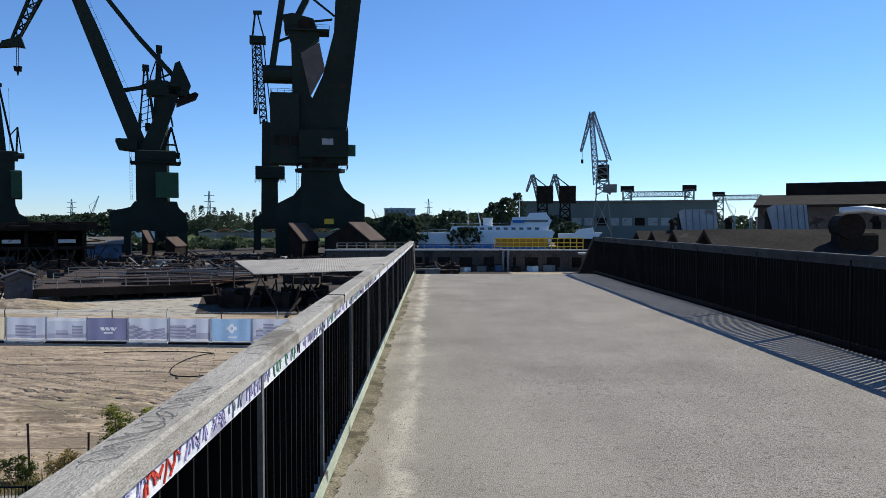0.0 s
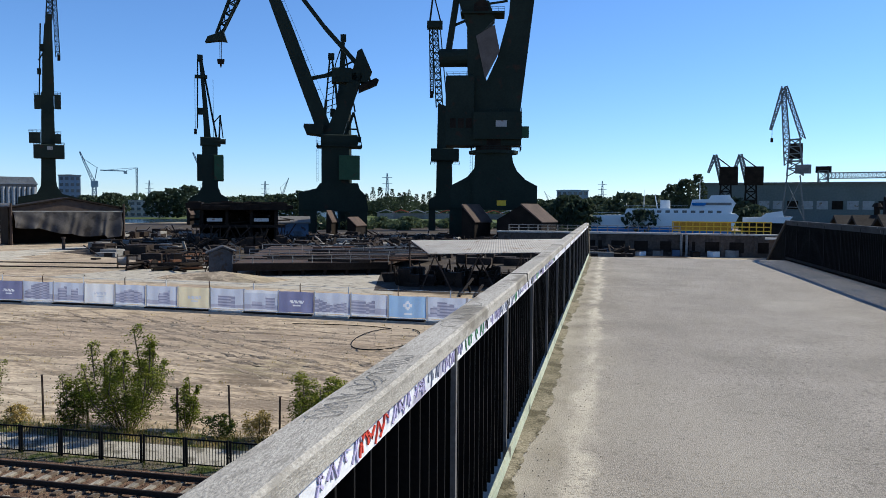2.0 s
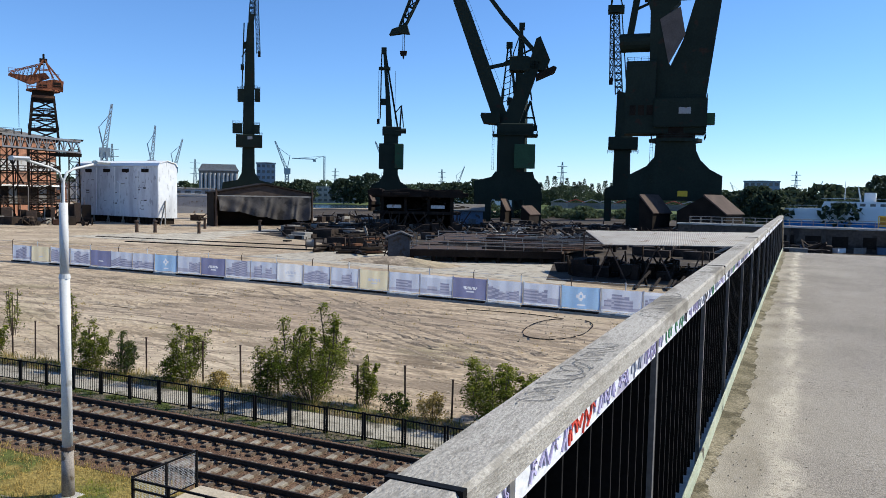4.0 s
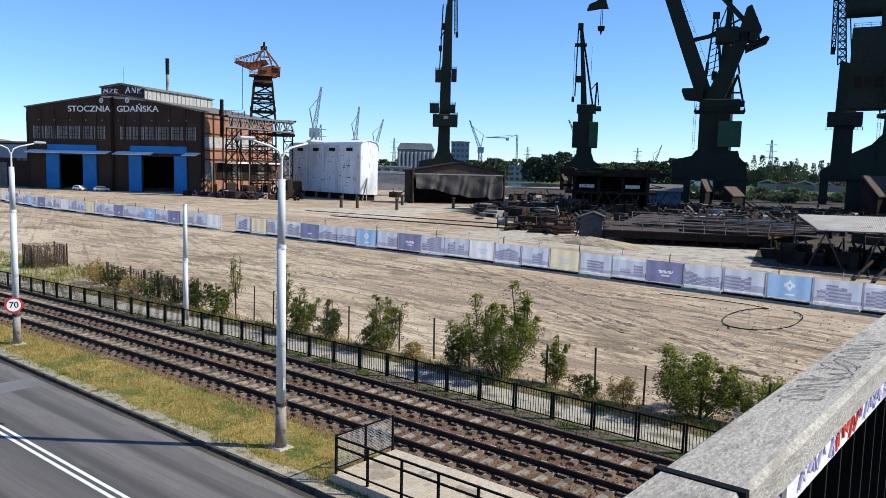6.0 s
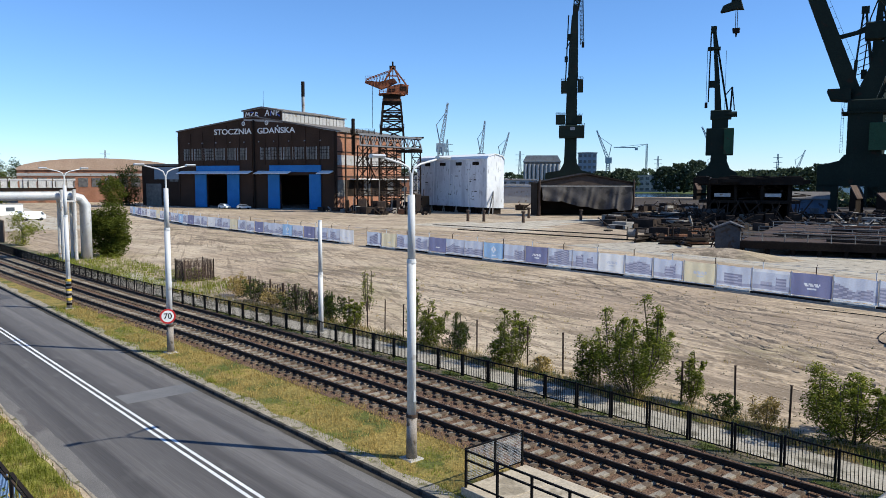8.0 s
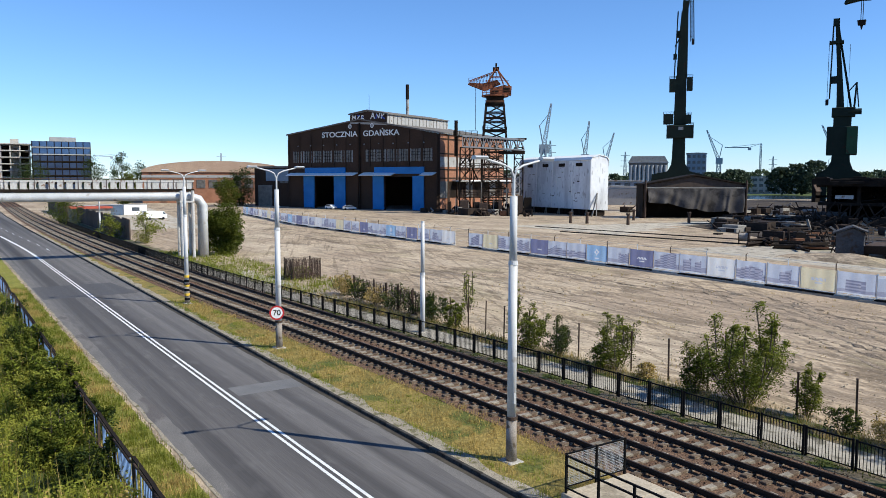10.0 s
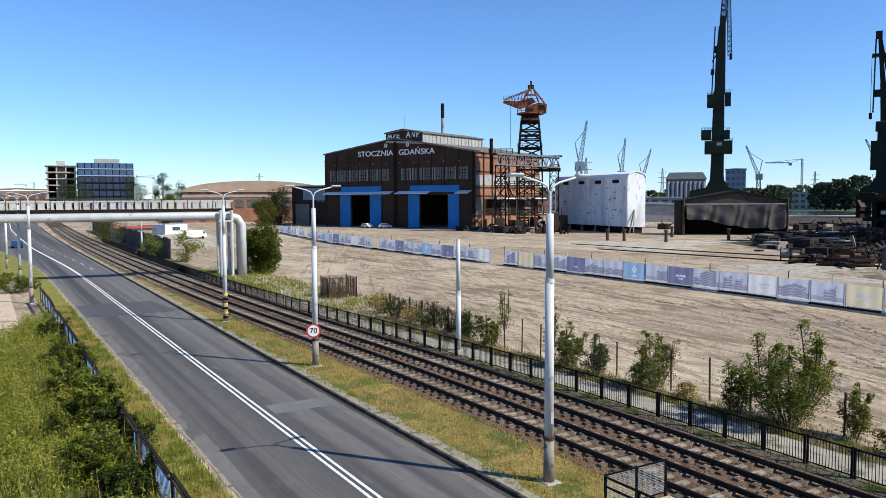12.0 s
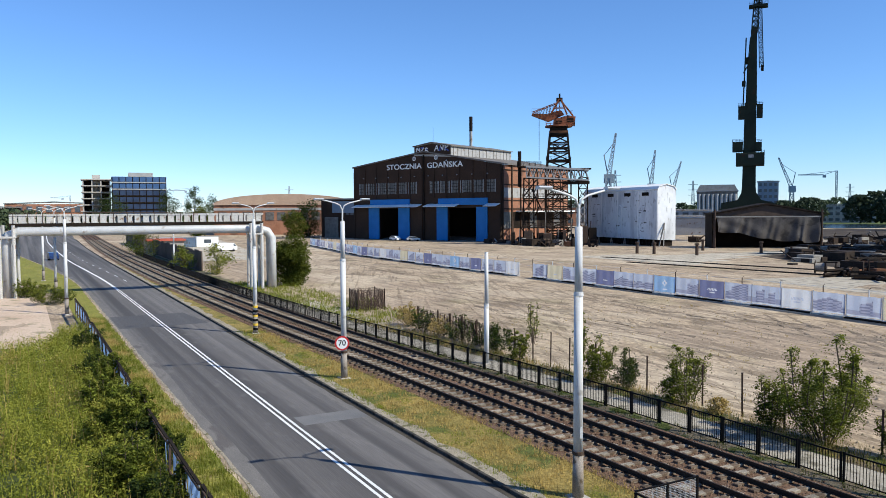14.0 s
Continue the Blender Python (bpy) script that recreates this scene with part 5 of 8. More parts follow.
        part("stake", Geo().beam(p + Vector((0, 0, -0.1)), p + Vector((0, 0, h + 0.1)), 0.07), IRON, t)


for x0, y0, x1, y1 in ((-68.6, 27.4, -66.5, 27.4), (-66.5, 27.4, -66.3, 30.0), (-68.6, 27.4, -68.6, 30.0), (-68.6, 30.0, -66.3, 30.0)):
    netting("netting_panel", "dark rusty netting of an old cage", x0, y0, x1, y1, 1.9, 0.07)
for a, b in ((-53.9, -50.8), (-50.8, -48.9), (-48.9, -47.2), (-47.2, -45.2), (-45.2, -42.6)):
    netting("netting_panel", "torn rusty netting on the old fence", a, 27.32, b, 27.32, 1.7)
solo("path_slab", strip(-76, -54, 2, lambda x: fence_y(x) + 2.2, lambda x: fence_y(x) + 4.0 - 0.05 * (x + 54), 0.05), PAVING, "pale concrete slab beside the path", "pavement", kind="structure")

# ---- tram stop platform ----
plat = thing("tram_platform", "pale concrete tram platform with a black railing", "platform")
for k in range(12):
    x = -16.2 + k * 1.5
    part("slab", Geo().slab(x + 0.01, x + 1.49, 14.6, 17.35, 0.1, 0.31 + rnd(0, 0.006), 0.012), PLATFORM, plat)
part("foundation", Geo().box(-16.15, 1.7, 14.65, 17.3, -0.1, 0.11), CONCRETE, plat)
rail = thing("platform_railing", "black tubular railing along the tram platform", "railing")
for k in range(14):
    x = -16.1 + k * 1.28
    part("post", Geo().box(x - 0.03, x + 0.03, 14.67, 14.73, 0.2, 1.42), BLACK, rail)
for z in (1.42, 1.15):
    part("rail", Geo().box(-16.13, 1.2, 14.675, 14.725, z - 0.025, z + 0.025), BLACK, rail)
part("rail", Geo().box(-16.13, 1.2, 14.68, 14.72, 0.46, 0.50), BLACK, rail)
end = thing("end_screen", "wire mesh screen closing the platform end", "fence")
for y in (14.8, 16.0, 17.2):
    part("post", Geo().box(-16.23, -16.17, y - 0.03, y + 0.03, 0.2, 1.45), BLACK, end)
for z in (0.45, 1.42):
    part("rail", Geo().box(-16.22, -16.18, 14.8, 17.2, z - 0.02, z + 0.02), BLACK, end)
g = Geo()
for k in range(48):
    y = 14.82 + k * 0.05
    g.box(-16.203, -16.198, y, y + 0.005, 0.45, 1.42)
for k in range(20):
    g.box(-16.203, -16.198, 14.8, 17.2, 0.47 + k * 0.05, 0.475 + k * 0.05)
part("wire_mesh", g, GALV, end)["kind"] = "stuff"

# ---- blue fence on the near side of the road ----
blue_first = None
for k in range(25):
    x = -17.5 - 2.5 * k
    y = 4.25 + 0.05 * math.sin(k)
    t = thing("blue_fence_panel", "fence panel of faded blue boards with dark rail", "fence", pose(x, y, 0, rnd(-2, 2), rnd(-1, 1), 0), group="blue roadside fence")
    part("post", Geo().box(-0.04, 0.04, -0.04, 0.04, -0.1, 1.5), IRON, t)
    for z in (0.4, 1.35):
        part("rail", Geo().box(0, 2.5, -0.03, 0.03, z - 0.03, z + 0.03), IRON, t)
    part("cap_rail", Geo().box(0, 2.5, -0.05, 0.05, 1.5, 1.55), DARKSTEEL, t)
    board = Geo().box(-0.05, 0.05, 0.032, 0.05, 0.12, 1.5).mesh("board", FENCEBLUE)
    for i in range(13):
        if random.random() < (0.8 if k in (0, 1, 2, 3, 10, 11, 12, 13, 14, 15) else 0.35):
            part("board", board, FENCEBLUE, t).matrix_basis = pose(0.12 + i * 0.19, 0, rnd(-0.02, 0.02))

# ---- hoarding of printed banners across the yard ----
def banner_y(x):
    return float(np.interp(x, [-210, -150, -105, -75, -46, -13, 10], [71.5, 62.7, 61.6, 61.9, 61.6, 59.2, 57.6]))


KINDS = [("photo", V_PHOTO), ("logo", V_BLUE), ("photo", V_GREY), ("photo", V_PHOTO), ("text", V_NAVY), ("photo", V_LIGHT), ("photo", V_PHOTO), ("text", V_CREAM), ("photo", V_PHOTO), ("photo", V_PHOTO), ("text", V_WHITE), ("photo", V_GREY), ("photo", V_PHOTO), ("text", V_NAVY)]
LABELS = {"photo": "printed banner with a pale building picture", "logo": "light blue banner with a white diamond mark", "text": "plain printed banner with a line of lettering"}
STEP = 3.3
for k in range(-1, 59):
    x = -10.75 - STEP * (k + 1)
    if k in (23,):
        continue
    y, y2 = banner_y(x), banner_y(x + STEP)
    kind, sheet_mat = KINDS[k % len(KINDS)] if k >= 0 else ("photo", V_LIGHT)
    t = thing("banner_panel", LABELS[kind], "banner", pose(x, y, 0, 0, 0, math.degrees(math.atan2(y2 - y, STEP))), group="hoarding banners")
    nx, nz = 32, 14
    g = Geo()
    for i in range(nx + 1):
        for q in range(nz + 1):
            z = 0.28 + 1.74 * q / nz
            g.v.append((0.04 + 3.2 * i / nx, 0.03 * math.sin(i * 0.48 + k) + 0.02 * (z - 1), z + 0.015 * math.sin(i * 0.25 + k)))
    g.f = [(i * (nz + 1) + j, (i + 1) * (nz + 1) + j, (i + 1) * (nz + 1) + j + 1, i * (nz + 1) + j + 1) for i in range(nx) for j in range(nz)]
    ob = part("sheet", g, sheet_mat, t)
    tones = [V_PALE, V_PHOTO, V_DARK, V_LIGHT]
    for tone in tones:
        ob.data.materials.append(tone)
    # the print: soft building blocks, a mark, or a line of lettering
    blocks = []
    for b in range(random.randint(2, 3)):
        i0, wide = random.randint(0, 20), random.randint(8, 20)
        blocks.append((i0, i0 + wide, rnd(5, 11), rnd(-0.32, 0.32), random.randint(2, 3), random.randint(2, 3)))
    horizon = random.randint(2, 4)
    for i in range(nx):
        for j in range(nz):
            idx = 0
            if kind == "photo":
                idx = 1 if j > horizon else 2
                for i0, i1, top, slope, tone, floors in blocks:
                    if i0 <= i < i1 and j <= top + slope * (i - i0) and j >= 1:
                        idx = tone if (j + int(slope * (i - i0))) % floors else 5 - tone
                if j == 0 or (sheet_mat is V_LIGHT and j > 11):
                    idx = 4
            elif kind == "logo":
                d = abs(i - 15.5) + abs(j - 7.5) * 1.2
                idx = 4 if 1.8 < d < 4.2 or (j == 2 and 12 < i < 20) else 0
            elif j in (6, 7) and 9 < i < 23 and (i * 7 + j * 3 + k) % 4 and k % 3 == 1 or (j == 4 and 12 < i < 20):
                idx = 4 if sheet_mat is V_NAVY else 1
            ob.data.polygons[i * nz + j].material_index = idx
    for px in (0.03, 3.27):
        part("post", Geo().box(px - 0.025, px + 0.025, 0.05, 0.10, 0, 2.1), GALV, t)
    part("foot", Geo().slab(-0.1, 3.1, -0.15, 0.25, -0.02, 0.14, 0.03), DARKSTEEL if k % 3 else CONCRETE, t)
    part("bottom_tube", Geo().box(0, 3.3, 0.03, 0.07, 0.17, 0.22), SIGNWHITE, t)
for k in range(46):
    x = 1 - 4.6 * k
    part_y = banner_y(x) + 3.2
    t = thing("mesh_fence_post", "thin steel post of the wire fence behind the banners", "post", pose(x, part_y, 0, 0, rnd(-1.5, 1.5), 0), group="wire fence posts")
    part("upright", Geo().box(-0.035, 0.035, -0.035, 0.035, -0.1, 2.25), GALV if k % 2 else IRON, t)
    part("arm", Geo().beam((0, 0, 2.2), (0, 0.2, 2.4), 0.03), IRON, t)
g = Geo()
for k in range(45):
    for z in (0.4, 1.3, 2.15):
        a, b = 1 - 4.6 * k, 1 - 4.6 * (k + 1)
        g.beam((a, banner_y(a) + 3.2, z), (b, banner_y(b) + 3.2, z), 0.02)
solo("fence_wire", g, GALV, "wires of the fence behind the banners", "wire", kind="stuff")

# ---- assembly hall ----
hall = thing("assembly_hall", "dark brick shipyard hall with blue sliding doors and white lettering", "building", pose(-250, 102.5, 0, 0, 0, 22.5))
W, DEP, H0, HP = 62.0, 40.0, 23.9, 28.4
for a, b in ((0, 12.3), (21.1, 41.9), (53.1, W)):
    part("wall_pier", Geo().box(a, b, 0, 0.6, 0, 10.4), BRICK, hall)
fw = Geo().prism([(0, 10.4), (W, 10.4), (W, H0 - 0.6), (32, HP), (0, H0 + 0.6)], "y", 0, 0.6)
part("front_wall", fw, BRICK, hall, "dark brick front wall")
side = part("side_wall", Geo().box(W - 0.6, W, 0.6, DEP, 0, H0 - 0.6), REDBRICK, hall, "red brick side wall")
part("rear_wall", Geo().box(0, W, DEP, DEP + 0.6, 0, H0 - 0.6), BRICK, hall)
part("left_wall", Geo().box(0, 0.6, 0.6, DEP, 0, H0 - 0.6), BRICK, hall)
part("hall_floor", Geo().box(0.6, W - 0.6, 0.6, DEP, -0.05, 0.03), CONCRETE, hall)
rf = Geo().prism([(-0.5, H0 + 0.55), (32, HP + 0.05), (32, HP + 0.45), (-0.5, H0 + 0.95)], "y", -0.4, DEP + 1).prism([(32, HP + 0.05), (W + 0.6, H0 - 0.65), (W + 0.6, H0 - 0.2), (32, HP + 0.45)], "y", -0.4, DEP + 1)
part("roof", rf, ROOFGREY, hall, "grey felt roof")
mon = part("roof_monitor", Geo().prism([(28.0, 27.4), (43.2, 26.4), (43.2, 29.8), (35.4, 31.2), (28.0, 30.3)], "y", -0.1, 34), PANEL, hall, "raised roof monitor with pale side cladding")
part("monitor_front", Geo().prism([(28.2, 27.9), (43.0, 27.2), (43.0, 29.7), (35.4, 31.0), (28.2, 30.1)], "y", -0.25, -0.11), BRICK, mon)
part("monitor_roof", Geo().prism([(27.6, 30.2), (35.4, 31.2), (43.7, 29.7), (43.7, 30.0), (35.4, 31.55), (27.6, 30.55)], "y", -0.6, 34.5), ROOFGREY, mon)
for k in range(17):
    part("rib", Geo().box(43.2, 43.3, 1 + k * 2, 1.15 + k * 2, 26.6, 29.7), ROOFGREY, mon)
for k, (a, b, c, d) in enumerate(((0, 0.1, 0.3, 1.4), (0.3, 1.4, 0.9, 0.5), (0.9, 0.5, 1.4, 1.4), (1.4, 1.4, 1.5, 0.1), (2.0, 1.3, 3.2, 1.3), (3.2, 1.3, 2.0, 0.1), (2.0, 0.1, 3.3, 0.1), (3.8, 0.1, 4.0, 1.3), (4.0, 1.3, 4.9, 1.0), (4.9, 1.0, 4.0, 0.6), (4.0, 0.6, 5.1, 0.0),
                                  (7.6, 0.0, 8.6, 1.9), (8.6, 1.9, 9.2, 0.1), (8.0, 0.8, 9.0, 0.9), (9.8, 0.0, 10.0, 1.6), (10.0, 1.6, 11.0, 0.2), (11.0, 0.2, 11.2, 1.7), (11.9, 0.0, 12.0, 1.6), (12.0, 0.7, 13.2, 1.5), (12.0, 0.7, 13.3, -0.1))):
    part("graffiti", Geo().beam((29.0 + a, -0.28, 28.5 + b), (29.0 + c, -0.28, 28.5 + d), 0.34, 0.03, up=(0, 1, 0)), PAINT_BLUE if k % 5 == 4 else SIGNWHITE, mon, "blue and white graffiti strokes")
part("chimney", Geo().tube((24.3, 36, 20), (24.3, 36, 38.5), 0.6, 0.55, 12), PANEL, hall, "tall thin steel chimney")
part("chimney_head", Geo().tube((24.3, 36, 38.5), (24.3, 36, 43.8), 0.62, 0.62, 12), DARKSTEEL, hall)
part("aerial", Geo().tube((31, 6, 28), (31, 6, 37), 0.06, 0.03, 5), DARKSTEEL, hall)
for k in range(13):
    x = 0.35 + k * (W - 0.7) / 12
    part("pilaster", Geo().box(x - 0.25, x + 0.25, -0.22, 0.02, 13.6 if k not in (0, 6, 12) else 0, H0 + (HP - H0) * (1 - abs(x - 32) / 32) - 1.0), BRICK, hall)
part("centre_pipe", Geo().tube((32.2, -0.5, 0), (32.2, -0.5, 27.5), 0.28, 0.28, 8), DARKSTEEL, hall)
for k in range(13):
    if k == 6:
        continue
    x = 2.7 + k * 4.52 if k < 6 else 3.9 + k * 4.38
    wdw = part("window", Geo().box(x, x + 3.6, -0.05, 0.05, 15.2, 18.9), OLDGLASS, hall, "dusty steel-framed window")
    for i in range(5):
        part("mullion", Geo().box(x + i * 0.9 - 0.07, x + i * 0.9 + 0.07, -0.12, -0.04, 15.1, 19.0), PANEL if i in (0, 4) else DARKSTEEL, wdw)
    for z in (16.1, 17.1, 18.0):
        part("transom", Geo().box(x, x + 3.6, -0.11, -0.045, z - 0.05, z + 0.05), DARKSTEEL, wdw)
for k in range(10):
    part("wall_lamp", Geo().tube((5 + k * 5.8, -0.3, 20.6), (5 + k * 5.8, -0.3, 20.9), 0.25, 0.1, 8), PANEL, hall)
for a, b, c, d in ((7.5, 12.3, 21.1, 26.0), (37.5, 41.9, 53.1, 57.3)):
    for p, q in ((a, b), (c, d)):
        leaf = part("door_leaf", Geo().box(p, q, -0.5, -0.2, 0.1, 10.6), BLUE, hall, "blue sliding steel door leaf")
        for i in range(4):
            part("stiffener", Geo().box(p + 0.1, q - 0.1, -0.56, -0.5, 1.6 + i * 2.6, 1.75 + i * 2.6), BLUE, leaf)
    part("door_header", Geo().box(a + 0.6, d, -0.45, -0.1, 11.3, 13.4), BLUE, hall, "blue header panel over the doors")
for a, b in ((1.2, 31.2), (33.4, 46.5), (57.0, 61.8)):
    part("canopy", Geo().prism([(-0.1, 11.75), (-2.6, 10.9), (-2.6, 10.75), (-0.1, 11.55)], "x", a, b), SIGNWHITE, hall, "thin white sloping canopy over the doors")
for x in (27.9, 37.0):
    em = part("emblem", Geo().prism([(x + 0.7 * math.cos(a), 26.5 + 0.7 * math.sin(a)) for a in np.linspace(0, 6.28, 17)[:-1]], "y", -0.12, -0.06), SIGNWHITE, hall, "round pale emblem")
    part("emblem_core", Geo().prism([(x + 0.5 * math.cos(a), 26.5 + 0.5 * math.sin(a)) for a in np.linspace(0, 6.28, 9)[:-1]], "y", -0.15, -0.10), PANEL, em)
for text, x0, x1 in (("STOCZNIA", 15.9, 31.2), ("GDA\u0143SKA", 33.5, 47.9)):
    ob = writing(text, 2.45, SIGNWHITE, hall, pose((x0 + x1) / 2, -0.30, 24.0, 90, 0, 0), 0.05)
    ob["label"] = "white painted capital letters"
    ob.scale = ((x1 - x0) / max(0.1, ob.dimensions.x), 1, 1)
# side wall in bays
for k in range(8):
    y = 0.6 + k * 4.9
    part("buttress", Geo().box(W - 0.01, W + 0.3, y, y + 0.45, 0, H0 - 0.7), BRICK, side)
    part("upper_window", Geo().box(W - 0.02, W + 0.06, y + 0.7, y + 4.8, 13.4, 16.4), PANEL, side)
    part("lower_window", Geo().box(W - 0.02, W + 0.06, y + 0.7, y + 4.8, 4.0, 9.0), DARKSTEEL if k % 3 else OLDGLASS, side)
for z in (17.2, 12.4, 9.8, 21.6):
    part("string_course", Geo().box(W - 0.01, W + 0.18, 0.6, DEP, z, z + 0.35), BRICK, side)
part("side_canopy", Geo().box(W, W + 3, 8, 40, 9.0, 9.4), SIGNWHITE, side, "long pale side canopy")
# lower annexe beside the hall
ann = thing("annexe", "dark brick annexe beside the assembly hall", "building", pose(-271, 98, 0, 0, 0, 22.5))
part("wall", Geo().box(0, 20, 0, 40, 0, 13.6), BRICK, ann)
part("pale_wall", Geo().box(6, 18, -0.15, 0.02, 9.0, 13.2), OFFBLUE, ann, "pale blue-grey cladding")
part("gate", Geo().box(2, 9, -0.2, 0.02, 0, 7.5), PALESCRAP, ann, "pale sheet metal gate")
part("roof", Geo().box(-0.6, 20, -0.6, 40, 13.6, 14.2), ROOFGREY, ann)
for k in range(3):
    part("window", Geo().box(13 + k * 2.2, 14.7 + k * 2.2, -0.1, 0.02, 8.2, 9.8), OLDGLASS, ann)
part("gutter_pipe", Geo().tube((18.8, -0.3, 0), (18.8, -0.3, 13), 0.25, 0.25, 8), PANEL, ann)

# ---- gantry and rusty tower crane beside the hall ----
gan = thing("runway_gantry", "dark steel lattice crane runway beside the hall", "gantry", pose(-176.7, 123, 0, 0, 0, 52.5))
for y in (-2.5, 2.5):
    g = Geo()
    g.beam((1.0, y, 21.5), (18, y, 20.4), 0.45, 0.5).beam((1.0, y, 18.6), (18, y, 17.6), 0.35, 0.4)
    for k in range(9):
        x = 1.0 + k * 1.89
        g.beam((x, y, 18.6 - 0.058 * x), (x + 0.9, y, 21.5 - 0.062 * x), 0.2).beam((x + 0.9, y, 21.5 - 0.062 * x), (x + 1.89, y, 18.6 - 0.058 * x), 0.2).beam((x, y, 18.6 - 0.058 * x), (x, y, 21.5 - 0.062 * x), 0.18)
    part("truss", g, PANEL if y < 0 else DARKSTEEL, gan, "pale lattice girder")
part("trolley_way", Geo().box(10, 18.6, -2.2, 2.2, 20.6, 20.9).box(11, 18.2, -1.8, 1.8, 16.6, 17.4), DARKSTEEL, gan, "dark trolley way under the girder")
part("top_rail", frame_rail(Geo(), -1.5, 5, -2.6, 2.6, 21.6, 1.3, 1.6, 0.09), DARKSTEEL, gan)
part("top_platform", Geo().box(-1.5, 5, -2.6, 2.6, 21.35, 21.6), DARKSTEEL, gan)
for x, w in ((1.6, 3.0), (9.0, 4.4), (16.5, 2.6)):
    part("leg", Geo().lattice((x, 0, 0), (x, 0, 18.4), w, 6, 0.17, w * 0.9), DARKSTEEL, gan, "lattice leg")
for z, x0, x1 in ((4.5, 0, 17), (8.6, 4, 15), (12.6, 0, 13)):
    part("walkway", Geo().box(x0, x1, -2.6, 2.6, z, z + 0.22), DARKSTEEL, gan)
    part("handrail", frame_rail(Geo(), x0, x1, -2.6, 2.6, z + 0.2, 1.2, 1.7, 0.09), IRON, gan)
g = Geo()
for k in range(16):
    x, z = rnd(-1, 16), rnd(0, 14)
    g.beam((x, rnd(-2.8, 2.8), z), (x + rnd(-4, 4), rnd(-2.8, 2.8), z + rnd(2, 6)), rnd(0.12, 0.26))
part("brace", g, DARKSTEEL, gan)["kind"] = "stuff"
for k in range(13):
    x, h = -3 + k * 1.75, rnd(1.2, 5.2)
    part("cabinet", Geo().slab(x, x + rnd(0.8, 2.2), -3.2 + rnd(-1.5, 1), rnd(-1, 2.0), 0, h, 0.08), (DARKSTEEL, SCRAP, IRON)[k % 3], gan)
    part("pipe_riser", Geo().tube((x + 0.4, -3.0, 0), (x + 0.5, -3.0, h + rnd(1, 6)), 0.12, 0.12, 6), (IRON, PALESCRAP)[k % 2], gan)
part("vent_pipe", Geo().tube((-1.0, 1.5, 16), (-1.0, 1.5, 26), 0.5, 0.5, 10), DARKSTEEL, gan)

tow = thing("tower_crane", "old rust-orange tower crane on a lattice mast", "crane", pose(-178.8, 137, 0, 0, 0, 52))
part("base", Geo().lattice((0, 0, 0), (0, 0, 21), 7.4, 6, 0.26, 7.0), DARKSTEEL, tow)
part("mast", Geo().lattice((0, 0, 21), (0, 0, 31.4), 6.8, 4, 0.36, 5.0), DARKSTEEL, tow, "dark lattice mast")
for z, w in ((23.6, 3.5), (27.2, 3.0)):
    part("mast_floor", frame_rail(Geo().box(-w, w, -w, w, z, z + 0.25), -w, w, -w, w, z + 0.25, 1.0, 1.4, 0.09), DARKSTEEL, tow)
part("neck", Geo().prism([(-2.5, -2.5), (2.5, -2.5), (2.5, 2.5), (-2.5, 2.5)], "z", 30.8, 33.4), DARKSTEEL, tow, "dark boxed slewing neck")
part("neck_band", Geo().box(-2.7, 2.7, -2.7, 2.7, 31.6, 32.2), RUST, tow)
part("ring_platform", frame_rail(Geo().tube((0, 0, 33.4), (0, 0, 33.8), 3.9, 3.9, 16), -3.6, 4.6, -3.2, 3.2, 33.8, 1.1, 1.1, 0.1), ORANGE, tow)
part("machine_house", Geo().prism([(-1.6, 33.8), (4.6, 33.8), (4.8, 36.2), (2.6, 36.6), (-1.4, 35.6)], "y", -1.6, 1.6), ORANGE, tow, "orange machine house")
part("house_window", Geo().box(2.4, 4.2, -1.68, -1.6, 34.6, 35.8).box(-0.8, 1.0, -1.68, -1.6, 34.4, 35.2), DARKSTEEL, tow)
part("jib_root", Geo().prism([(-7.8, 36.9), (-3, 35.0), (1.6, 37.0), (0.6, 38.2), (-3.5, 37.2), (-7.6, 37.5)], "y", -0.7, 0.7), ORANGE, tow)
g = Geo()
for y in (-1.2, 1.2):
    g.beam((2.4, y, 37), (0.6, y, 41.4), 0.3).beam((-2.4, y, 37), (0.2, y, 41.4), 0.3).beam((4.2, y, 36.4), (1, y, 40.6), 0.25).beam((-7.5, y, 37.8), (0.2, y, 40.6), 0.22).beam((-1.4, y, 39), (1.6, y, 39), 0.2)
part("a_frame", g, ORANGE, tow, "rusty A-frame")
part("head", Geo().box(-0.7, 1.1, -1.3, 1.3, 40.9, 41.7).box(0.0, 0.5, -0.3, 0.3, 41.7, 43.0), DARKSTEEL, tow)
g = Geo()
for k in range(9):
    f = k / 8
    g.beam((-7.4 + 7.6 * f, -1.2, 36.9 + 1.0 * f), (-7.0 + 7.2 * f, -1.2, 37.9 + 2.8 * f), 0.13).beam((-7.4 + 7.6 * f, 1.2, 36.9 + 1.0 * f), (-6.6 + 7.0 * f, 1.2, 37.9 + 2.8 * f), 0.13)
part("lacing", g, RUST, tow)
g = Geo()
for k in range(8):
    g.beam((-7.6 + k * 1.6, -1.9, 37.4 if k < 3 else 36.6), (-7.6 + k * 1.6, -1.9, 38.6 if k < 3 else 37.8), 0.08)
g.beam((-7.6, -1.9, 38.6), (-3.6, -1.9, 38.6), 0.08).beam((-3.0, -1.9, 37.8), (4, -1.9, 37.8), 0.08)
part("railing", g, ORANGE, tow)
part("hook_rope", Geo().tube((-5.6, 0, 36.5), (-5.6, 0, 24), 0.07, 0.07, 5), DARKSTEEL, tow)

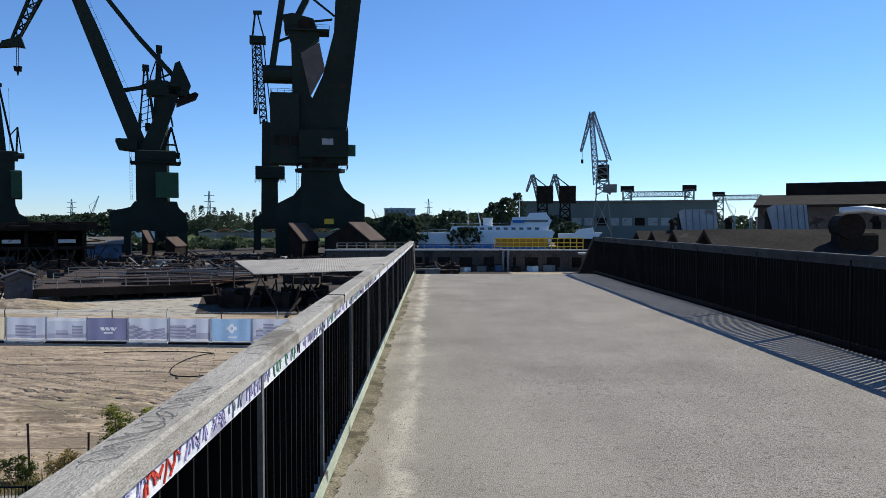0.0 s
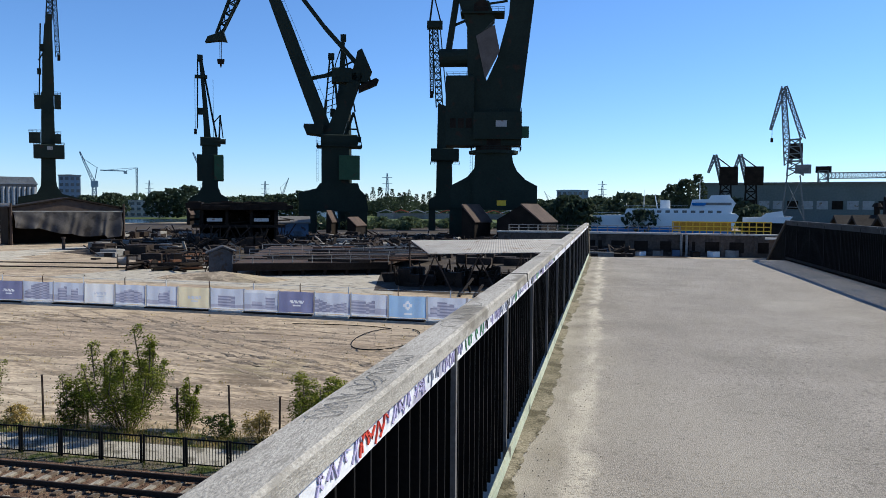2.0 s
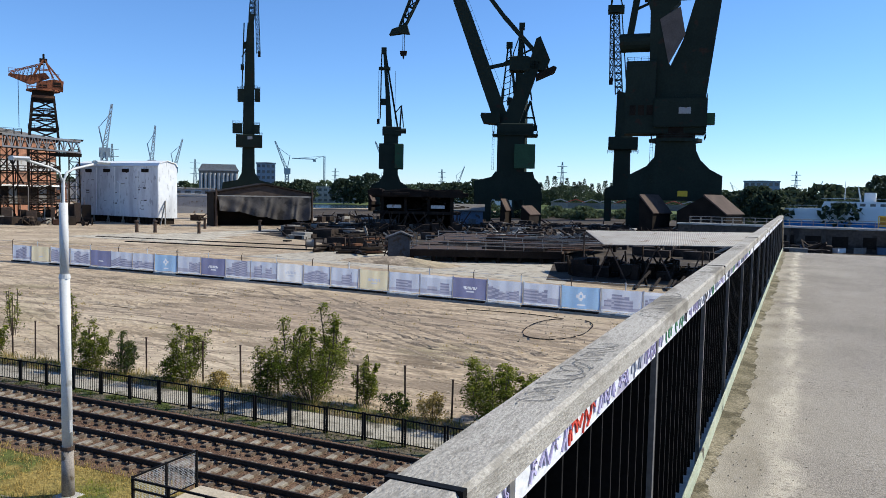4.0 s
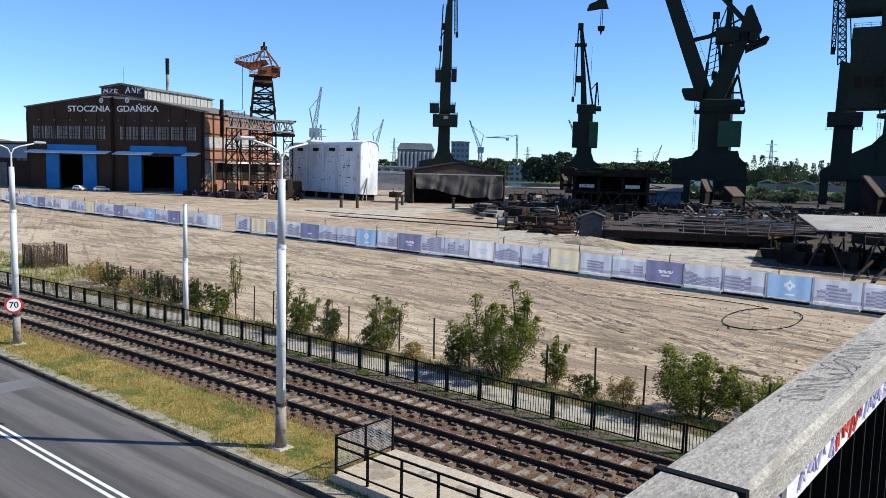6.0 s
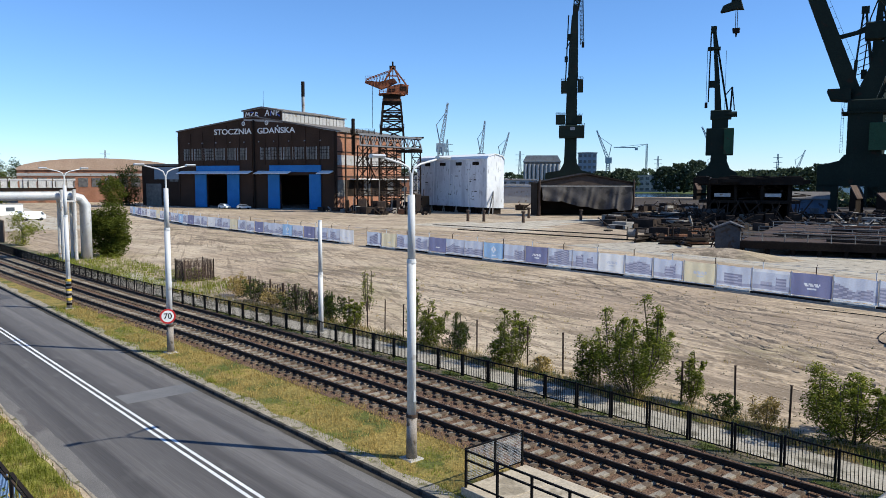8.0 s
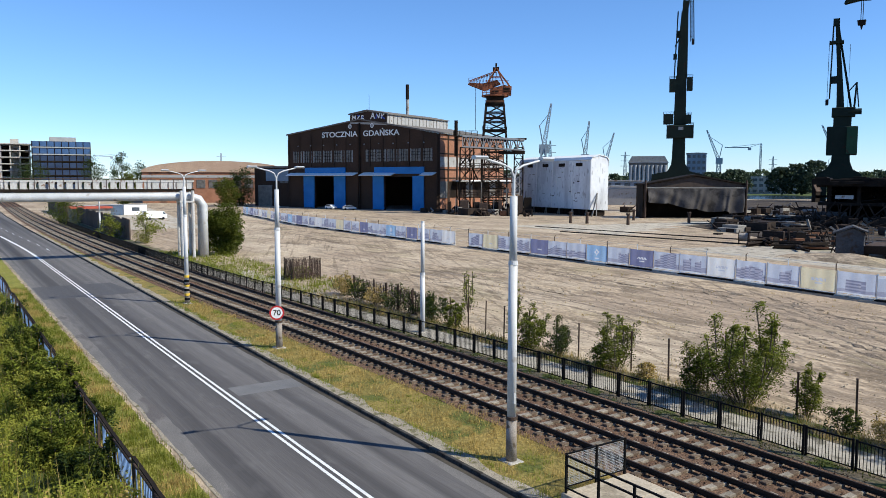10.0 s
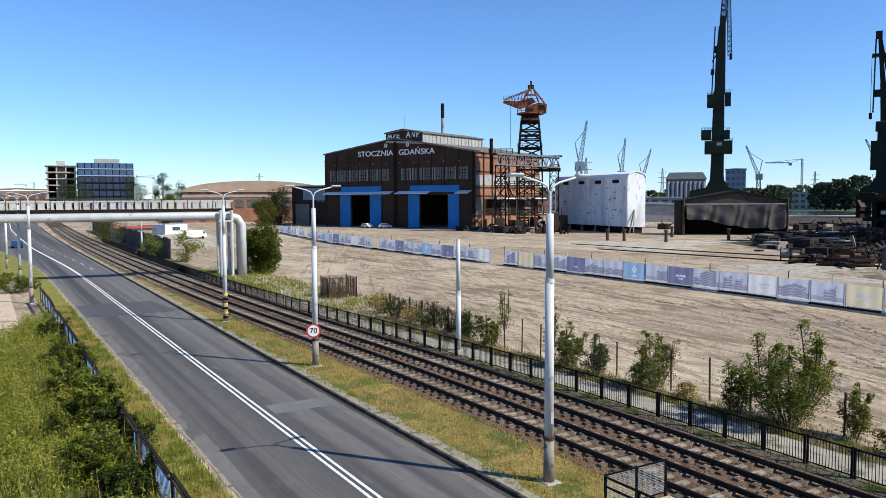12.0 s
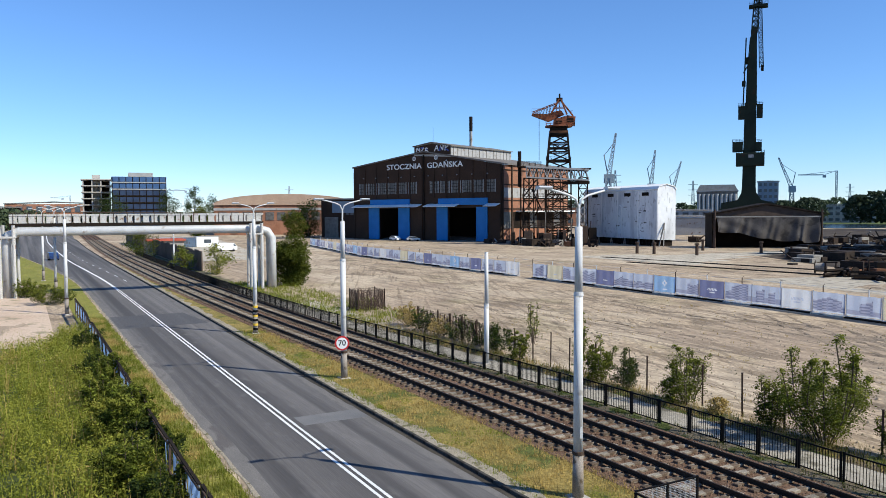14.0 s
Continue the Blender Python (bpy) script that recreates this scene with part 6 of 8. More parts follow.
# ---- white sheeted hull section shelter ----
shel = thing("white_shelter", "big white sheeted shelter standing on trestles", "shelter", pose(-180.4, 147.9, 0, 0, 0, -7.5))
part("shell", Geo().prism([(0, 1.7), (0, 14.9), (0.5, 15.4), (2.6, 16.0), (5.0, 15.5), (5.6, 14.8), (5.6, 1.5)], "x", 0, 35), WHITE, shel, "white sheeting with dirty seams")
part("roof_sheet", Geo().prism([(-0.2, 14.7), (0.4, 15.5), (2.6, 16.15), (5.1, 15.6), (5.8, 14.7), (5.6, 14.6), (5.0, 15.4), (2.6, 15.95), (0.5, 15.35), (-0.05, 14.6)], "x", -0.2, 35.2), SIGNWHITE, shel)
for k, x in enumerate((0.05, 9.0, 17.2, 26.4, 34.8)):
    part("seam", Geo().beam((x, -0.06, 1.8), (x + (0.3 if k % 2 else 0), -0.06, 14.4), 0.3, 0.12), SIGNWHITE, shel)
for k in range(4):
    part("vent", Geo().box(4.4 + k * 8.0, 7.2 + k * 8.0, -0.12, 0.02, 13.1, 14.0), DARKSTEEL, shel, "dark vent opening")
for _ in range(26):
    x, z = rnd(1, 30), rnd(3, 13)
    part("patch", Geo().box(x, x + rnd(0.3, 1.6), -0.05, 0.01, z, z + rnd(0.08, 0.35)), PANEL if random.random() < 0.6 else DARKSTEEL, shel)
part("hanging_strap", Geo().beam((19.6, -0.2, 2.5), (19.4, -0.2, 10.2), 0.35, 0.1).beam((19.4, -0.2, 10.2), (18.4, -0.2, 10.8), 0.35, 0.1), SIGNWHITE, shel)
for k in range(22):
    x = 0.6 + k * 1.6
    part("trestle", Geo().beam((x - 0.5, 0.5, 0), (x, 0.6, 1.8), 0.22).beam((x + 0.5, 0.5, 0), (x, 0.6, 1.8), 0.22).beam((x - 0.6, 0.5, rnd(0.3, 0.9)), (x + 0.6, 0.5, rnd(0.3, 0.9)), 0.2), DARKSTEEL if k % 4 else PALESCRAP, shel)
part("keel_block", Geo().box(0.5, 34.5, 2.2, 5, 0, 1.8), DARKSTEEL, shel)
g = Geo()
for x, h in ((37.0, 6.5), (38.8, 4.0)):
    g.beam((35.1, 2, 6), (x, -1, 0), 0.25)
part("prop", g, PALESCRAP, shel, "pale slanting prop")

# ---- tarpaulin shed on the slipway ----
tent = thing("tarpaulin_shed", "dark open shed hung with a sagging grey tarpaulin", "shelter", pose(-131.2, 147.3, 0, 0, 0, 55))
TW = 25.2
part("side_wall", Geo().box(-0.3, 0.1, 0, 7, 0, 8.2), DARKSTEEL, tent)
part("side_wall", Geo().box(TW - 0.1, TW + 0.3, 0, 7, 0, 8.2), DARKSTEEL, tent)
part("rear_wall", Geo().prism([(0, 0), (TW, 0), (TW, 8.2), (TW / 2, 10.4), (0, 8.2)], "y", 7, 7.3), DARKSTEEL, tent)
part("gable", Geo().prism([(0, 7.2), (TW, 7.2), (TW, 8.2), (TW / 2, 10.4), (0, 8.2)], "y", 0, 0.3), PLANK, tent, "dark brown gable")
part("roof", Geo().prism([(-0.6, 8.2), (TW / 2, 10.5), (TW + 0.6, 8.2), (TW + 0.6, 8.5), (TW / 2, 10.9), (-0.6, 8.5)], "y", -0.5, 7.5), DARKSTEEL, tent)
for x in (0.2, TW - 0.2):
    part("post", Geo().tube((x, -0.6, 0), (x, -0.6, 9.4), 0.3, 0.25, 8), IRON, tent)
part("tie_beam", Geo().beam((0, -0.5, 7.6), (TW, -0.5, 7.6), 0.3), PALESCRAP, tent)
g, n, m = Geo(), 200, 18
for i in range(n + 1):
    u = i / n
    low = 4.3 - 3.2 * u + 0.25 * math.sin(u * 9) if u < 0.86 else 1.55 + 4.5 * (u - 0.86)
    for j in range(m + 1):
        v = j / m
        z = 7.4 + (low - 7.4) * v
        sag = abs(math.sin(u * 11.0 + 0.6 * v))
        fold = u * 27 + 2.6 * math.sin(u * 6.0) + 1.4 * v
        y = -0.9 - 0.5 * v - 0.34 * (0.25 + v) * math.sin(fold) - 0.17 * math.sin(u * 58 + 4.0 * v + 1.5 * math.sin(u * 23)) * (0.2 + v) - 0.06 * math.sin(u * 19 - v * 8)
        g.v.append((0.6 + (TW - 1.4) * u + 0.3 * v * math.sin(fold + 1.2), y, z - 0.45 * sag * v))
g.f = [(i * (m + 1) + j, (i + 1) * (m + 1) + j, (i + 1) * (m + 1) + j + 1, i * (m + 1) + j + 1) for i in range(n) for j in range(m)]
part("tarpaulin", g, TARP, tent, "grey tarpaulin hanging in folds", True)

# ---- shipyard cranes ----
def at_bearing(x, y, z=0.0):
    """A pose on the ground whose y axis points away from the footbridge."""
    return pose(x, y, z, 0, 0, math.degrees(math.atan2(-x, y)))


def plates(outline, y0, y1):
    return Geo().prism(outline, "y", y0, y1)


def bogie_cover(parent, x0, x1, y0, y1, z0, z1, lean):
    # the housings stand askew to the line of sight, so they run back to one side
    s = min(4.3, (x1 - x0) * 0.55)
    e, r = x1 - s, x0 + (x1 - s - x0) * lean

    def askew(outline, ya, yb):
        g = Geo().prism(outline, "y", ya, yb)
        g.v = [(x + s * (y - y0) / (y1 - y0), y, z) for x, y, z in g.v]
        return g

    c = part("bogie_cover", askew([(x0, z0), (e, z0), (e, z1 * 0.55), (r, z1), (x0, z1 * (0.62 if lean > 0.2 else 0.9))], y0, y1), DARKSTEEL, parent, "dark gabled bogie housing")
    part("cover_roof", askew([(r - 0.2, z1 + 0.05), (e + 0.3, z1 * 0.55 - 0.1), (e + 0.4, z1 * 0.55 + 0.15), (r, z1 + 0.35)], y0 - 0.3, y1 + 0.3), ROOFBROWN, c, "brown sloping cover roof")


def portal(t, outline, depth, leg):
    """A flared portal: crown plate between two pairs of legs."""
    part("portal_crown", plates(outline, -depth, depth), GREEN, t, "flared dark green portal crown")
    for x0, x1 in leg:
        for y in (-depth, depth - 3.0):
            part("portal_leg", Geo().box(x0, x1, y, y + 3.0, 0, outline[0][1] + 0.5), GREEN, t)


# the nearest crane
c = thing("portal_crane", "huge dark green portal crane with plate jib", "crane", at_bearing(-30.3, 204.8), group="portal cranes")
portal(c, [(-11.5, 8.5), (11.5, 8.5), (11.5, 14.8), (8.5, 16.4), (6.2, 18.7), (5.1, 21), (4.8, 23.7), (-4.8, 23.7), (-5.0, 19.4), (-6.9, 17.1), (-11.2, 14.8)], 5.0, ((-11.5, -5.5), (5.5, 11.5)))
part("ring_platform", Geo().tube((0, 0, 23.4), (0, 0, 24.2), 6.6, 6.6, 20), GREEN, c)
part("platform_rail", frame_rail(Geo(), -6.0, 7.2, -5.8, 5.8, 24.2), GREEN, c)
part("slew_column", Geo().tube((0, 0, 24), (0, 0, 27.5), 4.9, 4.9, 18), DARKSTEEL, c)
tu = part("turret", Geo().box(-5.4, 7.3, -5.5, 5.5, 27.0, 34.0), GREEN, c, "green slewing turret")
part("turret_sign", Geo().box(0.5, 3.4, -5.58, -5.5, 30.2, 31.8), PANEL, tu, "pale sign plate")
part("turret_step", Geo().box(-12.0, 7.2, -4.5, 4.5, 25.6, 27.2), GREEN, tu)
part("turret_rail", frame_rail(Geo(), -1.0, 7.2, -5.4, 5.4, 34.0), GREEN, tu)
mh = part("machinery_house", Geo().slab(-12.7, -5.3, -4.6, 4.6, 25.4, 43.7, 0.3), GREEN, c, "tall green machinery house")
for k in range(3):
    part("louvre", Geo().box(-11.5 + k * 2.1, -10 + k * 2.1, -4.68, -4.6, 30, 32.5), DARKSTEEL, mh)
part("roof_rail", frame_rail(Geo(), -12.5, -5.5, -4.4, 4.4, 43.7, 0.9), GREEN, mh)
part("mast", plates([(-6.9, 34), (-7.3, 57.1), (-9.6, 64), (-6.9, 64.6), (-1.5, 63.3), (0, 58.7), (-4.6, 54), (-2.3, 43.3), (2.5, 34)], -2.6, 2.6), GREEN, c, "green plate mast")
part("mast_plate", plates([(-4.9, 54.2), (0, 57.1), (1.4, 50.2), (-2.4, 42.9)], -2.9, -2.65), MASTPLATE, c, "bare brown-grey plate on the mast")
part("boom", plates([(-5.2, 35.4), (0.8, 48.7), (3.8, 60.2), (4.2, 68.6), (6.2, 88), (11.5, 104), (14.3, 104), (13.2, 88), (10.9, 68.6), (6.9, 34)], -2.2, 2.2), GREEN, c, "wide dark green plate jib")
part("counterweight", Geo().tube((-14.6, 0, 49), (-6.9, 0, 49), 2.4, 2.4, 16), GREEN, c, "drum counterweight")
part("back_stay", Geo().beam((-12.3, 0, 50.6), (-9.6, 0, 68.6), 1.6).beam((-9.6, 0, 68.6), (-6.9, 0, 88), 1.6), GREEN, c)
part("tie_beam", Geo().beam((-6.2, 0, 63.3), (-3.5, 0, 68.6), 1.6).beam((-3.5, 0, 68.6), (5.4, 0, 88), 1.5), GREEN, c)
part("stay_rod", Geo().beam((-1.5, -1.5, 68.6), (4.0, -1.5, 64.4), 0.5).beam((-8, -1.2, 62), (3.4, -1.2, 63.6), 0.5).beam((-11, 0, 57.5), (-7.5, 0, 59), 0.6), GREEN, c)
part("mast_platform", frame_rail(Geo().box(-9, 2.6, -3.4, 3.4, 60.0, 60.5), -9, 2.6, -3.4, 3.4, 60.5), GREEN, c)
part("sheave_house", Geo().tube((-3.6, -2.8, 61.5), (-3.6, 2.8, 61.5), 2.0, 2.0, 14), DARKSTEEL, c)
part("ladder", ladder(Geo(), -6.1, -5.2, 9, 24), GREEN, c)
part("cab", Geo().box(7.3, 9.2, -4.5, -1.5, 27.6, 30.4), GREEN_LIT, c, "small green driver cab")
part("hazard_board", Geo().box(1.0, 3.4, -5.15, -5.0, 9.6, 11), YELLOW, c, "yellow warning board")
bogie_cover(c, -7.9, -0.6, -13, -6, 0, 9.6, 0.05)
bogie_cover(c, 1.0, 16.5, -13, -6, 0, 9.8, 0.55)

# the second, with its folded double-link jib
c = thing("portal_crane", "dark green portal crane with a double-link jib and hook", "crane", at_bearing(-84.7, 235.2), group="portal cranes")
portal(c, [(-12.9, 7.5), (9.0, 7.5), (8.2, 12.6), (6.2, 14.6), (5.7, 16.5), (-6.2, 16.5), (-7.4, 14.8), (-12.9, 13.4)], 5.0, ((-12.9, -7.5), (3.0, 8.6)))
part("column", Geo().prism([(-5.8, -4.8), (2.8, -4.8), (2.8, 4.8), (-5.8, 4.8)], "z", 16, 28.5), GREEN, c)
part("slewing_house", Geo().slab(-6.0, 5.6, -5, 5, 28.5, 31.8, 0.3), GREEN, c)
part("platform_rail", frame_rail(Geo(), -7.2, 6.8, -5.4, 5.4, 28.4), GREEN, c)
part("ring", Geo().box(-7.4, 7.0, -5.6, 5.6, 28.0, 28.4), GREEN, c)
part("machinery_house", Geo().slab(-0.3, 6.2, -6.2, -3.0, 17.6, 25.2, 0.15), GREEN_LIT, c, "equipment house in sunlit green")
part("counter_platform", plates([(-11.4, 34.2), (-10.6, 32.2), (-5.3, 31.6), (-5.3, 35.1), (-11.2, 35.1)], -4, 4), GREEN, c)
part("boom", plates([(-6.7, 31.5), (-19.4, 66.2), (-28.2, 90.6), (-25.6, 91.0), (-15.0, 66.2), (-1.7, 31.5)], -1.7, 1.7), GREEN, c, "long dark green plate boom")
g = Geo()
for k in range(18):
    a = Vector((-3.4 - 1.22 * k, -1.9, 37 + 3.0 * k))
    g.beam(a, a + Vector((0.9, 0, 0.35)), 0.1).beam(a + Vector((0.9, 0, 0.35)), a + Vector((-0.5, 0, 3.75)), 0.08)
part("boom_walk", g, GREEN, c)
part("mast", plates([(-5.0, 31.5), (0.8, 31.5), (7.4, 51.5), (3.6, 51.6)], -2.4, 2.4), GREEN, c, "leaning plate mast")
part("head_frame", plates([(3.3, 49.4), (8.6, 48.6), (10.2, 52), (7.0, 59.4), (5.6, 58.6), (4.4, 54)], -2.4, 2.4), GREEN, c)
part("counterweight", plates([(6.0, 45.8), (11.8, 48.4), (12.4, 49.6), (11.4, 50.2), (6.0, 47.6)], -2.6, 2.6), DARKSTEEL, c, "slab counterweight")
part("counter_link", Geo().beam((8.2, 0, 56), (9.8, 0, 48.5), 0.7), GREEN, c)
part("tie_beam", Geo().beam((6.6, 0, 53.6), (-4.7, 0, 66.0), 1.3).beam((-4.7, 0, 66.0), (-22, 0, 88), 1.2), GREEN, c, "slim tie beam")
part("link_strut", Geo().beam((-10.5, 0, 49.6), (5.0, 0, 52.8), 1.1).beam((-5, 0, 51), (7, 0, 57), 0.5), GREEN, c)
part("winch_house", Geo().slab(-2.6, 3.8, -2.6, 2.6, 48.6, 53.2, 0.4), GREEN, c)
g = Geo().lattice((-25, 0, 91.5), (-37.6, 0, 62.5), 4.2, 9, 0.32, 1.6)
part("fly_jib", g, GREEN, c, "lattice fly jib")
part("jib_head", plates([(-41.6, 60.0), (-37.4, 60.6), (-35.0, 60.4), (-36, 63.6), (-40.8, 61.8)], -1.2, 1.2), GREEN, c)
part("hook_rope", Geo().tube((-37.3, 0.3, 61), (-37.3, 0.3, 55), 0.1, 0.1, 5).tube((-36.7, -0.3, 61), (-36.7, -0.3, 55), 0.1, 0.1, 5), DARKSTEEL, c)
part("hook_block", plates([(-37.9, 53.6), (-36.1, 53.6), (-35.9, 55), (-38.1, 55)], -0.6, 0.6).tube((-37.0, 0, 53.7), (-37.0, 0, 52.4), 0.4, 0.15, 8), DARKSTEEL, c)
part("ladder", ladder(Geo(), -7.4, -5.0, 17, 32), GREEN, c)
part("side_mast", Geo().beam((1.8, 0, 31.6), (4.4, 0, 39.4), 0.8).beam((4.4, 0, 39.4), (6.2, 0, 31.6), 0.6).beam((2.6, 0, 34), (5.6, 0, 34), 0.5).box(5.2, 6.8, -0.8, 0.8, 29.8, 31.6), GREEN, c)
bogie_cover(c, 2.2, 8.0, -13, -6, 0, 5.6, 0.1)
bogie_cover(c, -4.2, -0.8, -12, -6, 0, 7.6, 0.1)

# a slim luffing crane standing behind it
c = thing("luffing_crane", "slim dark luffing crane behind the portal cranes", "crane", at_bearing(-103.4, 281.7), group="portal cranes")
part("tower", Geo().lattice((3.5, 0, 0), (3.5, 0, 36), 4.0, 9, 0.35, 3.0), GREEN, c)
part("jib", Geo().beam((-1.1, -1, 66), (1.4, -1, 43), 0.7).beam((1.4, -1, 43), (4.5, -1, 35.5), 0.8).beam((-1.1, 1, 66), (3.2, 1, 36), 0.5), GREEN, c)
g = Geo()
for k in range(9):
    z = 45 + k * 2.3
    g.beam((-3.2 + (z - 45) * 0.06, 0, z), (1.2 - (z - 43) * 0.1, 0, z + 1.4), 0.25)
part("lacing", g, GREEN, c)
part("fly_link", Geo().beam((-1.8, 0, 67.4), (-3.4, 0, 50), 0.6).beam((-3.4, 0, 50), (-3.9, 0, 43.4), 1.1), GREEN, c)
part("jib_head", Geo().box(-2.6, -0.2, -1, 1, 65.4, 67.6), GREEN, c)

# the third, seen along its jib
c = thing("portal_crane", "dark green portal crane with its jib luffed up", "crane", at_bearing(-189.5, 341), group="portal cranes")
portal(c, [(-9.6, 8), (8.6, 8), (8.4, 12.6), (5.2, 14.6), (3.9, 18), (3.7, 21), (-3.4, 21), (-3.6, 18), (-5.6, 14.6), (-9.4, 12.8)], 5, ((-9.6, -5), (3.8, 8.6)))
part("column", Geo().box(-3.4, 3.8, -3.5, 3.5, 20, 41), GREEN, c)
part("equipment_house", Geo().slab(-5.8, 6.4, -4.5, 4.5, 21, 33.6, 0.25), GREEN, c)
part("cab_house", Geo().slab(2.2, 6.5, -5.4, -4.4, 21.4, 33.2, 0.1), GREEN_LIT, c, "side house in sunlit green")
part("turret", Geo().slab(-4.2, 5.2, -4, 4, 38, 42, 0.3), GREEN, c)
part("counterweight", Geo().tube((2.4, -3, 40), (7.6, -3, 40), 1.3, 1.3, 12), GREEN, c)
part("boom", plates([(-2.4, 41), (-3.0, 60), (-4.4, 80), (-3.2, 80), (-0.9, 60), (0.8, 41)], -1.6, 1.6), GREEN, c, "upright plate boom")
part("tie_beam", Geo().beam((3.6, 2, 41), (-3.2, 2, 79), 0.9).beam((-5.4, -2, 46), (-5.0, -2, 78), 0.6), GREEN, c)
part("back_mast", Geo().beam((4.6, 0, 42), (5.2, 0, 53), 0.8).beam((5.2, 0, 53), (2, 0, 49), 0.5).beam((5.2, 0, 53), (6.4, 0, 42), 0.5), GREEN, c)
part("boom_head", Geo().box(-5.2, -2.6, -2, 2, 78.4, 81.2), GREEN, c)
part("cross_platform", Geo().box(-6.4, -0.6, -2, 2, 70.4, 71.6), GREEN, c)
part("winch", Geo().box(-5.6, -2.4, -1.5, 1.5, 53, 56), GREEN, c)
part("hook_rope", Geo().tube((-6.4, 0, 71), (-6.4, 0, 45), 0.1, 0.1, 5), DARKSTEEL, c)
part("hook_block", Geo().box(-7.0, -5.7, -0.6, 0.6, 43.4, 46), DARKSTEEL, c)
part("hazard_rope", Geo().tube((2.0, 0, 70), (2.0, 0, 40), 0.08, 0.08, 5), DARKSTEEL, c)
bogie_cover(c, -10.6, -7, -11, -6, 0, 8.5, 0.1)

# the fourth, tallest, seen end-on
c = thing("portal_crane", "slender dark green portal crane seen end-on", "crane", at_bearing(-240.9, 294.2), group="portal cranes")
portal(c, [(-12.5, 8), (11, 8), (10.5, 12.4), (5, 13.8), (3, 17), (2.6, 20), (-3.2, 20), (-3.4, 17), (-5, 13.8), (-12, 12.4)], 5, ((-12.5, -7), (6, 11)))
part("column", plates([(-3.2, 19), (2.7, 19), (2.4, 58), (-2.4, 58)], -2.6, 2.6), GREEN, c)
part("turret", Geo().slab(-5.9, 6.2, -4, 4, 29.4, 35.2, 0.25), GREEN, c)
part("cab", Geo().slab(-7.5, -3.0, -3, 3, 36, 40.4, 0.2), GREEN, c)
part("cab", Geo().slab(2.4, 5.0, -3, 3, 36.2, 40, 0.2), GREEN, c)
part("sign_plate", Geo().box(-0.6, 1.6, -4.1, -4.0, 33, 34.4), PANEL, c)
part("upper_platform", Geo().slab(-5.2, -2.4, -3, 3, 51, 56.6, 0.2), GREEN, c)
part("upper_platform", Geo().slab(2.6, 5.2, -3, 3, 51.4, 57.2, 0.2), GREEN, c)
part("boom", plates([(-1.9, 57), (2.7, 57), (2.5, 76), (2.3, 92), (0.0, 92), (-1.2, 76)], -1.6, 1.6), GREEN, c, "upright plate boom")
part("rear_tower", Geo().beam((-1.6, 1, 57), (-1.2, 1, 74), 1.0).beam((-1.2, 1, 74), (-0.2, 1, 88), 0.9).box(-2.4, -0.8, 0, 2, 76, 79), GREEN, c)
part("lattice_link", Geo().lattice((4.4, 0, 74), (3.4, 0, 103), 1.7, 13, 0.2, 1.5), GREEN, c, "lattice link")
part("boom_top", Geo().lattice((1.2, 0, 90), (2.6, 0, 112), 2.4, 9, 0.35, 2.0), GREEN, c)
for x0, x1, z in ((-7.5, -3.0, 40.4), (2.4, 5.0, 40.0), (-5.9, 6.2, 35.2), (-5.2, -2.4, 56.6), (2.6, 5.2, 57.2)):
    part("handrail", frame_rail(Geo(), x0, x1, -3, 3, z, 1.1, 1.2, 0.1), GREEN, c)
part("rope_tower", Geo().beam((-3.2, 1, 56), (-2.2, 1, 88), 0.55).beam((-3.2, 1, 72), (-1, 1, 76), 0.5).box(-3.8, -2.2, 0, 2, 66, 68.4), GREEN, c)
part("head_platform", frame_rail(Geo().box(-1.2, 6.8, -2.4, 2.4, 101, 102), -1.2, 6.8, -2.4, 2.4, 102), GREEN, c)
part("tip", Geo().lattice((2.6, 0, 102), (3.0, 0, 113), 3.4, 4, 0.3, 1.4), GREEN, c)
part("hook_block", Geo().box(4.2, 5.4, -0.6, 0.6, 72.4, 75), DARKSTEEL, c)

# lattice-jib crane behind the nearest one
c = thing("harbour_crane", "dark green harbour crane with slim lattice jib", "crane", at_bearing(-62.7, 293.4))
part("portal_crown", plates([(-6, 8), (6, 8), (6, 12), (3.2, 13.5), (3, 26), (-3, 26), (-3.2, 13.5), (-6, 12)], -4, 4), GREEN, c)
for x in (-6, 3.4):
    for y in (-4, 2):
        part("portal_leg", Geo().box(x, x + 2.6, y, y + 2, 0, 8.5), GREEN, c)
part("platform", Geo().slab(-5.2, 5.6, -5, 5, 27, 31.6, 0.2), GREEN, c)
part("platform_rail", frame_rail(Geo(), -5.4, 5.8, -5.2, 5.2, 25.6), GREEN, c)
part("house", plates([(-3, 26), (3.4, 26), (3.6, 47), (-2.6, 49)], -3, 3), GREEN, c)
part("jib", Geo().lattice((-2, 0, 48), (-4, 0, 79), 2.6, 12, 0.3, 2.0), GREEN, c, "lattice jib")
part("jib_head", Geo().box(-7, -1, -2, 2, 78, 80.6), GREEN, c)
part("top_frame", Geo().beam((-6, 0, 80), (-4.8, 0, 90), 0.7).beam((-1.6, 0, 80), (-4.2, 0, 90), 0.5).beam((-5.6, 0, 89.6), (-2.4, 0, 89.8), 1.3), GREEN, c)
part("hanging_link", Geo().lattice((-5.4, 0, 78), (-5.0, 0, 53), 1.4, 9, 0.25, 1.2), GREEN, c)
part("stay", Geo().beam((1.0, 0, 48), (-2.0, 0, 79), 0.4), GREEN, c)
part("hook_block", Geo().box(-5.8, -4.4, -0.6, 0.6, 51.5, 54), DARKSTEEL, c)

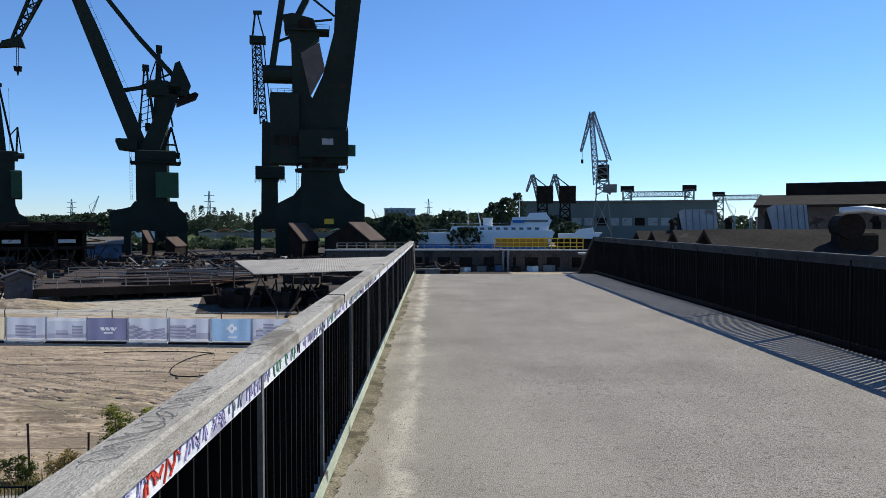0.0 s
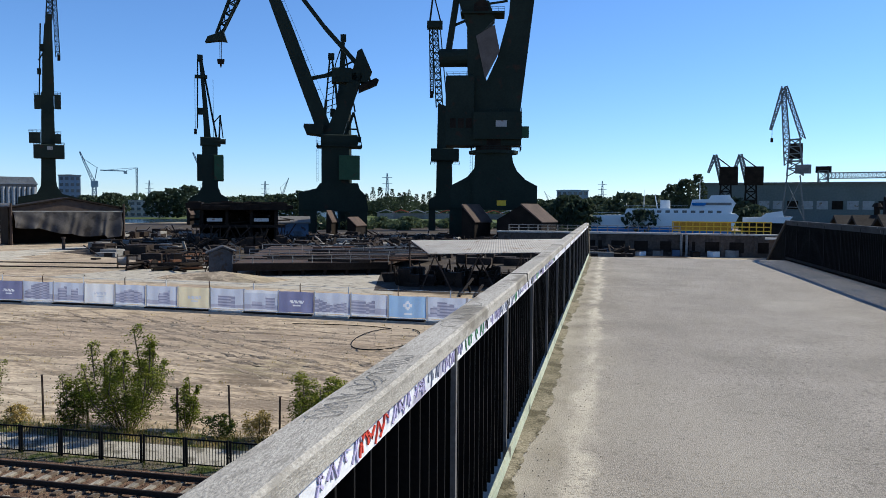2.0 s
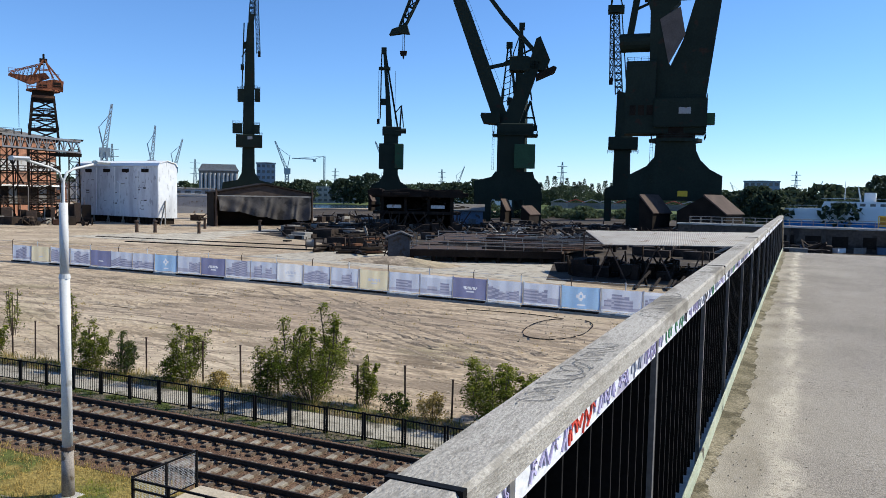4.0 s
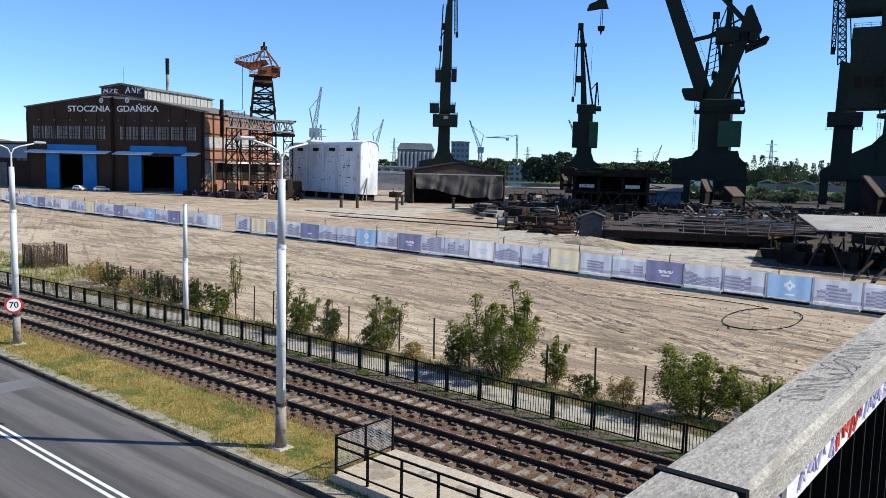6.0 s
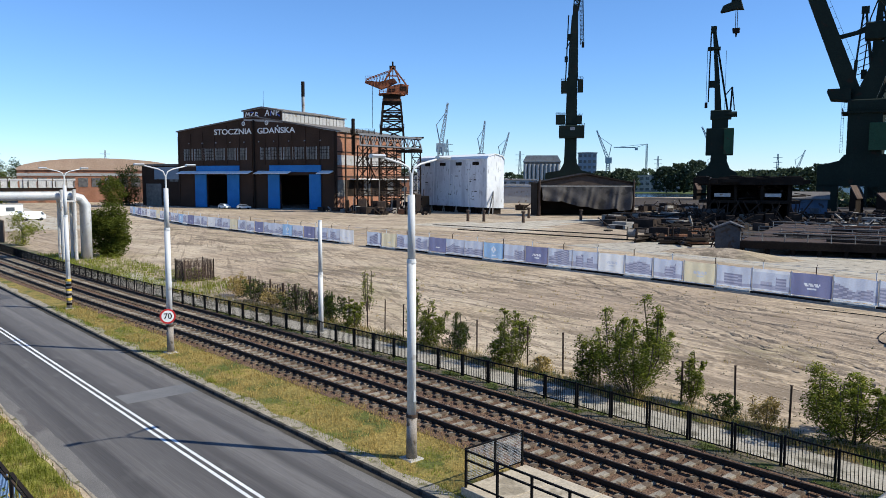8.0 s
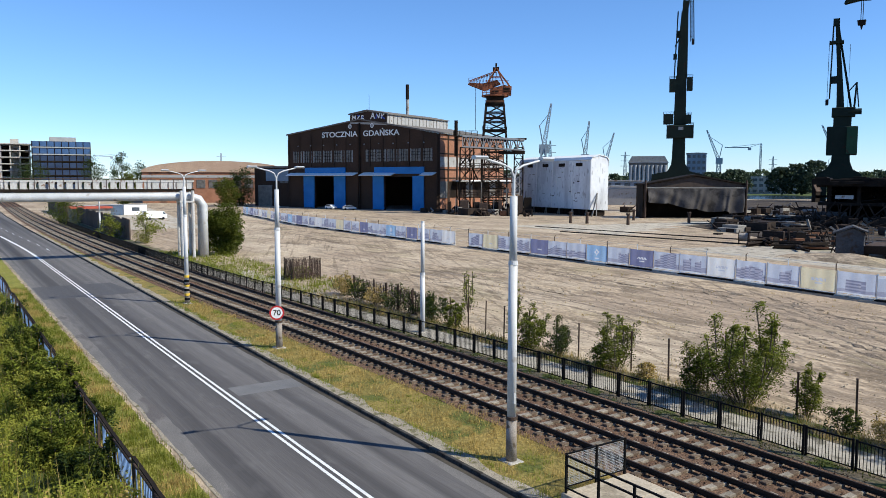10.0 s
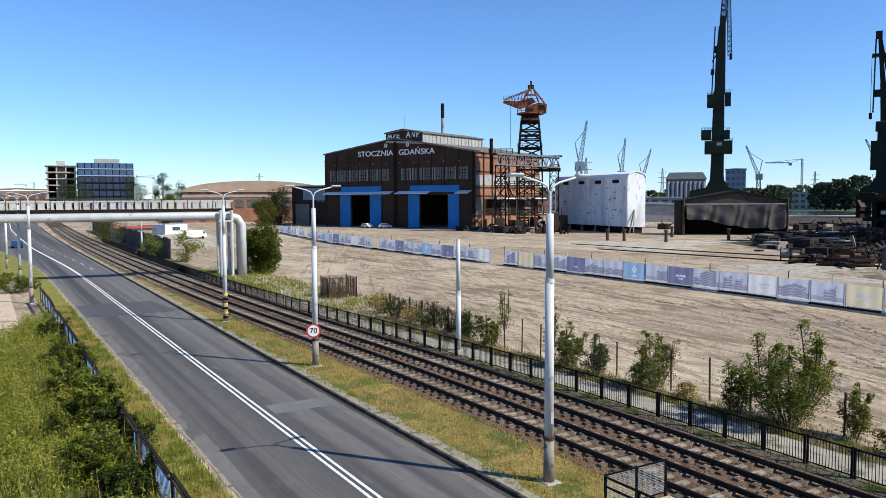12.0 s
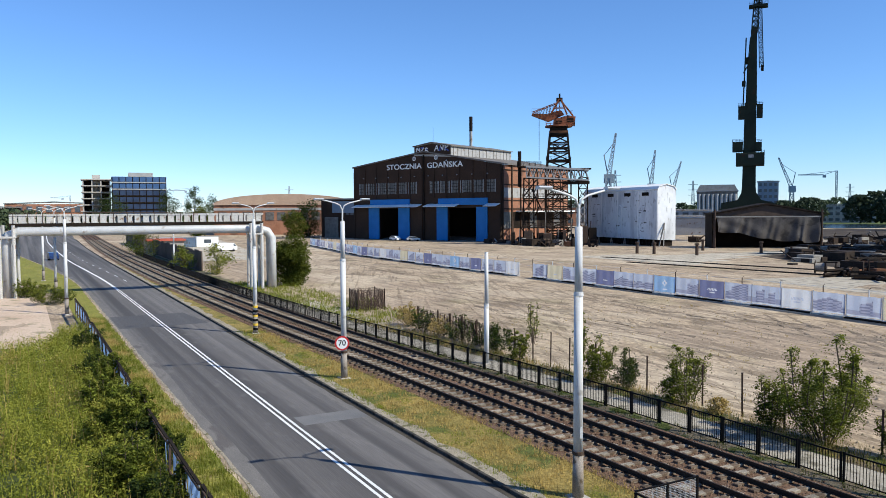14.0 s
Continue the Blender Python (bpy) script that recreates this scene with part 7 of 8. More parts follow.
# derrick behind the second crane
c = thing("derrick_crane", "slim dark derrick mast with hoist ropes", "crane", at_bearing(-101, 286))
part("tower", Geo().tube((0, 0, 0), (0, 0, 50), 3.0, 2.6, 10), GREEN, c)
part("boom", plates([(-3, 46), (-2.2, 60), (-1.2, 74), (0, 74), (0.4, 60), (0.6, 46)], -1, 1), GREEN, c)
part("stay", Geo().beam((4, 0, 46), (-0.4, 0, 72), 0.6).beam((-5, 0, 46), (-3.6, 0, 64), 0.4).beam((-3.6, 0, 64), (-0.6, 0, 73), 0.4), GREEN, c)
part("head", Geo().box(-1.6, 0.6, -1, 1, 73, 75.6), GREEN, c)
part("winch", Geo().box(-5.6, -3.8, -1, 1, 44, 47), GREEN, c)

# the arm reaching under the canopy is darkened in place of its shadow
solo("oily_yard", Geo().add([(-112, 134, 0.025), (-74, 112, 0.025), (-30, 99, 0.025), (-25, 80, 0.025), (14, 76, 0.025), (16, 122, 0.025), (14, 164, 0.025), (-24, 176, 0.025), (-22, 330, 0.025), (-150, 372, 0.025), (-232, 345, 0.025), (-200, 230, 0.025), (-112, 190, 0.025)], [tuple(range(13))]), OILSOIL_SHADE, "dark oily soil strewn with scrap, with canopy shade painted in", "ground cover", kind="structure")
# ---- slipway clutter: wreck, huts, platforms, scrap ----
pl = thing("launch_platform", "low dark steel launching platform with handrails", "platform")
quad = [(-47.5, 91.0), (-29.0, 99.5), (-28.0, 128), (-61, 132)]
part("deck", Geo().prism(quad, "z", 1.35, 1.75), IRON, pl, "rusty brown plated deck")
for k in range(8):
    f = k / 7
    a = Vector(quad[0]).lerp(Vector(quad[1]), f)
    part("leg", Geo().tube((a.x, a.y + 0.6, 0), (a.x, a.y + 0.6, 1.4), 0.3, 0.3, 8), DARKSTEEL, pl)
    b = Vector(quad[3]).lerp(Vector(quad[2]), f)
    part("leg", Geo().tube((b.x, b.y - 0.6, 0), (b.x, b.y - 0.6, 1.4), 0.3, 0.3, 8), DARKSTEEL, pl)
part("edge_beam", Geo().beam((*quad[0], 1.2), (*quad[1], 1.2), 0.3, 0.9), DARKSTEEL, pl)
for f in (0.0, 0.35, 0.7):
    a, b = Vector(quad[0]).lerp(Vector(quad[3]), f), Vector(quad[1]).lerp(Vector(quad[2]), f)
    g = Geo()
    for i in range(9):
        p = a.lerp(b, i / 8)
        g.beam((p.x, p.y, 1.7), (p.x, p.y, 2.8), 0.09)
    g.beam((*a, 2.75), (*b, 2.75), 0.1).beam((*a, 2.25), (*b, 2.25), 0.07)
    part("handrail", g, PALESCRAP, pl, "pale rusty handrail")
for k in range(46):
    a = Vector((rnd(-50, -33), rnd(97, 126)))
    part("plank", Geo().beam((a.x, a.y, 1.9), (a.x + rnd(4, 12), a.y + rnd(1, 5), 1.9), rnd(0.2, 0.9), rnd(0.1, 0.5)), (RUST, SCRAP, SCRAP, IRON, SCRAP, PALESCRAP)[k % 6], pl)

wr = thing("steel_shed", "dark open two-storey steel shed with flat roof", "shed", at_bearing(-77.4, 151.5))
part("floor_slab", Geo().box(-8, 8, -4, 6, 0, 0.3), CONCRETE, wr)
for x in (-7.5, -2.5, 2.5, 7.5):
    part("column", Geo().box(x - 0.3, x + 0.3, -3.8, -3.2, 0, 8.4), DARKSTEEL, wr)
part("rear_wall", Geo().box(-8, 8, 5.6, 6, 0, 8.4), DARKSTEEL, wr)
part("side_wall", Geo().box(-8, -7.7, -3.5, 5.6, 0, 8.4), DARKSTEEL, wr)
part("side_wall", Geo().box(7.7, 8, -3.5, 5.6, 0, 8.4), DARKSTEEL, wr)
part("upper_floor", Geo().box(-9.5, 9.5, -4.5, 6, 4.6, 5.2), DARKSTEEL, wr)
part("roof", Geo().prism([(-10, 8.3), (-9, 9.3), (7, 9.5), (10, 8.6), (10, 8.3)], "y", -5, 7), DARKSTEEL, wr)
for a, b in ((-6.5, -3.4), (3.0, 6.0)):
    part("white_board", Geo().box(a, b, -4.62, -4.5, 5.9, 6.6), PALESTEEL, wr, "pale weathered board")
part("white_wall", Geo().box(-1.6, 1.8, -4.1, -3.9, 0.9, 2.4), PALESCRAP, wr)
for k in range(34):
    x, z = rnd(-10, 9), rnd(4.9, 9.4)
    part("loose_beam", Geo().beam((x, rnd(-5, 3), z), (x + rnd(-4, 4), rnd(-5, 3), z + rnd(-0.6, 1.0)), rnd(0.12, 0.4)), (DARKSTEEL, SCRAP)[k % 2], wr)
part("grey_wall", Geo().box(-10.5, -4.4, -4.4, -4.0, 0.2, 3.4), HUTGREY, wr)
g = Geo()
for k in range(60):
    x, w = rnd(-11, 10), rnd(0.3, 1.8)
    g.slab(x, x + w, rnd(-7.5, -5.4), -5.0, 0, rnd(0.4, 3.0), 0.06)
    g.beam((x, -5.2, rnd(0, 2)), (x + rnd(-3, 3), rnd(-6, -4.6), rnd(2, 5.5)), rnd(0.1, 0.3))
part("leaning_scrap", g, SCRAP, wr, "dark scrap leaning on the shed")["kind"] = "stuff"
g = Geo()
for k in range(26):
    x = rnd(-11, 9)
    g.slab(x, x + rnd(1, 5), rnd(-5.6, -4), rnd(2, 6), 8.5 + rnd(0, 0.3), 9.0 + rnd(0, 1.2), 0.05)
part("roof_sheeting", g, DARKSTEEL, wr, "ragged loose roof sheeting")["kind"] = "stuff"

hut = thing("site_hut", "blue timber site hut with grey gabled roof", "hut", at_bearing(-79.2, 183.8))
part("wall", Geo().box(-4.1, 4.1, -3, 3, 0, 4.9), HUTBLUE, hut)
part("roof", Geo().prism([(-3.6, 4.8), (0, 6.3), (3.6, 4.8), (3.6, 5.05), (0, 6.6), (-3.6, 5.05)], "x", -4.6, 4.6), ROOFGREY, hut)
part("door", Geo().box(-2.6, -1.4, -3.06, -3.0, 0.1, 2.2), PANEL, hut)
part("window", Geo().box(0.5, 2.4, -3.06, -3.0, 1.6, 2.8), GLASS, hut)
hut2 = thing("tool_shed", "small grey corrugated tool shed with sloping roof", "hut", at_bearing(-51.6, 95.6))
part("wall", Geo().prism([(-1.6, 0), (1.6, 0), (1.6, 2.9), (0.2, 3.5), (-1.6, 2.8)], "y", -1.6, 1.6), HUTGREY, hut2)
part("roof", Geo().prism([(-2.0, 2.7), (0.2, 3.6), (2.0, 2.9), (2.0, 3.05), (0.2, 3.8), (-2.0, 2.9)], "y", -1.9, 1.9), HUTGREY, hut2)
part("ladder", ladder(Geo(), 1.9, -1.7, 0, 3.6, 0.5, 0.35), PALESCRAP, hut2)

can = thing("canopy_roof", "long corrugated grey canopy on steel trestles", "canopy")
fl, fr, bl, br = Vector((-19.4, 82.8, 3.95)), Vector((-5.2, 86.8, 4.18)), Vector((-23.9, 92.0, 5.0)), Vector((-3.9, 98.3, 5.24))
g, n = Geo(), 172
for i in range(n + 1):
    a, b = fl.lerp(fr, i / n), bl.lerp(br, i / n)
    d = 0.011 if i % 2 else -0.018
    for z in (0.0, 0.06):
        g.v += [(a.x, a.y, a.z + d + z), (b.x, b.y, b.z + d + z)]
for i in range(n):
    k = i * 4
    g.f += [(k + 2, k + 6, k + 7, k + 3), (k, k + 1, k + 5, k + 4), (k, k + 4, k + 6, k + 2), (k + 1, k + 3, k + 7, k + 5)]
part("roof_sheet", g, OLDROOF, can, "corrugated grey roof sheeting")
for i in range(4):
    a, b = fl.lerp(fr, i / 3), bl.lerp(br, i / 3)
    part("trestle", Geo().beam((a.x - 1, a.y + 0.5, 0), (a.x + 0.6, a.y + 0.5, a.z), 0.14).beam((a.x + 2.4, a.y + 0.5, 0), (a.x + 0.4, a.y + 0.5, a.z), 0.14).beam((b.x, b.y - 0.5, 0), (b.x, b.y - 0.5, b.z), 0.16).beam((a.x + 0.5, a.y + 0.5, a.z - 0.2), (b.x, b.y - 0.5, b.z - 0.2), 0.16), IRON, can)
g = Geo()
for k in range(330):
    x = rnd(-24, 1)
    y = 84.5 + (x + 24) * 0.22 + rnd(0, 9)
    h = rnd(0.5, 2.6) * (1.0 if x < -13 else 0.65)
    if k % 2:
        g.beam((x, y, rnd(0, 0.6)), (x + rnd(-1.4, 1.4), y + rnd(-1, 1), h), rnd(0.08, 0.22))
    else:
        w, d = rnd(0.2, 0.9), rnd(0.2, 0.7)
        g.slab(x - w, x + w, y - d, y + d, 0, h * 0.8, 0.04)
solo("scrap_heap", g, SCRAP, "tangled heap of dark scrap steel under the canopy", "scrap heap", kind="stuff")
sk = thing("steel_skip", "dark rusty skip standing on the concrete", "skip", pose(-25.5, 90.5, 0, 0, 0, 20) @ Matrix.Scale(0.62, 4))
part("body", Geo().prism([(-2.2, 0.0), (1.6, 0.2), (2.4, 1.7), (-2.8, 1.7)], "y", -1.2, 1.2), SCRAP, sk)
part("rim", Geo().beam((-2.8, -1.2, 1.7), (2.4, -1.2, 1.7), 0.12), DARKSTEEL, sk)
g = Geo()
for k in range(26):
    x = rnd(-15, -4)
    g.beam((x, 76 + rnd(0, 5), 0.1), (x + rnd(-0.6, 0.6), 78 + rnd(0, 6), rnd(0.4, 1.4)), 0.2)
solo("timber_stack", g, SCRAP, "dark stacked beams on the yard", "timber stack", kind="stuff")


def open_yard(x, y):
    """The slabs before the tarpaulin shed lie free."""
    return 36.6 < math.degrees(math.atan2(-x, y)) < 50.0 and y < 150


def scrap_item(kind, x, y):
    m = pose(x, y, 0, 0, 0, rnd(0, 360))
    if open_yard(x, y):
        return
    if kind == 0:
        t = thing("steel_trestle", "dark rusty welded steel trestle", "trestle", m, "yard clutter")
        h, w = rnd(1.0, 2.2), rnd(1.2, 2.4)
        for s in (-1, 1):
            for e in (-0.6, 0.6):
                part("leg", Geo().beam((s * w / 2, e, 0), (s * w / 2, 0, h), 0.14), SCRAP, t)
        part("top_beam", Geo().beam((-w / 2 - 0.2, 0, h), (w / 2 + 0.2, 0, h), 0.2), SCRAP, t)
    elif kind == 1:
        t = thing("steel_box", "rusty steel equipment box", "box", m, "yard clutter")
        w, d, h = rnd(1.0, 3.2), rnd(0.8, 1.8), rnd(0.8, 2.2)
        part("body", Geo().slab(-w / 2, w / 2, -d / 2, d / 2, 0.1, h, 0.05), random.choice((SCRAP, SCRAP, RUST, IRON, SCRAP, IRON)), t)
        part("skid", Geo().box(-w / 2, w / 2, -0.3, 0.3, 0, 0.12), DARKSTEEL, t)
    elif kind == 2:
        t = thing("cable_drum", "dark steel drum lying on its side", "drum", m, "yard clutter")
        r, w = rnd(0.5, 1.1), rnd(0.8, 1.6)
        for s in (-1, 1):
            part("flange", Geo().tube((s * w / 2, 0, r), (s * (w / 2 + 0.08), 0, r), r, r, 14), SCRAP, t)
        part("core", Geo().tube((-w / 2, 0, r), (w / 2, 0, r), r * 0.6, r * 0.6, 12), random.choice((SCRAP, PALESCRAP)), t)
    else:
        t = thing("beam_stack", "stack of rusty steel beams", "beam stack", m, "yard clutter")
        for k in range(random.randint(3, 5)):
            l = rnd(2.5, 6)
            part("beam", Geo().beam((-l / 2, rnd(-0.8, 0.8), 0.15 + 0.22 * k), (l / 2, rnd(-0.8, 0.8), 0.15 + 0.22 * k), 0.24), random.choice((SCRAP, RUST, SCRAP)), t)


for _ in range(80):
    scrap_item(random.randint(0, 3), rnd(-108, -66), rnd(120, 205))
for _ in range(34):
    scrap_item(random.randint(0, 3), rnd(-72, -54), rnd(96, 118))
for _ in range(60):
    scrap_item(random.randint(0, 3), rnd(-64, 0), rnd(132, 190))
for _ in range(16):
    scrap_item(random.randint(0, 3), rnd(-172, -150), rnd(118, 132))
for _ in range(14):
    scrap_item(random.randint(0, 3), rnd(-140, -118), rnd(160, 185))
for x, y in ((-121, 118), (-124, 116), (-112, 121), (-125, 137), (-110, 138)):
    t = thing("bollard", "short dark mooring bollard", "bollard", pose(x, y, 0), group="bollards")
    part("stem", Geo().tube((0, 0, 0), (0, 0, 2.2), 0.35, 0.3, 10), IRON, t)
    part("cap", Geo().tube((0, 0, 2.2), (0, 0, 2.5), 0.5, 0.45, 10), IRON, t)
g = Geo()
for a, b in (((-118, 101), (-62, 108)), ((-104, 95), (-52, 101))):
    g.beam((*a, 0.02), (*b, 0.02), 0.9, 0.2)
solo("launch_rail", g, DARKSTEEL, "dark launching rails sunk in the concrete", "rails", kind="stuff")
solo("earth_mound", Geo().add([(-56, 86, 0), (-40, 84, 0), (-38, 89, 0), (-46, 92, 0), (-57, 91, 0), (-47, 87.6, 1.0), (-52, 88.5, 0.6)], [(0, 1, 5, 6), (1, 2, 5), (2, 3, 5), (3, 4, 6, 5), (4, 0, 6)]), SOIL, "low mound of soil with dry grass", "mound")
for k in range(2):
    car = thing("parked_car", ("white", "silver")[k] + " car parked before the hall doors", "car", pose(-224 + k * 7, 106 + k * 3, 0, 0, 0, 10 + 60 * k), group="parked cars")
    body = part("body", Geo().prism([(-2.1, 0.35), (2.1, 0.35), (2.15, 0.8), (1.3, 0.95), (0.7, 1.45), (-1.2, 1.5), (-1.9, 1.0), (-2.15, 0.9)], "y", -0.85, 0.85), (SIGNWHITE, GALV)[k], car)
    part("glazing", Geo().prism([(-1.7, 0.98), (1.15, 0.98), (0.65, 1.38), (-1.15, 1.42)], "y", -0.87, 0.87), GLASS, body)
    for x in (-1.3, 1.3):
        for y in (-0.75, 0.75):
            part("wheel", Geo().tube((x, y - 0.1, 0.33), (x, y + 0.1, 0.33), 0.33, 0.33, 14), BLACK, car)
# loose scrap too small to tell apart
random.seed(11)
for lo, hi, y0, y1, n in ((-104, -70, 128, 210, 620), (-66, -22, 134, 215, 820), (-24, 4, 120, 165, 160), (-112, -84, 112, 128, 60), (-160, -118, 168, 230, 160), (-190, -160, 118, 140, 90)):
    g, g2 = Geo(), Geo()
    for _ in range(n):
        x, y, h = rnd(lo, hi), rnd(y0, y1), rnd(0.3, 2.4)
        if open_yard(x, y):
            continue
        tgt = g if random.random() < 0.86 else g2
        if random.random() < 0.5:
            tgt.beam((x, y, rnd(0, 0.5)), (x + rnd(-4, 4), y + rnd(-3, 3), h), rnd(0.12, 0.4))
        else:
            w, d = rnd(0.4, 2.6), rnd(0.4, 1.6)
            tgt.slab(x - w, x + w, y - d, y + d, 0, h * 0.8, 0.05)
    solo("scrap_heap", g, SCRAP, "strewn dark scrap steel on the slipway", "scrap heap", kind="stuff")
    solo("scrap_heap", g2, PALESCRAP, "strewn pale rubble and sheet metal", "scrap heap", kind="stuff")

# ---- dock side beyond the footbridge stairs ----
dw = thing("dock_wall", "brown concrete dock wall with dark openings", "wall", pose(-22, 156, 0, 0, 0, -3))
part("wall", Geo().box(0, 70, 0, 1.2, 0, 4.1), DOCKBROWN, dw)
part("coping", Geo().box(-0.2, 70.2, -0.25, 1.4, 4.1, 4.4), CONCRETE, dw)
# dark plates on the wall paint the shaded depth of its openings
for k in range(9):
    x = 14 + k * 4.4
    part("recess", Geo().box(x, x + 2.6, -0.08, 0.02, 0.8, 2.8), DARKSTEEL, dw)
for k in range(12):
    part("buttress", Geo().box(2 + k * 5.9, 2.6 + k * 5.9, -0.35, 0, 0, 4.1), DOCKBROWN, dw)
part("pipe", Geo().tube((36, -0.5, 0), (36, -0.5, 4.3), 0.25, 0.25, 8).tube((37, -0.5, 0), (37, -0.5, 4.3), 0.25, 0.25, 8), PALESCRAP, dw)
yb = thing("yellow_barrier", "yellow steel safety barriers along the dock edge", "barrier", pose(12.6, 158.4, 4.35, 0, 0, -3.5))
for k in range(15):
    part("post", Geo().box(k * 1.3 - 0.08, k * 1.3 + 0.08, -0.08, 0.08, 0, 2.3), YELLOW, yb)
for z in (0.5, 1.3, 2.2):
    part("rail", Geo().box(0, 18.3, -0.06, 0.06, z - 0.1, z + 0.1), YELLOW, yb)
part("panel", Geo().box(0.2, 11, 0.1, 0.15, 0.4, 2.2), DARKYELLOW, yb)
wk = thing("dock_walkway", "pale pipe walkway with handrail on the dock edge", "walkway", pose(-20, 157.6, 4.35, 0, 0, -3))
part("handrail", frame_rail(Geo(), 0, 34, 0, 1.2, 0.1, 1.2, 2.0, 0.08), PALESCRAP, wk)
part("deck", Geo().box(0, 34, 0, 1.2, 0, 0.12), CONCRETE, wk)
for k in range(9):
    scrap_x = -4 + k * 3.4
    t = thing("dock_crate", "small crate or bin before the dock wall", "crate", pose(scrap_x, 152.5 + (k % 3) * 0.5, 0, 0, 0, k * 17), group="crates at the dock")
    part("body", Geo().slab(-1, 1, -0.7, 0.7, 0, 0.9 + 0.2 * (k % 3), 0.05), (PALESCRAP, HUTBLUE, SCRAP, SIGNWHITE)[k % 4], t)
    part("lid", Geo().box(-1.05, 1.05, -0.75, 0.75, 0.9 + 0.2 * (k % 3), 1.0 + 0.2 * (k % 3)), SCRAP, t)
booth = thing("watch_booth", "small booth with flat overhanging roof", "booth", pose(30.5, 149, 0, 0, 0, -11))
part("wall", Geo().box(-1.6, 1.6, -1.4, 1.4, 0, 3.6), DOCKBROWN, booth)
part("roof", Geo().box(-2.3, 2.3, -2, 2, 3.6, 3.9), PANEL, booth)

ship = thing("white_ship", "white ferry with blue trim moored in the dock", "ship", at_bearing(33.3, 298))
part("hull", Geo().prism([(-39, 2.0), (11.5, 2.0), (13.5, 6.5), (12.5, 7.4), (-39, 6.4)], "y", -5, 5), SIGNWHITE, ship, "white hull")
part("boot_stripe", Geo().prism([(-39, 0), (11, 0), (11.6, 2.2), (-39, 2.2)], "y", -4.9, 4.9), BLUE, ship)
part("deckhouse", Geo().prism([(-27, 6.4), (11.0, 7.2), (11.6, 9.2), (-26, 9.0)], "y", -4, 4), SIGNWHITE, ship)
part("bridge_house", Geo().prism([(-3.5, 9.0), (11.4, 9.0), (12.4, 11.0), (11.2, 12.8), (-2.6, 12.4)], "y", -3.6, 3.6), SIGNWHITE, ship)
part("wheelhouse", Geo().prism([(3, 12.4), (11, 12.8), (10.4, 14.2), (4, 14.0)], "y", -3, 3), SIGNWHITE, ship)
for k in range(11):
    part("porthole", Geo().box(-24 + k * 3, -22.4 + k * 3, -4.06, -4.0, 7.5, 8.4), GLASS, ship)
part("bridge_glazing", Geo().box(-1.5, 11, -3.68, -3.6, 10.4, 11.3), GLASS, ship)
part("blue_boat", Geo().prism([(-2.4, 10.2), (1.8, 10.2), (2.4, 11.2), (-2.8, 11.2)], "y", -4.6, -3.7), BLUE, ship, "blue lifeboat")
part("funnel", Geo().box(-14, -10.5, -1.5, 1.5, 9, 12.2), SIGNWHITE, ship)
part("mast", Geo().tube((0, 0, 12), (0, 0, 20), 0.2, 0.08, 6).tube((-20, 0, 9), (-20, 0, 16), 0.2, 0.08, 6).tube((-15, 0, 9), (-16, 0, 14), 0.3, 0.2, 6), SIGNWHITE, ship)
part("rail", Geo().beam((-38, -4.9, 7.4), (-28, -4.9, 7.6), 0.12).beam((-27, -4, 10), (-4, -4, 10.1), 0.12), SIGNWHITE, ship)
boat = thing("small_boat", "small white boat behind the ship", "boat", at_bearing(58, 300))
part("hull", Geo().prism([(-9, 4), (6, 4), (8, 6.4), (-9, 6.0)], "y", -2, 2), SIGNWHITE, boat)
part("cabin", Geo().prism([(-3, 6), (5, 6.3), (4.4, 8.4), (-1, 7.6)], "y", -1.6, 1.6), SIGNWHITE, boat)
part("keel", Geo().box(-8, 5, -1.5, 1.5, 0, 4.1), DARKSTEEL, boat)

# lattice harbour crane and two smaller ones over the long grey hall
c = thing("harbour_crane", "grey-green lattice harbour crane with raised jib", "crane", at_bearing(86, 391), group="harbour cranes")
for sx in (-1, 1):
    for sy in (-1, 1):
        part("leg", Geo().beam((5.5 * sx, 4 * sy, 0), (2.8 * sx, 2.4 * sy, 25), 0.6), LATTICE, c)
part("portal_bracing", Geo().beam((-5, -4, 4), (3, -2.6, 22), 0.35).beam((5, -4, 4), (-3, -2.6, 22), 0.35).beam((-4.4, -3.4, 10), (4.4, -3.4, 10), 0.4), LATTICE, c)
part("house", Geo().slab(0.5, 7.4, -3.5, 3.5, 26, 30, 0.2), LATTICE, c)
part("tower", Geo().lattice((0.6, 0, 25), (0, 0, 42), 7.0, 5, 0.5, 4.2), LATTICE, c)
part("machinery", Geo().box(-2.4, 3.6, -2.5, 2.5, 33, 40), DARKSTEEL, c)
part("jib", Geo().lattice((-2.6, 0, 30), (-5.6, 0, 66), 3.2, 12, 0.4, 1.8).lattice((3.6, 0, 42), (-4.6, 0, 67), 2.0, 9, 0.35, 1.4), LATTICE, c, "lattice jib")
part("beak", Geo().lattice((-5.4, 0, 67), (-10.6, 0, 47), 1.8, 7, 0.35, 0.9), LATTICE, c)
part("hook", Geo().tube((-10, 0, 47), (-10, 0, 42), 0.12, 0.12, 5).box(-10.6, -9.4, -0.5, 0.5, 41, 43), DARKSTEEL, c)
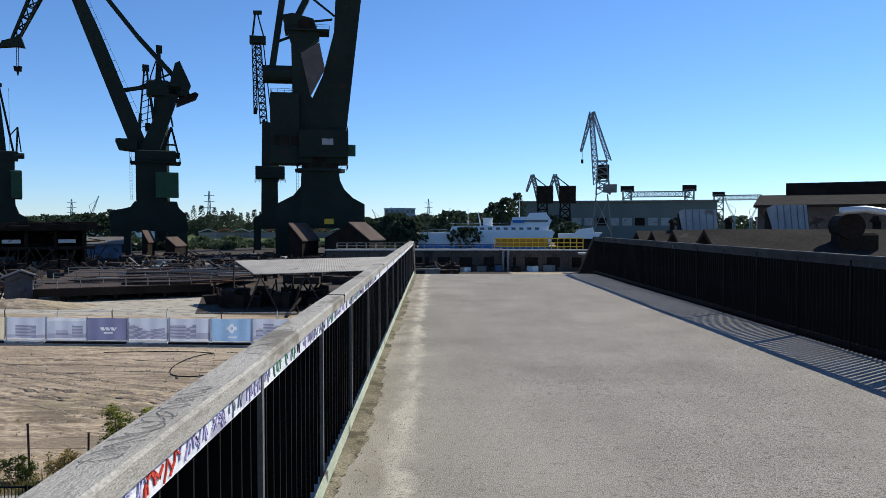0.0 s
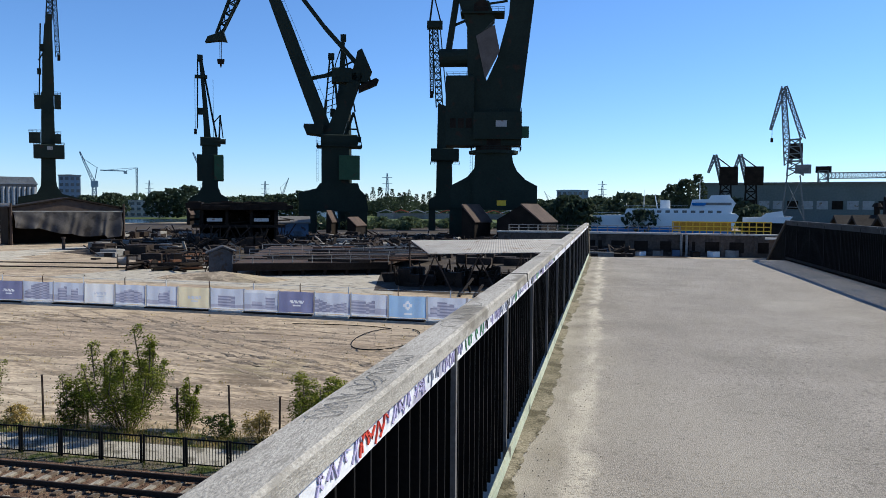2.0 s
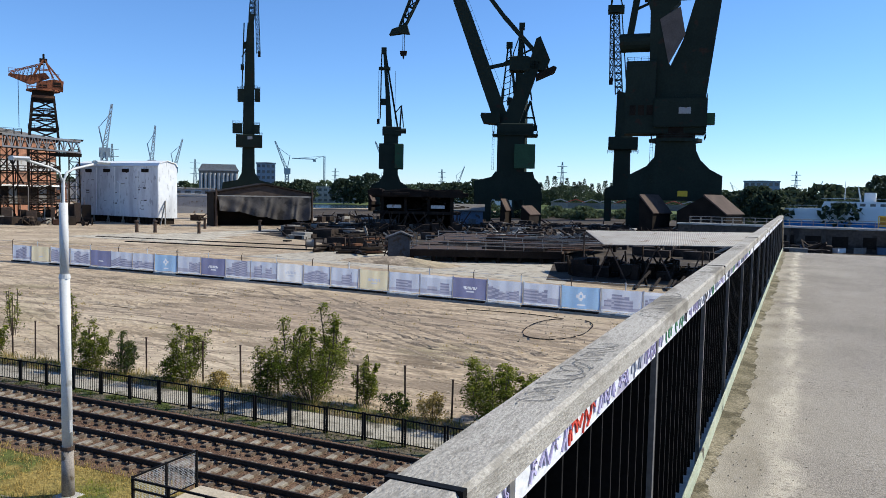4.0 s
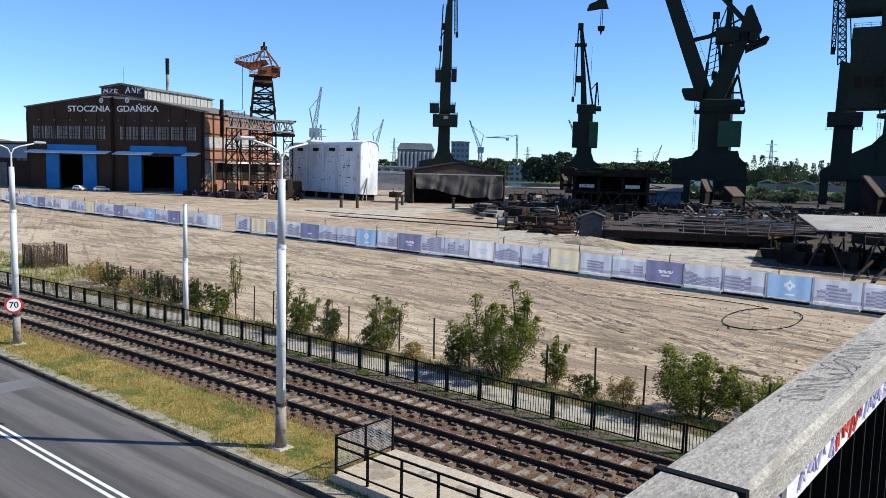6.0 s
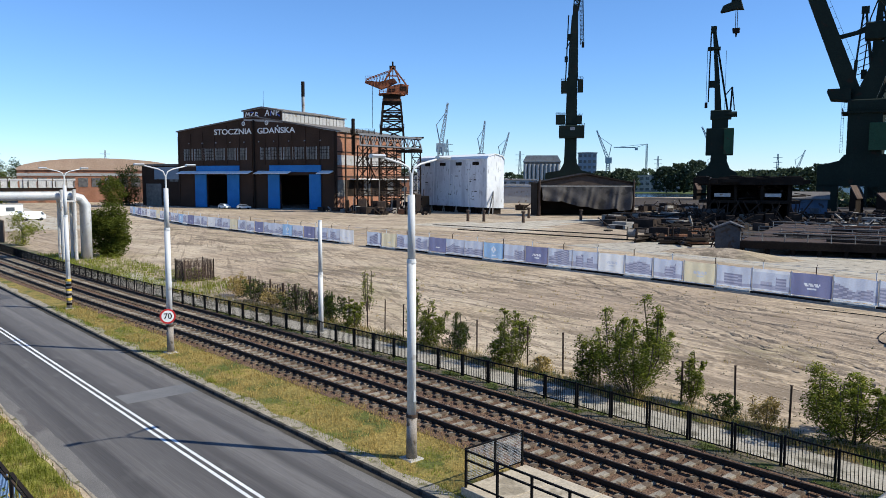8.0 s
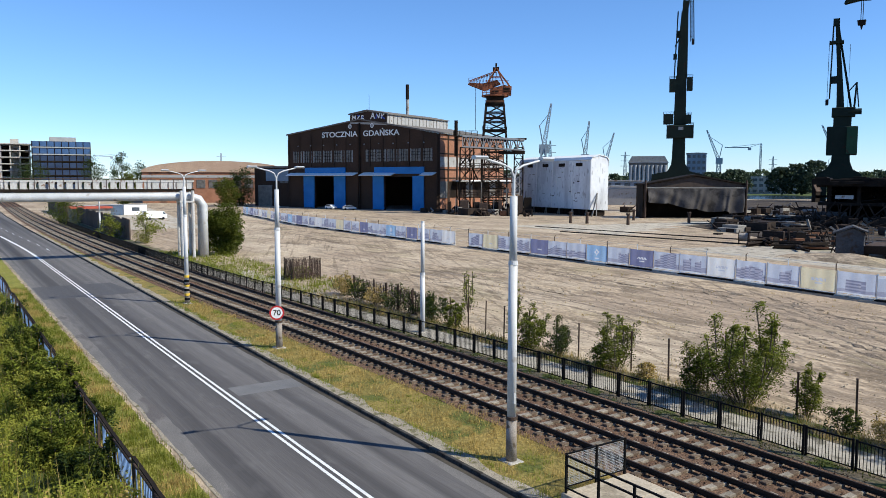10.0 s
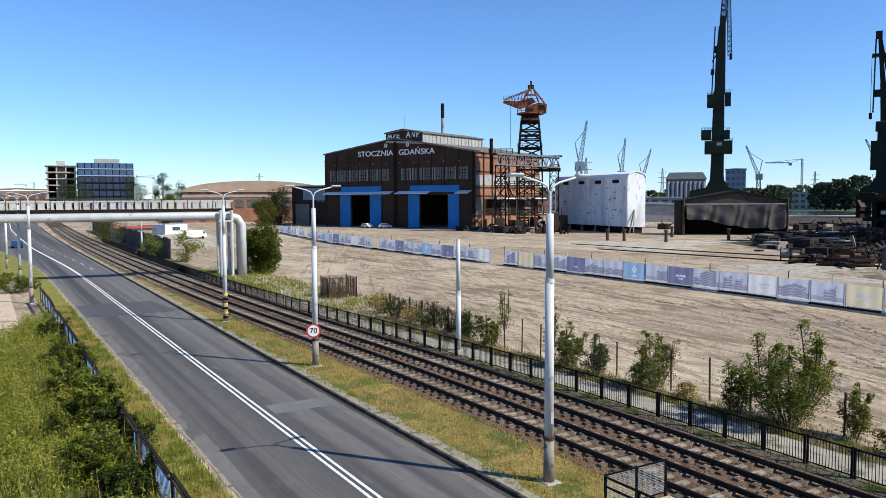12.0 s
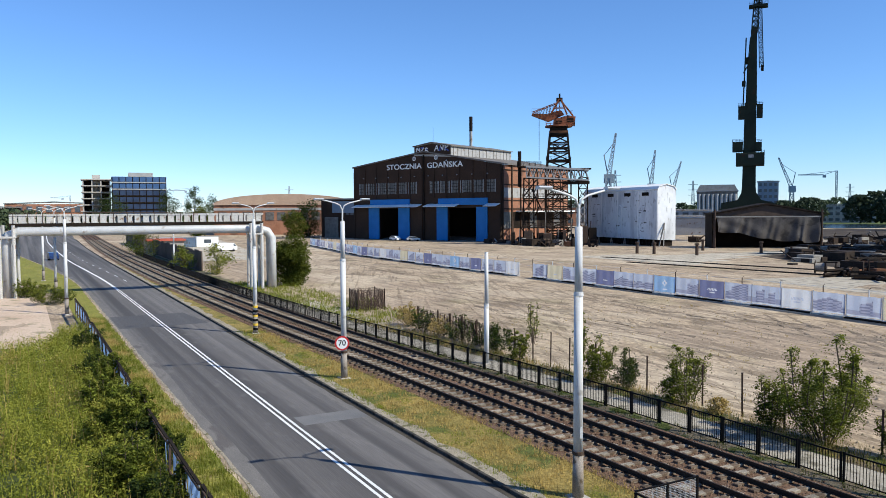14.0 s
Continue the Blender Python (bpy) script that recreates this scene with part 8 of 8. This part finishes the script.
for px, pz in ((63.3, 445.5), (76.1, 443.5)):
    c = thing("harbour_crane", "dark small harbour crane with bent lattice jib", "crane", at_bearing(px, pz), group="harbour cranes")
    part("tower", Geo().lattice((0, 0, 0), (0, 0, 23), 7, 5, 0.6, 5), DARKSTEEL, c)
    part("house", Geo().slab(-3.5, 6.2, -3, 3, 22, 32, 0.3), DARKSTEEL, c)
    part("jib", Geo().lattice((-2, 0, 24), (-5.8, 0, 38.5), 2.4, 6, 0.5, 1.6), LATTICE, c)
    part("beak", Geo().lattice((-5.8, 0, 38.5), (-9.2, 0, 29), 1.6, 4, 0.4, 0.8), LATTICE, c)
    part("stay", Geo().beam((2, 0, 32), (-5.6, 0, 38), 0.6), DARKSTEEL, c)
lh = thing("long_hall", "long grey-green industrial hall by the water", "building", at_bearing(120, 503))
part("wall", Geo().box(-62, 62, -10, 30, 0, 24), HALLGREEN, lh)
part("roof", Geo().box(-63, 63, -11, 31, 24, 25.2), ROOFGREY, lh)
for k in range(15):
    part("bay", Geo().box(-60 + k * 8, -54 + k * 8, -10.2, -10, 9, 14), PANEL if k % 3 else DARKSTEEL, lh)
gy = thing("dock_gantry", "blue-grey lattice dock gantry with two towers", "gantry", at_bearing(157.7, 537))
part("bridge", Geo().lattice((-21, 0, 31), (21, 0, 31), 3.6, 18, 0.35), LATTICE, gy)
for x in (-21, 21):
    part("tower", Geo().lattice((x, 0, 0), (x, 0, 34), 6, 6, 0.5), LATTICE, gy)
    part("tower_head", Geo().box(x - 4.6, x + 4.6, -3, 3, 33, 37), DARKSTEEL, gy)
gy2 = thing("dock_gantry", "blue-grey lattice dock gantry further off", "gantry", at_bearing(206, 520))
part("bridge", Geo().lattice((-11, 0, 28), (16, 0, 28), 3.2, 12, 0.35), LATTICE, gy2)
part("tower", Geo().lattice((-11, 0, 0), (-11, 0, 30), 6, 6, 0.5), LATTICE, gy2)
part("tower_head", Geo().box(-15, -7, -3, 3, 29, 32), DARKSTEEL, gy2)
rh = thing("works_hall", "long low works hall with a pale roof strip", "building", at_bearing(103, 203))
part("wall", Geo().box(-15, 60, -6, 40, 0, 14), DOCKBROWN, rh)
part("roof", Geo().prism([(-7, 14), (-7, 14.6), (16, 18), (40, 14.6), (40, 14)], "x", -16, 61), FELT, rh)
part("upper_block", Geo().box(-9, 62, 18, 40, 14, 21.5), DARKSTEEL, rh)
for k in range(12):
    part("clerestory", Geo().box(26 + k * 2.6, 28.2 + k * 2.6, 17.85, 18, 18.4, 20.6), OLDGLASS, rh)

# low workshop roofs beside the footbridge
sh = thing("workshop", "low workshops with dark felt roofs and skylights", "building", pose(17.5, 44, 0, 0, 0, -8))
part("wall", Geo().box(0, 70, 0, 48, 0, 6.6), DOCKBROWN, sh)
for k in range(4):
    y = k * 12
    part("roof_bay", Geo().prism([(y - 0.3, 6.5), (y + 6, 8.7 - 0.12 * k), (y + 12.3, 6.5), (y + 12.3, 6.75), (y + 6, 9.0 - 0.12 * k), (y - 0.3, 6.75)], "x", -0.6, 70), FELT, sh, "dark felt roof bay")
for x, y, w in ((2.4, 30, 3.2), (6.3, 14.0, 2.4), (26, 8, 3.0)):
    s = part("skylight", Geo().prism([(y, 8.0), (y + 2.6, 8.0), (y + 2.6, 10.6), (y + 0.9, 10.8)], "x", x, x + w), CORRUGATED, sh, "pale corrugated skylight hood")
    part("skylight_side", Geo().prism([(y + 0.1, 8.0), (y + 2.6, 8.0), (y + 2.6, 10.4)], "x", x - 0.15, x), DARKSTEEL, s)
    for i in range(5):
        part("sheet_lap", Geo().beam((x + w * (i + 0.5) / 5, y - 0.02, 8.05), (x + w * (i + 0.5) / 5, y + 0.86, 10.8), 0.05), ROOFGREY, s)
for x, y in ((4.6, 21.5), (11.5, 9.5), (3, 40), (16, 17), (15, 4.5)):
    part("roof_vent", Geo().tube((x, y, 7.5), (x, y, 9.5), 0.28, 0.28, 8).tube((x, y, 9.5), (x, y, 9.9), 0.5, 0.25, 8), DARKSTEEL, sh)
part("duct", Geo().path([(6.4, 2, 10.1), (7.8, 2, 10.2), (9.2, 2, 10.0), (10.0, 2, 9.5), (10.4, 2, 8.7), (10.4, 2, 6)], 0.22, 10), GALV, sh, "bent galvanised duct", True)
part("duct_fan", Geo().tube((7.2, 2.4, 9.2), (7.2, 4.0, 9.2), 0.8, 0.8, 14).slab(6.6, 8.8, 2.6, 4.0, 7.4, 8.8, 0.15), DARKSTEEL, sh)

# ---- pipe bridge over the road ----
pb = thing("pipe_bridge", "pale girder bridge carrying a thick heating pipe across the road", "pipe bridge", pose(-97.4, -1.0, 0, 0, 0, 82.4))
g = Geo()
L_ = 27.4
for y in (-0.6, 0.6):
    g.beam((0, y, 9.1), (L_, y, 9.1), 0.18).beam((0, y, 8.05), (L_, y, 8.05), 0.22)
    for k in range(30):
        x = k * L_ / 30
        g.box(x, x + 0.62, y - 0.03, y + 0.03, 8.15, 9.02)
        g.prism([(x + 0.60, 8.12), (x + 0.76, 8.12), (x + 0.60, 8.40)], "y", y - 0.03, y + 0.03).prism([(x + 0.60, 9.04), (x + 0.60, 8.76), (x + 0.76, 9.04)], "y", y - 0.03, y + 0.03)
part("girder", g, PALESTEEL, pb, "pale plate girder with dark openings")
part("deck", Geo().box(0, L_, -0.7, 0.7, 7.95, 8.05), RUST, pb)
# lower beam under the girder, its shade put into a dark colour
for y in (-0.78, 0.72):
    part("toe_plate", Geo().box(0, L_, y, y + 0.06, 7.86, 8.2), DARKSTEEL, pb, "lower beam coloured dark for its shade")
for k in range(19):
    part("handrail_post", Geo().beam((0.4 + k * 1.45, -0.66, 8.1), (0.4 + k * 1.45, -0.66, 9.35), 0.07), IRON, pb)
part("handrail", Geo().beam((0, -0.66, 9.35), (L_, -0.66, 9.35), 0.07), IRON, pb)
for s, dy in ((-1, -0.55), (1, 0.75)):
    pts = [(-0.3, dy, 0), (-0.3, dy, 6.2), (0.0, dy, 6.9), (0.9, dy, 7.3)] + [(L_ - 0.6, dy, 7.3), (L_ + 0.5, dy, 6.95), (L_ + 1.0, dy, 6.2), (L_ + 1.0, dy, 0)]
    part("pipe", Geo().path(pts, 0.52, 14), PIPE, pb, "thick pale insulated pipe", True)
for x in (-0.9, 0.5, L_ - 1.6, L_ - 0.3):
    for y in (-1.4, 1.4):
        part("post", Geo().tube((x, y, 0), (x, y, 8.0), 0.18, 0.18, 8), PALESTEEL, pb)
for a, b in ((-1.1, 0.7), (L_ - 1.8, L_ - 0.1)):
    part("cross_head", Geo().box(a, b, -1.6, 1.6, 6.6, 6.8), PALESTEEL, pb)
sp = thing("sand_patch", "bare pale sand beside the overgrown fence", "ground cover", kind="structure")
part("sand", Geo().sheet(list(np.arange(-112, -52, 2.0)), list(np.arange(-34, 3.4, 2.0)), lambda x, y: 0.03 + (0.12 * noise.noise((x * 0.2, y * 0.2, 1)) if y < 1 else 0)), SAND, sp, smooth=True)

# ---- far end of the road ----
wl = thing("plank_wall", "tall dark brown plank wall beside the tracks", "wall")
for k in range(44):
    x = -124 - 3.0 * k
    y = 24.9 + 0.03 * (-124 - x)
    part("plank_panel", Geo().box(x - 2.95, x, y - 0.08, y + 0.08, 0, 3.2 + 0.15 * math.sin(k * 2.2)), PLANK, wl)
for k in range(3):
    t = thing("site_container", ("white site container with blue stripe", "pale blue site container", "plain white site container")[k], "container", pose(-212 - 2 * k, 31.5 + k * 6.6, 0, 0, 0, 95), group="site containers")
    part("body", Geo().box(-3, 3, -1.2, 1.2, 0, 2.7), (SIGNWHITE, HUTBLUE, SIGNWHITE)[k], t)
    part("roof", Geo().box(-3.1, 3.1, -1.3, 1.3, 2.7, 2.85), PANEL, t)
    part("window", Geo().box(-1, 1, -1.26, -1.2, 1.0, 2.0), GLASS, t)
rt = thing("red_tarp_store", "low store with red roof behind the plank wall", "shed", pose(-190, 29.5, 0, 0, 0, 92))
part("wall", Geo().box(-4, 4, -3, 3, 0, 2.8), PALESCRAP, rt)
part("roof", Geo().box(-4.4, 4.4, -3.5, 3.5, 2.8, 3.2), ROOFRED, rt)
van = thing("white_van", "white van parked on the bare yard", "van", pose(-186, 43, 0, 0, 0, 100))
part("body", Geo().prism([(-2.5, 0.4), (2.5, 0.4), (2.5, 1.2), (1.7, 2.0), (-2.5, 2.1)], "y", -0.95, 0.95), SIGNWHITE, van)
part("windscreen", Geo().prism([(1.6, 1.25), (2.3, 1.25), (1.72, 1.85), (1.5, 1.85)], "y", -0.97, 0.97), GLASS, van)
for x in (-1.6, 1.6):
    for y in (-0.85, 0.85):
        part("wheel", Geo().tube((x, y - 0.1, 0.35), (x, y + 0.1, 0.35), 0.35, 0.35, 12), BLACK, van)
solo("pale_yard", Geo().add([(-260, 28, 0.03), (-150, 29, 0.03), (-150, 44, 0.03), (-270, 60, 0.03)], [(0, 1, 2, 3)]), PAVING, "pale concrete yard behind the plank wall", "pavement", kind="structure")

of = thing("office_block", "dark glazed office block with pale top floors", "building", pose(-427, 41.8, 0, 0, 0, 84))
part("core", Geo().box(0, 26.4, 0.3, 26, 0, 28.2), DARKSTEEL, of)
for fl in range(8):
    z = 0.6 + fl * 3.5
    for k in range(8):
        part("window", Geo().box(0.4 + k * 3.25, 3.2 + k * 3.25, 0.0, 0.25, z + 0.5, z + 3.0), OFFGLASS if fl > 5 else NAVYGLASS, of)
    part("floor_band", Geo().box(-0.1, 26.5, 0.05, 0.3, z - 0.1, z + 0.4), DARKSTEEL if fl < 6 else PANEL, of)
    for k in range(7):
        part("side_window", Geo().box(-0.25, -0.02, 1 + k * 3.5, 3.8 + k * 3.5, z + 0.5, z + 3.0), GLASS, of)
part("plant_room", Geo().box(8, 20, 6, 18, 28.2, 30.6), PANEL, of)
sk = thing("concrete_skeleton", "unfinished concrete office frame with open floors", "building", pose(-449, 28.6, 0, 0, 0, 85))
for fl in range(9):
    part("floor_slab", Geo().box(0, 15, 0, 20, fl * 3.4, fl * 3.4 + 0.5), CONCRETE, sk)
    for k in range(4):
        for y in (0.6, 9, 18):
            part("column", Geo().box(0.8 + k * 4.4, 1.4 + k * 4.4, y, y + 0.6, fl * 3.4 + 0.5 - 0.5, fl * 3.4 + 3.4 if fl < 8 else fl * 3.4 + 0.5), CONCRETE, sk)
part("core", Geo().box(5.5, 9.5, 7, 14, 0, 30.2), CONCRETE, sk)
# dark sheet added behind so the gaps between floors look shaded
part("rear_screen", Geo().box(0.4, 14.6, 18.8, 19.2, 0, 27.4), DARKSTEEL, sk)
bh = thing("arched_hall", "brick hall with a shallow arched roof", "building", pose(-322, 70, 0, 0, 0, 70))
part("wall", Geo().box(0, 58, 0, 60, 0, 12.5), REDBRICK, bh)
part("roof", Geo().prism([(0, 12.4)] + [(29 - 29.5 * math.cos(a), 12.4 + 4.6 * math.sin(a)) for a in np.linspace(0.05, 3.09, 15)] + [(58, 12.4)], "y", -0.5, 60), ARCHROOF, bh, "brown arched gable and roof")
for k in range(12):
    part("window", Geo().box(2 + k * 4.7, 5.4 + k * 4.7, -0.15, 0, 6, 9.4), OLDGLASS, bh)
part("band", Geo().box(-0.1, 58.1, -0.2, 0, 10.2, 11.2), PANEL, bh)
for x, y, h, w in ((-268, 92, 13, 9), (-262, 84, 10, 8), (-300, 60, 12, 9), (-380, 62, 20, 12), (-372, 72, 22, 8), (-392, 38, 18, 14), (-365, 80, 17, 10)):
    tree("tree", x, y, h, w, 4200, "green tree before the distant buildings", LEAF_DARK if h > 12 else LEAF, 0.33)
for x, y in ((-172, 5.6),):
    car = thing("road_car", "dark blue car on the far road", "car", pose(x, y, 0, 0, 0, 4))
    part("body", Geo().prism([(-2.1, 0.35), (2.1, 0.35), (2.15, 0.8), (1.3, 0.95), (0.7, 1.45), (-1.2, 1.5), (-1.9, 1.0), (-2.15, 0.9)], "y", -0.85, 0.85), BLUECAR, car)
    part("glazing", Geo().prism([(-1.7, 0.98), (1.15, 0.98), (0.65, 1.38), (-1.15, 1.42)], "y", -0.87, 0.87), GLASS, car)
    for wx in (-1.3, 1.3):
        for wy in (-0.75, 0.75):
            part("wheel", Geo().tube((wx, wy - 0.1, 0.33), (wx, wy + 0.1, 0.33), 0.33, 0.33, 12), BLACK, car)

# ---- the far bank and the skyline ----
def polar(deg, dist):
    """A place seen from the footbridge: degrees left of +y, and metres off."""
    return -dist * math.sin(radians(deg)), dist * math.cos(radians(deg))


def far_tree(g, x, y, h, w, n, z=0.0):
    """One distant tree of loose leaf clumps with a ragged outline."""
    for _ in range(n):
        f = random.random() ** 0.8
        r = w * 0.5 * (0.35 + 0.9 * math.sin(math.pi * min(1, 0.12 + 0.85 * f))) * random.random() ** 0.5
        a = rnd(0, 6.28)
        p = Vector((x + r * math.cos(a), y + r * math.sin(a), z + h * (0.06 + 0.94 * f)))
        s = rnd(0.05, 0.115) * min(w, 13) + 0.12
        u = Vector((rnd(-1, 1), rnd(-1, 1), rnd(-1, 1))).normalized() * s
        v = u.cross(Vector((rnd(-1, 1), rnd(-1, 1), rnd(-1, 1)))).normalized() * s * 0.7
        g.add([p - u, p + v, p + u, p - v], [(0, 1, 2, 3)])


for lo, hi in ((-32, -14), (-14, -3), (-3, 8), (8, 20), (20, 32), (32, 46), (46, 64), (64, 96)):
    g, g2 = Geo(), Geo()
    deg = lo
    while deg < hi:
        x, y = polar(deg, rnd(640, 780) if deg < 60 else rnd(480, 620))
        hh = 18 + 8 * noise.noise((deg * 0.35, 0, 0)) + rnd(-3, 4)
        far_tree(g if random.random() < 0.6 else g2, x, y, max(7, hh) * (0.86 if deg < 72 else 0.5), rnd(11, 20), 420)
        deg += 0.62
    solo("tree_belt", g, LEAF_FAR, "distant belt of green trees on the far bank", "trees", kind="stuff")
    solo("tree_belt", g2, LEAF_FAR2, "distant belt of darker trees on the far bank", "trees", kind="stuff")
g = Geo()
deg = 9.5
while deg < 18.5:
    x, y = polar(deg, 620 + rnd(-10, 10))
    far_tree(g, x, y, rnd(19, 25), rnd(4, 6), 420)
    deg += rnd(0.35, 0.6)
solo("poplar_row", g, LEAF_FAR2, "row of slim dark poplars on the far bank", "trees", kind="stuff")
g = Geo()
for deg, d, h, w in ((-1.5, 330, 15, 20), (0.5, 380, 13, 20), (-3.2, 430, 16, 26), (-5.4, 420, 24, 12), (-6.2, 430, 27, 9), (-4.6, 440, 22, 14), (1.8, 300, 12, 14), (2.8, 320, 14, 16), (4.0, 350, 12, 18), (-2.4, 300, 9, 14), (30.5, 540, 22, 18), (31.6, 545, 20, 18), (32.6, 545, 18, 16), (35.5, 560, 17, 20), (37, 560, 15, 20), (24, 480, 16, 26), (22.4, 480, 18, 24), (26, 500, 15, 26), (-8.5, 380, 14, 20), (-10, 330, 10, 14)):
    x, y = polar(deg, d)
    far_tree(g, x, y, h, w, 640)
solo("tree_group", g, LEAF_FAR2, "dark clumps of trees along the water", "trees", kind="stuff")

# low dark growth along the river edge
g = Geo()
deg = 3.0
while deg < 28.5:
    x, y = polar(deg, rnd(300, 350))
    far_tree(g, x, y, rnd(2, 5.0), rnd(5, 11), 200)
    deg += rnd(0.35, 1.0)
solo("river_scrub", g, LEAF_FAR, "low dark bushes along the river edge", "bushes", kind="stuff")


def far_crane(deg, d, h, lean, kind):
    x, y = polar(deg, d)
    h *= 0.60
    t = thing("distant_crane", "distant shipyard crane on the skyline, coloured pale with haze", "crane", at_bearing(x, y), group="distant cranes")
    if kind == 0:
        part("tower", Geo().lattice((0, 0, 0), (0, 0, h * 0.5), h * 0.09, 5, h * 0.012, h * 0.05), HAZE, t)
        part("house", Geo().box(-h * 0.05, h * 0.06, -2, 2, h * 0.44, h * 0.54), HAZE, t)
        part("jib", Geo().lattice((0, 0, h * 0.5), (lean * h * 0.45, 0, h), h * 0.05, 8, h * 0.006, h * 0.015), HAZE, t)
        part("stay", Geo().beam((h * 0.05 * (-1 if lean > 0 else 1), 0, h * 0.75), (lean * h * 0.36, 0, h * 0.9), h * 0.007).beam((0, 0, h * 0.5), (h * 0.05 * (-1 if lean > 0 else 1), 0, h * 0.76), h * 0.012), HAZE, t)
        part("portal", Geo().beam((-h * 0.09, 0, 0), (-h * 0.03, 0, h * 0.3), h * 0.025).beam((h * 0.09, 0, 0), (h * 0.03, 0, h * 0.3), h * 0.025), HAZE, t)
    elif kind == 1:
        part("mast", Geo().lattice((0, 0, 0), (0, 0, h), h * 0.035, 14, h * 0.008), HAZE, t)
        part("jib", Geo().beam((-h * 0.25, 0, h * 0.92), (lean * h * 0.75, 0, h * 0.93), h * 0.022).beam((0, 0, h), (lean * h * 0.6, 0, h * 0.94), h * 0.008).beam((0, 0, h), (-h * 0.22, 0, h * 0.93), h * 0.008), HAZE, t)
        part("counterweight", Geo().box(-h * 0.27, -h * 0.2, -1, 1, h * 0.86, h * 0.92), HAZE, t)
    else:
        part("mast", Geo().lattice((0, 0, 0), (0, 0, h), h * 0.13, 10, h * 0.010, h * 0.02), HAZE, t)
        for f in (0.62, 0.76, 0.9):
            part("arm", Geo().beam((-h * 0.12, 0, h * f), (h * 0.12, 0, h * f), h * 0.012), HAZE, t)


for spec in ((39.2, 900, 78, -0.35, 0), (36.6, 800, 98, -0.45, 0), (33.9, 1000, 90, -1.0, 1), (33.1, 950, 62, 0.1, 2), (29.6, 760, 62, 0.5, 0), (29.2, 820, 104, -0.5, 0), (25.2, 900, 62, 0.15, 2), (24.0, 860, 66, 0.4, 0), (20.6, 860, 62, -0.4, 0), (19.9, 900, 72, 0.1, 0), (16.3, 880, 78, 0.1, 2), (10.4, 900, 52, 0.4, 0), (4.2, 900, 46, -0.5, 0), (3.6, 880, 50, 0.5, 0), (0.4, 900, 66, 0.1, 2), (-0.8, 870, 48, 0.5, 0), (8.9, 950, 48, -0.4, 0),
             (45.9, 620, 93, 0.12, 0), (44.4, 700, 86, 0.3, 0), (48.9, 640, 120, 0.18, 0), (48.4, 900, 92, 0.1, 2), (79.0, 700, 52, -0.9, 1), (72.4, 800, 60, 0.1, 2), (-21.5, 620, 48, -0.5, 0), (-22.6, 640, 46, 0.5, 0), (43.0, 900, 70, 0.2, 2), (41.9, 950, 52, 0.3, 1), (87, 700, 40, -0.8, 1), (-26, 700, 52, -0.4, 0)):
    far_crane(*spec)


def far_block(name, deg, d, w, h, depth, wall, roof, label, gable=0.0, rows=0, cols=0):
    x, y = polar(deg, d)
    t = thing(name, label, "building", at_bearing(x, y), group="distant buildings")
    part("wall", Geo().box(-w / 2, w / 2, 0, depth, 0, h), wall, t)
    part("roof", Geo().prism([(-w / 2 - 0.5, h), (0, h + gable + 0.2), (w / 2 + 0.5, h), (w / 2 + 0.5, h + 0.6), (0, h + gable + 0.9), (-w / 2 - 0.5, h + 0.6)], "y", -0.5, depth), roof, t)
    for r in range(rows):
        for c in range(cols):
            cw, ch = w / cols, h / rows
            part("window", Geo().box(-w / 2 + (c + 0.2) * cw, -w / 2 + (c + 0.8) * cw, -0.2, 0, (r + 0.3) * ch, (r + 0.8) * ch), GLASS, t)
    return t


si = far_block("silo", 41.4, 520, 24.5, 21, 20, ROOFGREY, PANEL, "grey ribbed grain silo with a pale hipped roof", 0)
part("hipped_roof", Geo().prism([(-12.6, 21.4), (-10.4, 25.4), (10.4, 25.4), (12.6, 21.4)], "y", 0, 20), OLDROOF, si)
for k in range(9):
    part("silo_tube", Geo().tube((-10.9 + k * 2.72, -0.6, 0), (-10.9 + k * 2.72, -0.6, 19.5), 1.2, 1.2, 10), PANEL, si)
far_block("office_tower", 38.1, 560, 13, 28, 14, OFFBLUE, PANEL, "blue-grey office tower beyond the cranes", 0, 7, 4)
far_block("blue_building", 2.55, 600, 24, 22, 20, OFFBLUE, OFFBLUE, "blue glazed building beyond the trees", 0, 5, 6)
far_block("white_building", 33.2, 600, 34, 12, 14, PANEL, PANEL, "pale flat building on the far bank", 0, 3, 8)
for k in range(9):
    far_block("warehouse", 7.2 + k * 1.15, 560, 12.5, 4.2, 12, PALESCRAP, ROOFRED if k % 3 == 1 else PANEL, "low far warehouse with gabled roof", 2.0)
for k in range(5):
    far_block("warehouse", 19.5 + k * 1.2, 540, 11.5, 4.6, 12, SIGNWHITE, SIGNWHITE, "low white tent warehouse across the water", 1.8)
far_block("quay_building", 43.6, 300, 28, 6.2, 10, PANEL, PANEL, "long low grey shed on the quay", 0.4)
far_block("quay_building", 45.9, 420, 60, 9, 14, OFFBLUE, PANEL, "low building behind the slipway", 0, 2, 12)
for k, (deg, d, w, h) in enumerate(((50, 520, 90, 12), (56, 480, 80, 11), (62, 430, 60, 12), (67, 420, 55, 12), (88, 600, 60, 16), (93, 560, 60, 13), (-29, 330, 70, 12))):
    far_block("works_building", deg, d, w, h, 20, (PANEL, REDBRICK, DARKSTEEL)[k % 3], ROOFGREY, "long distant works building", 1.0, 2, 10)
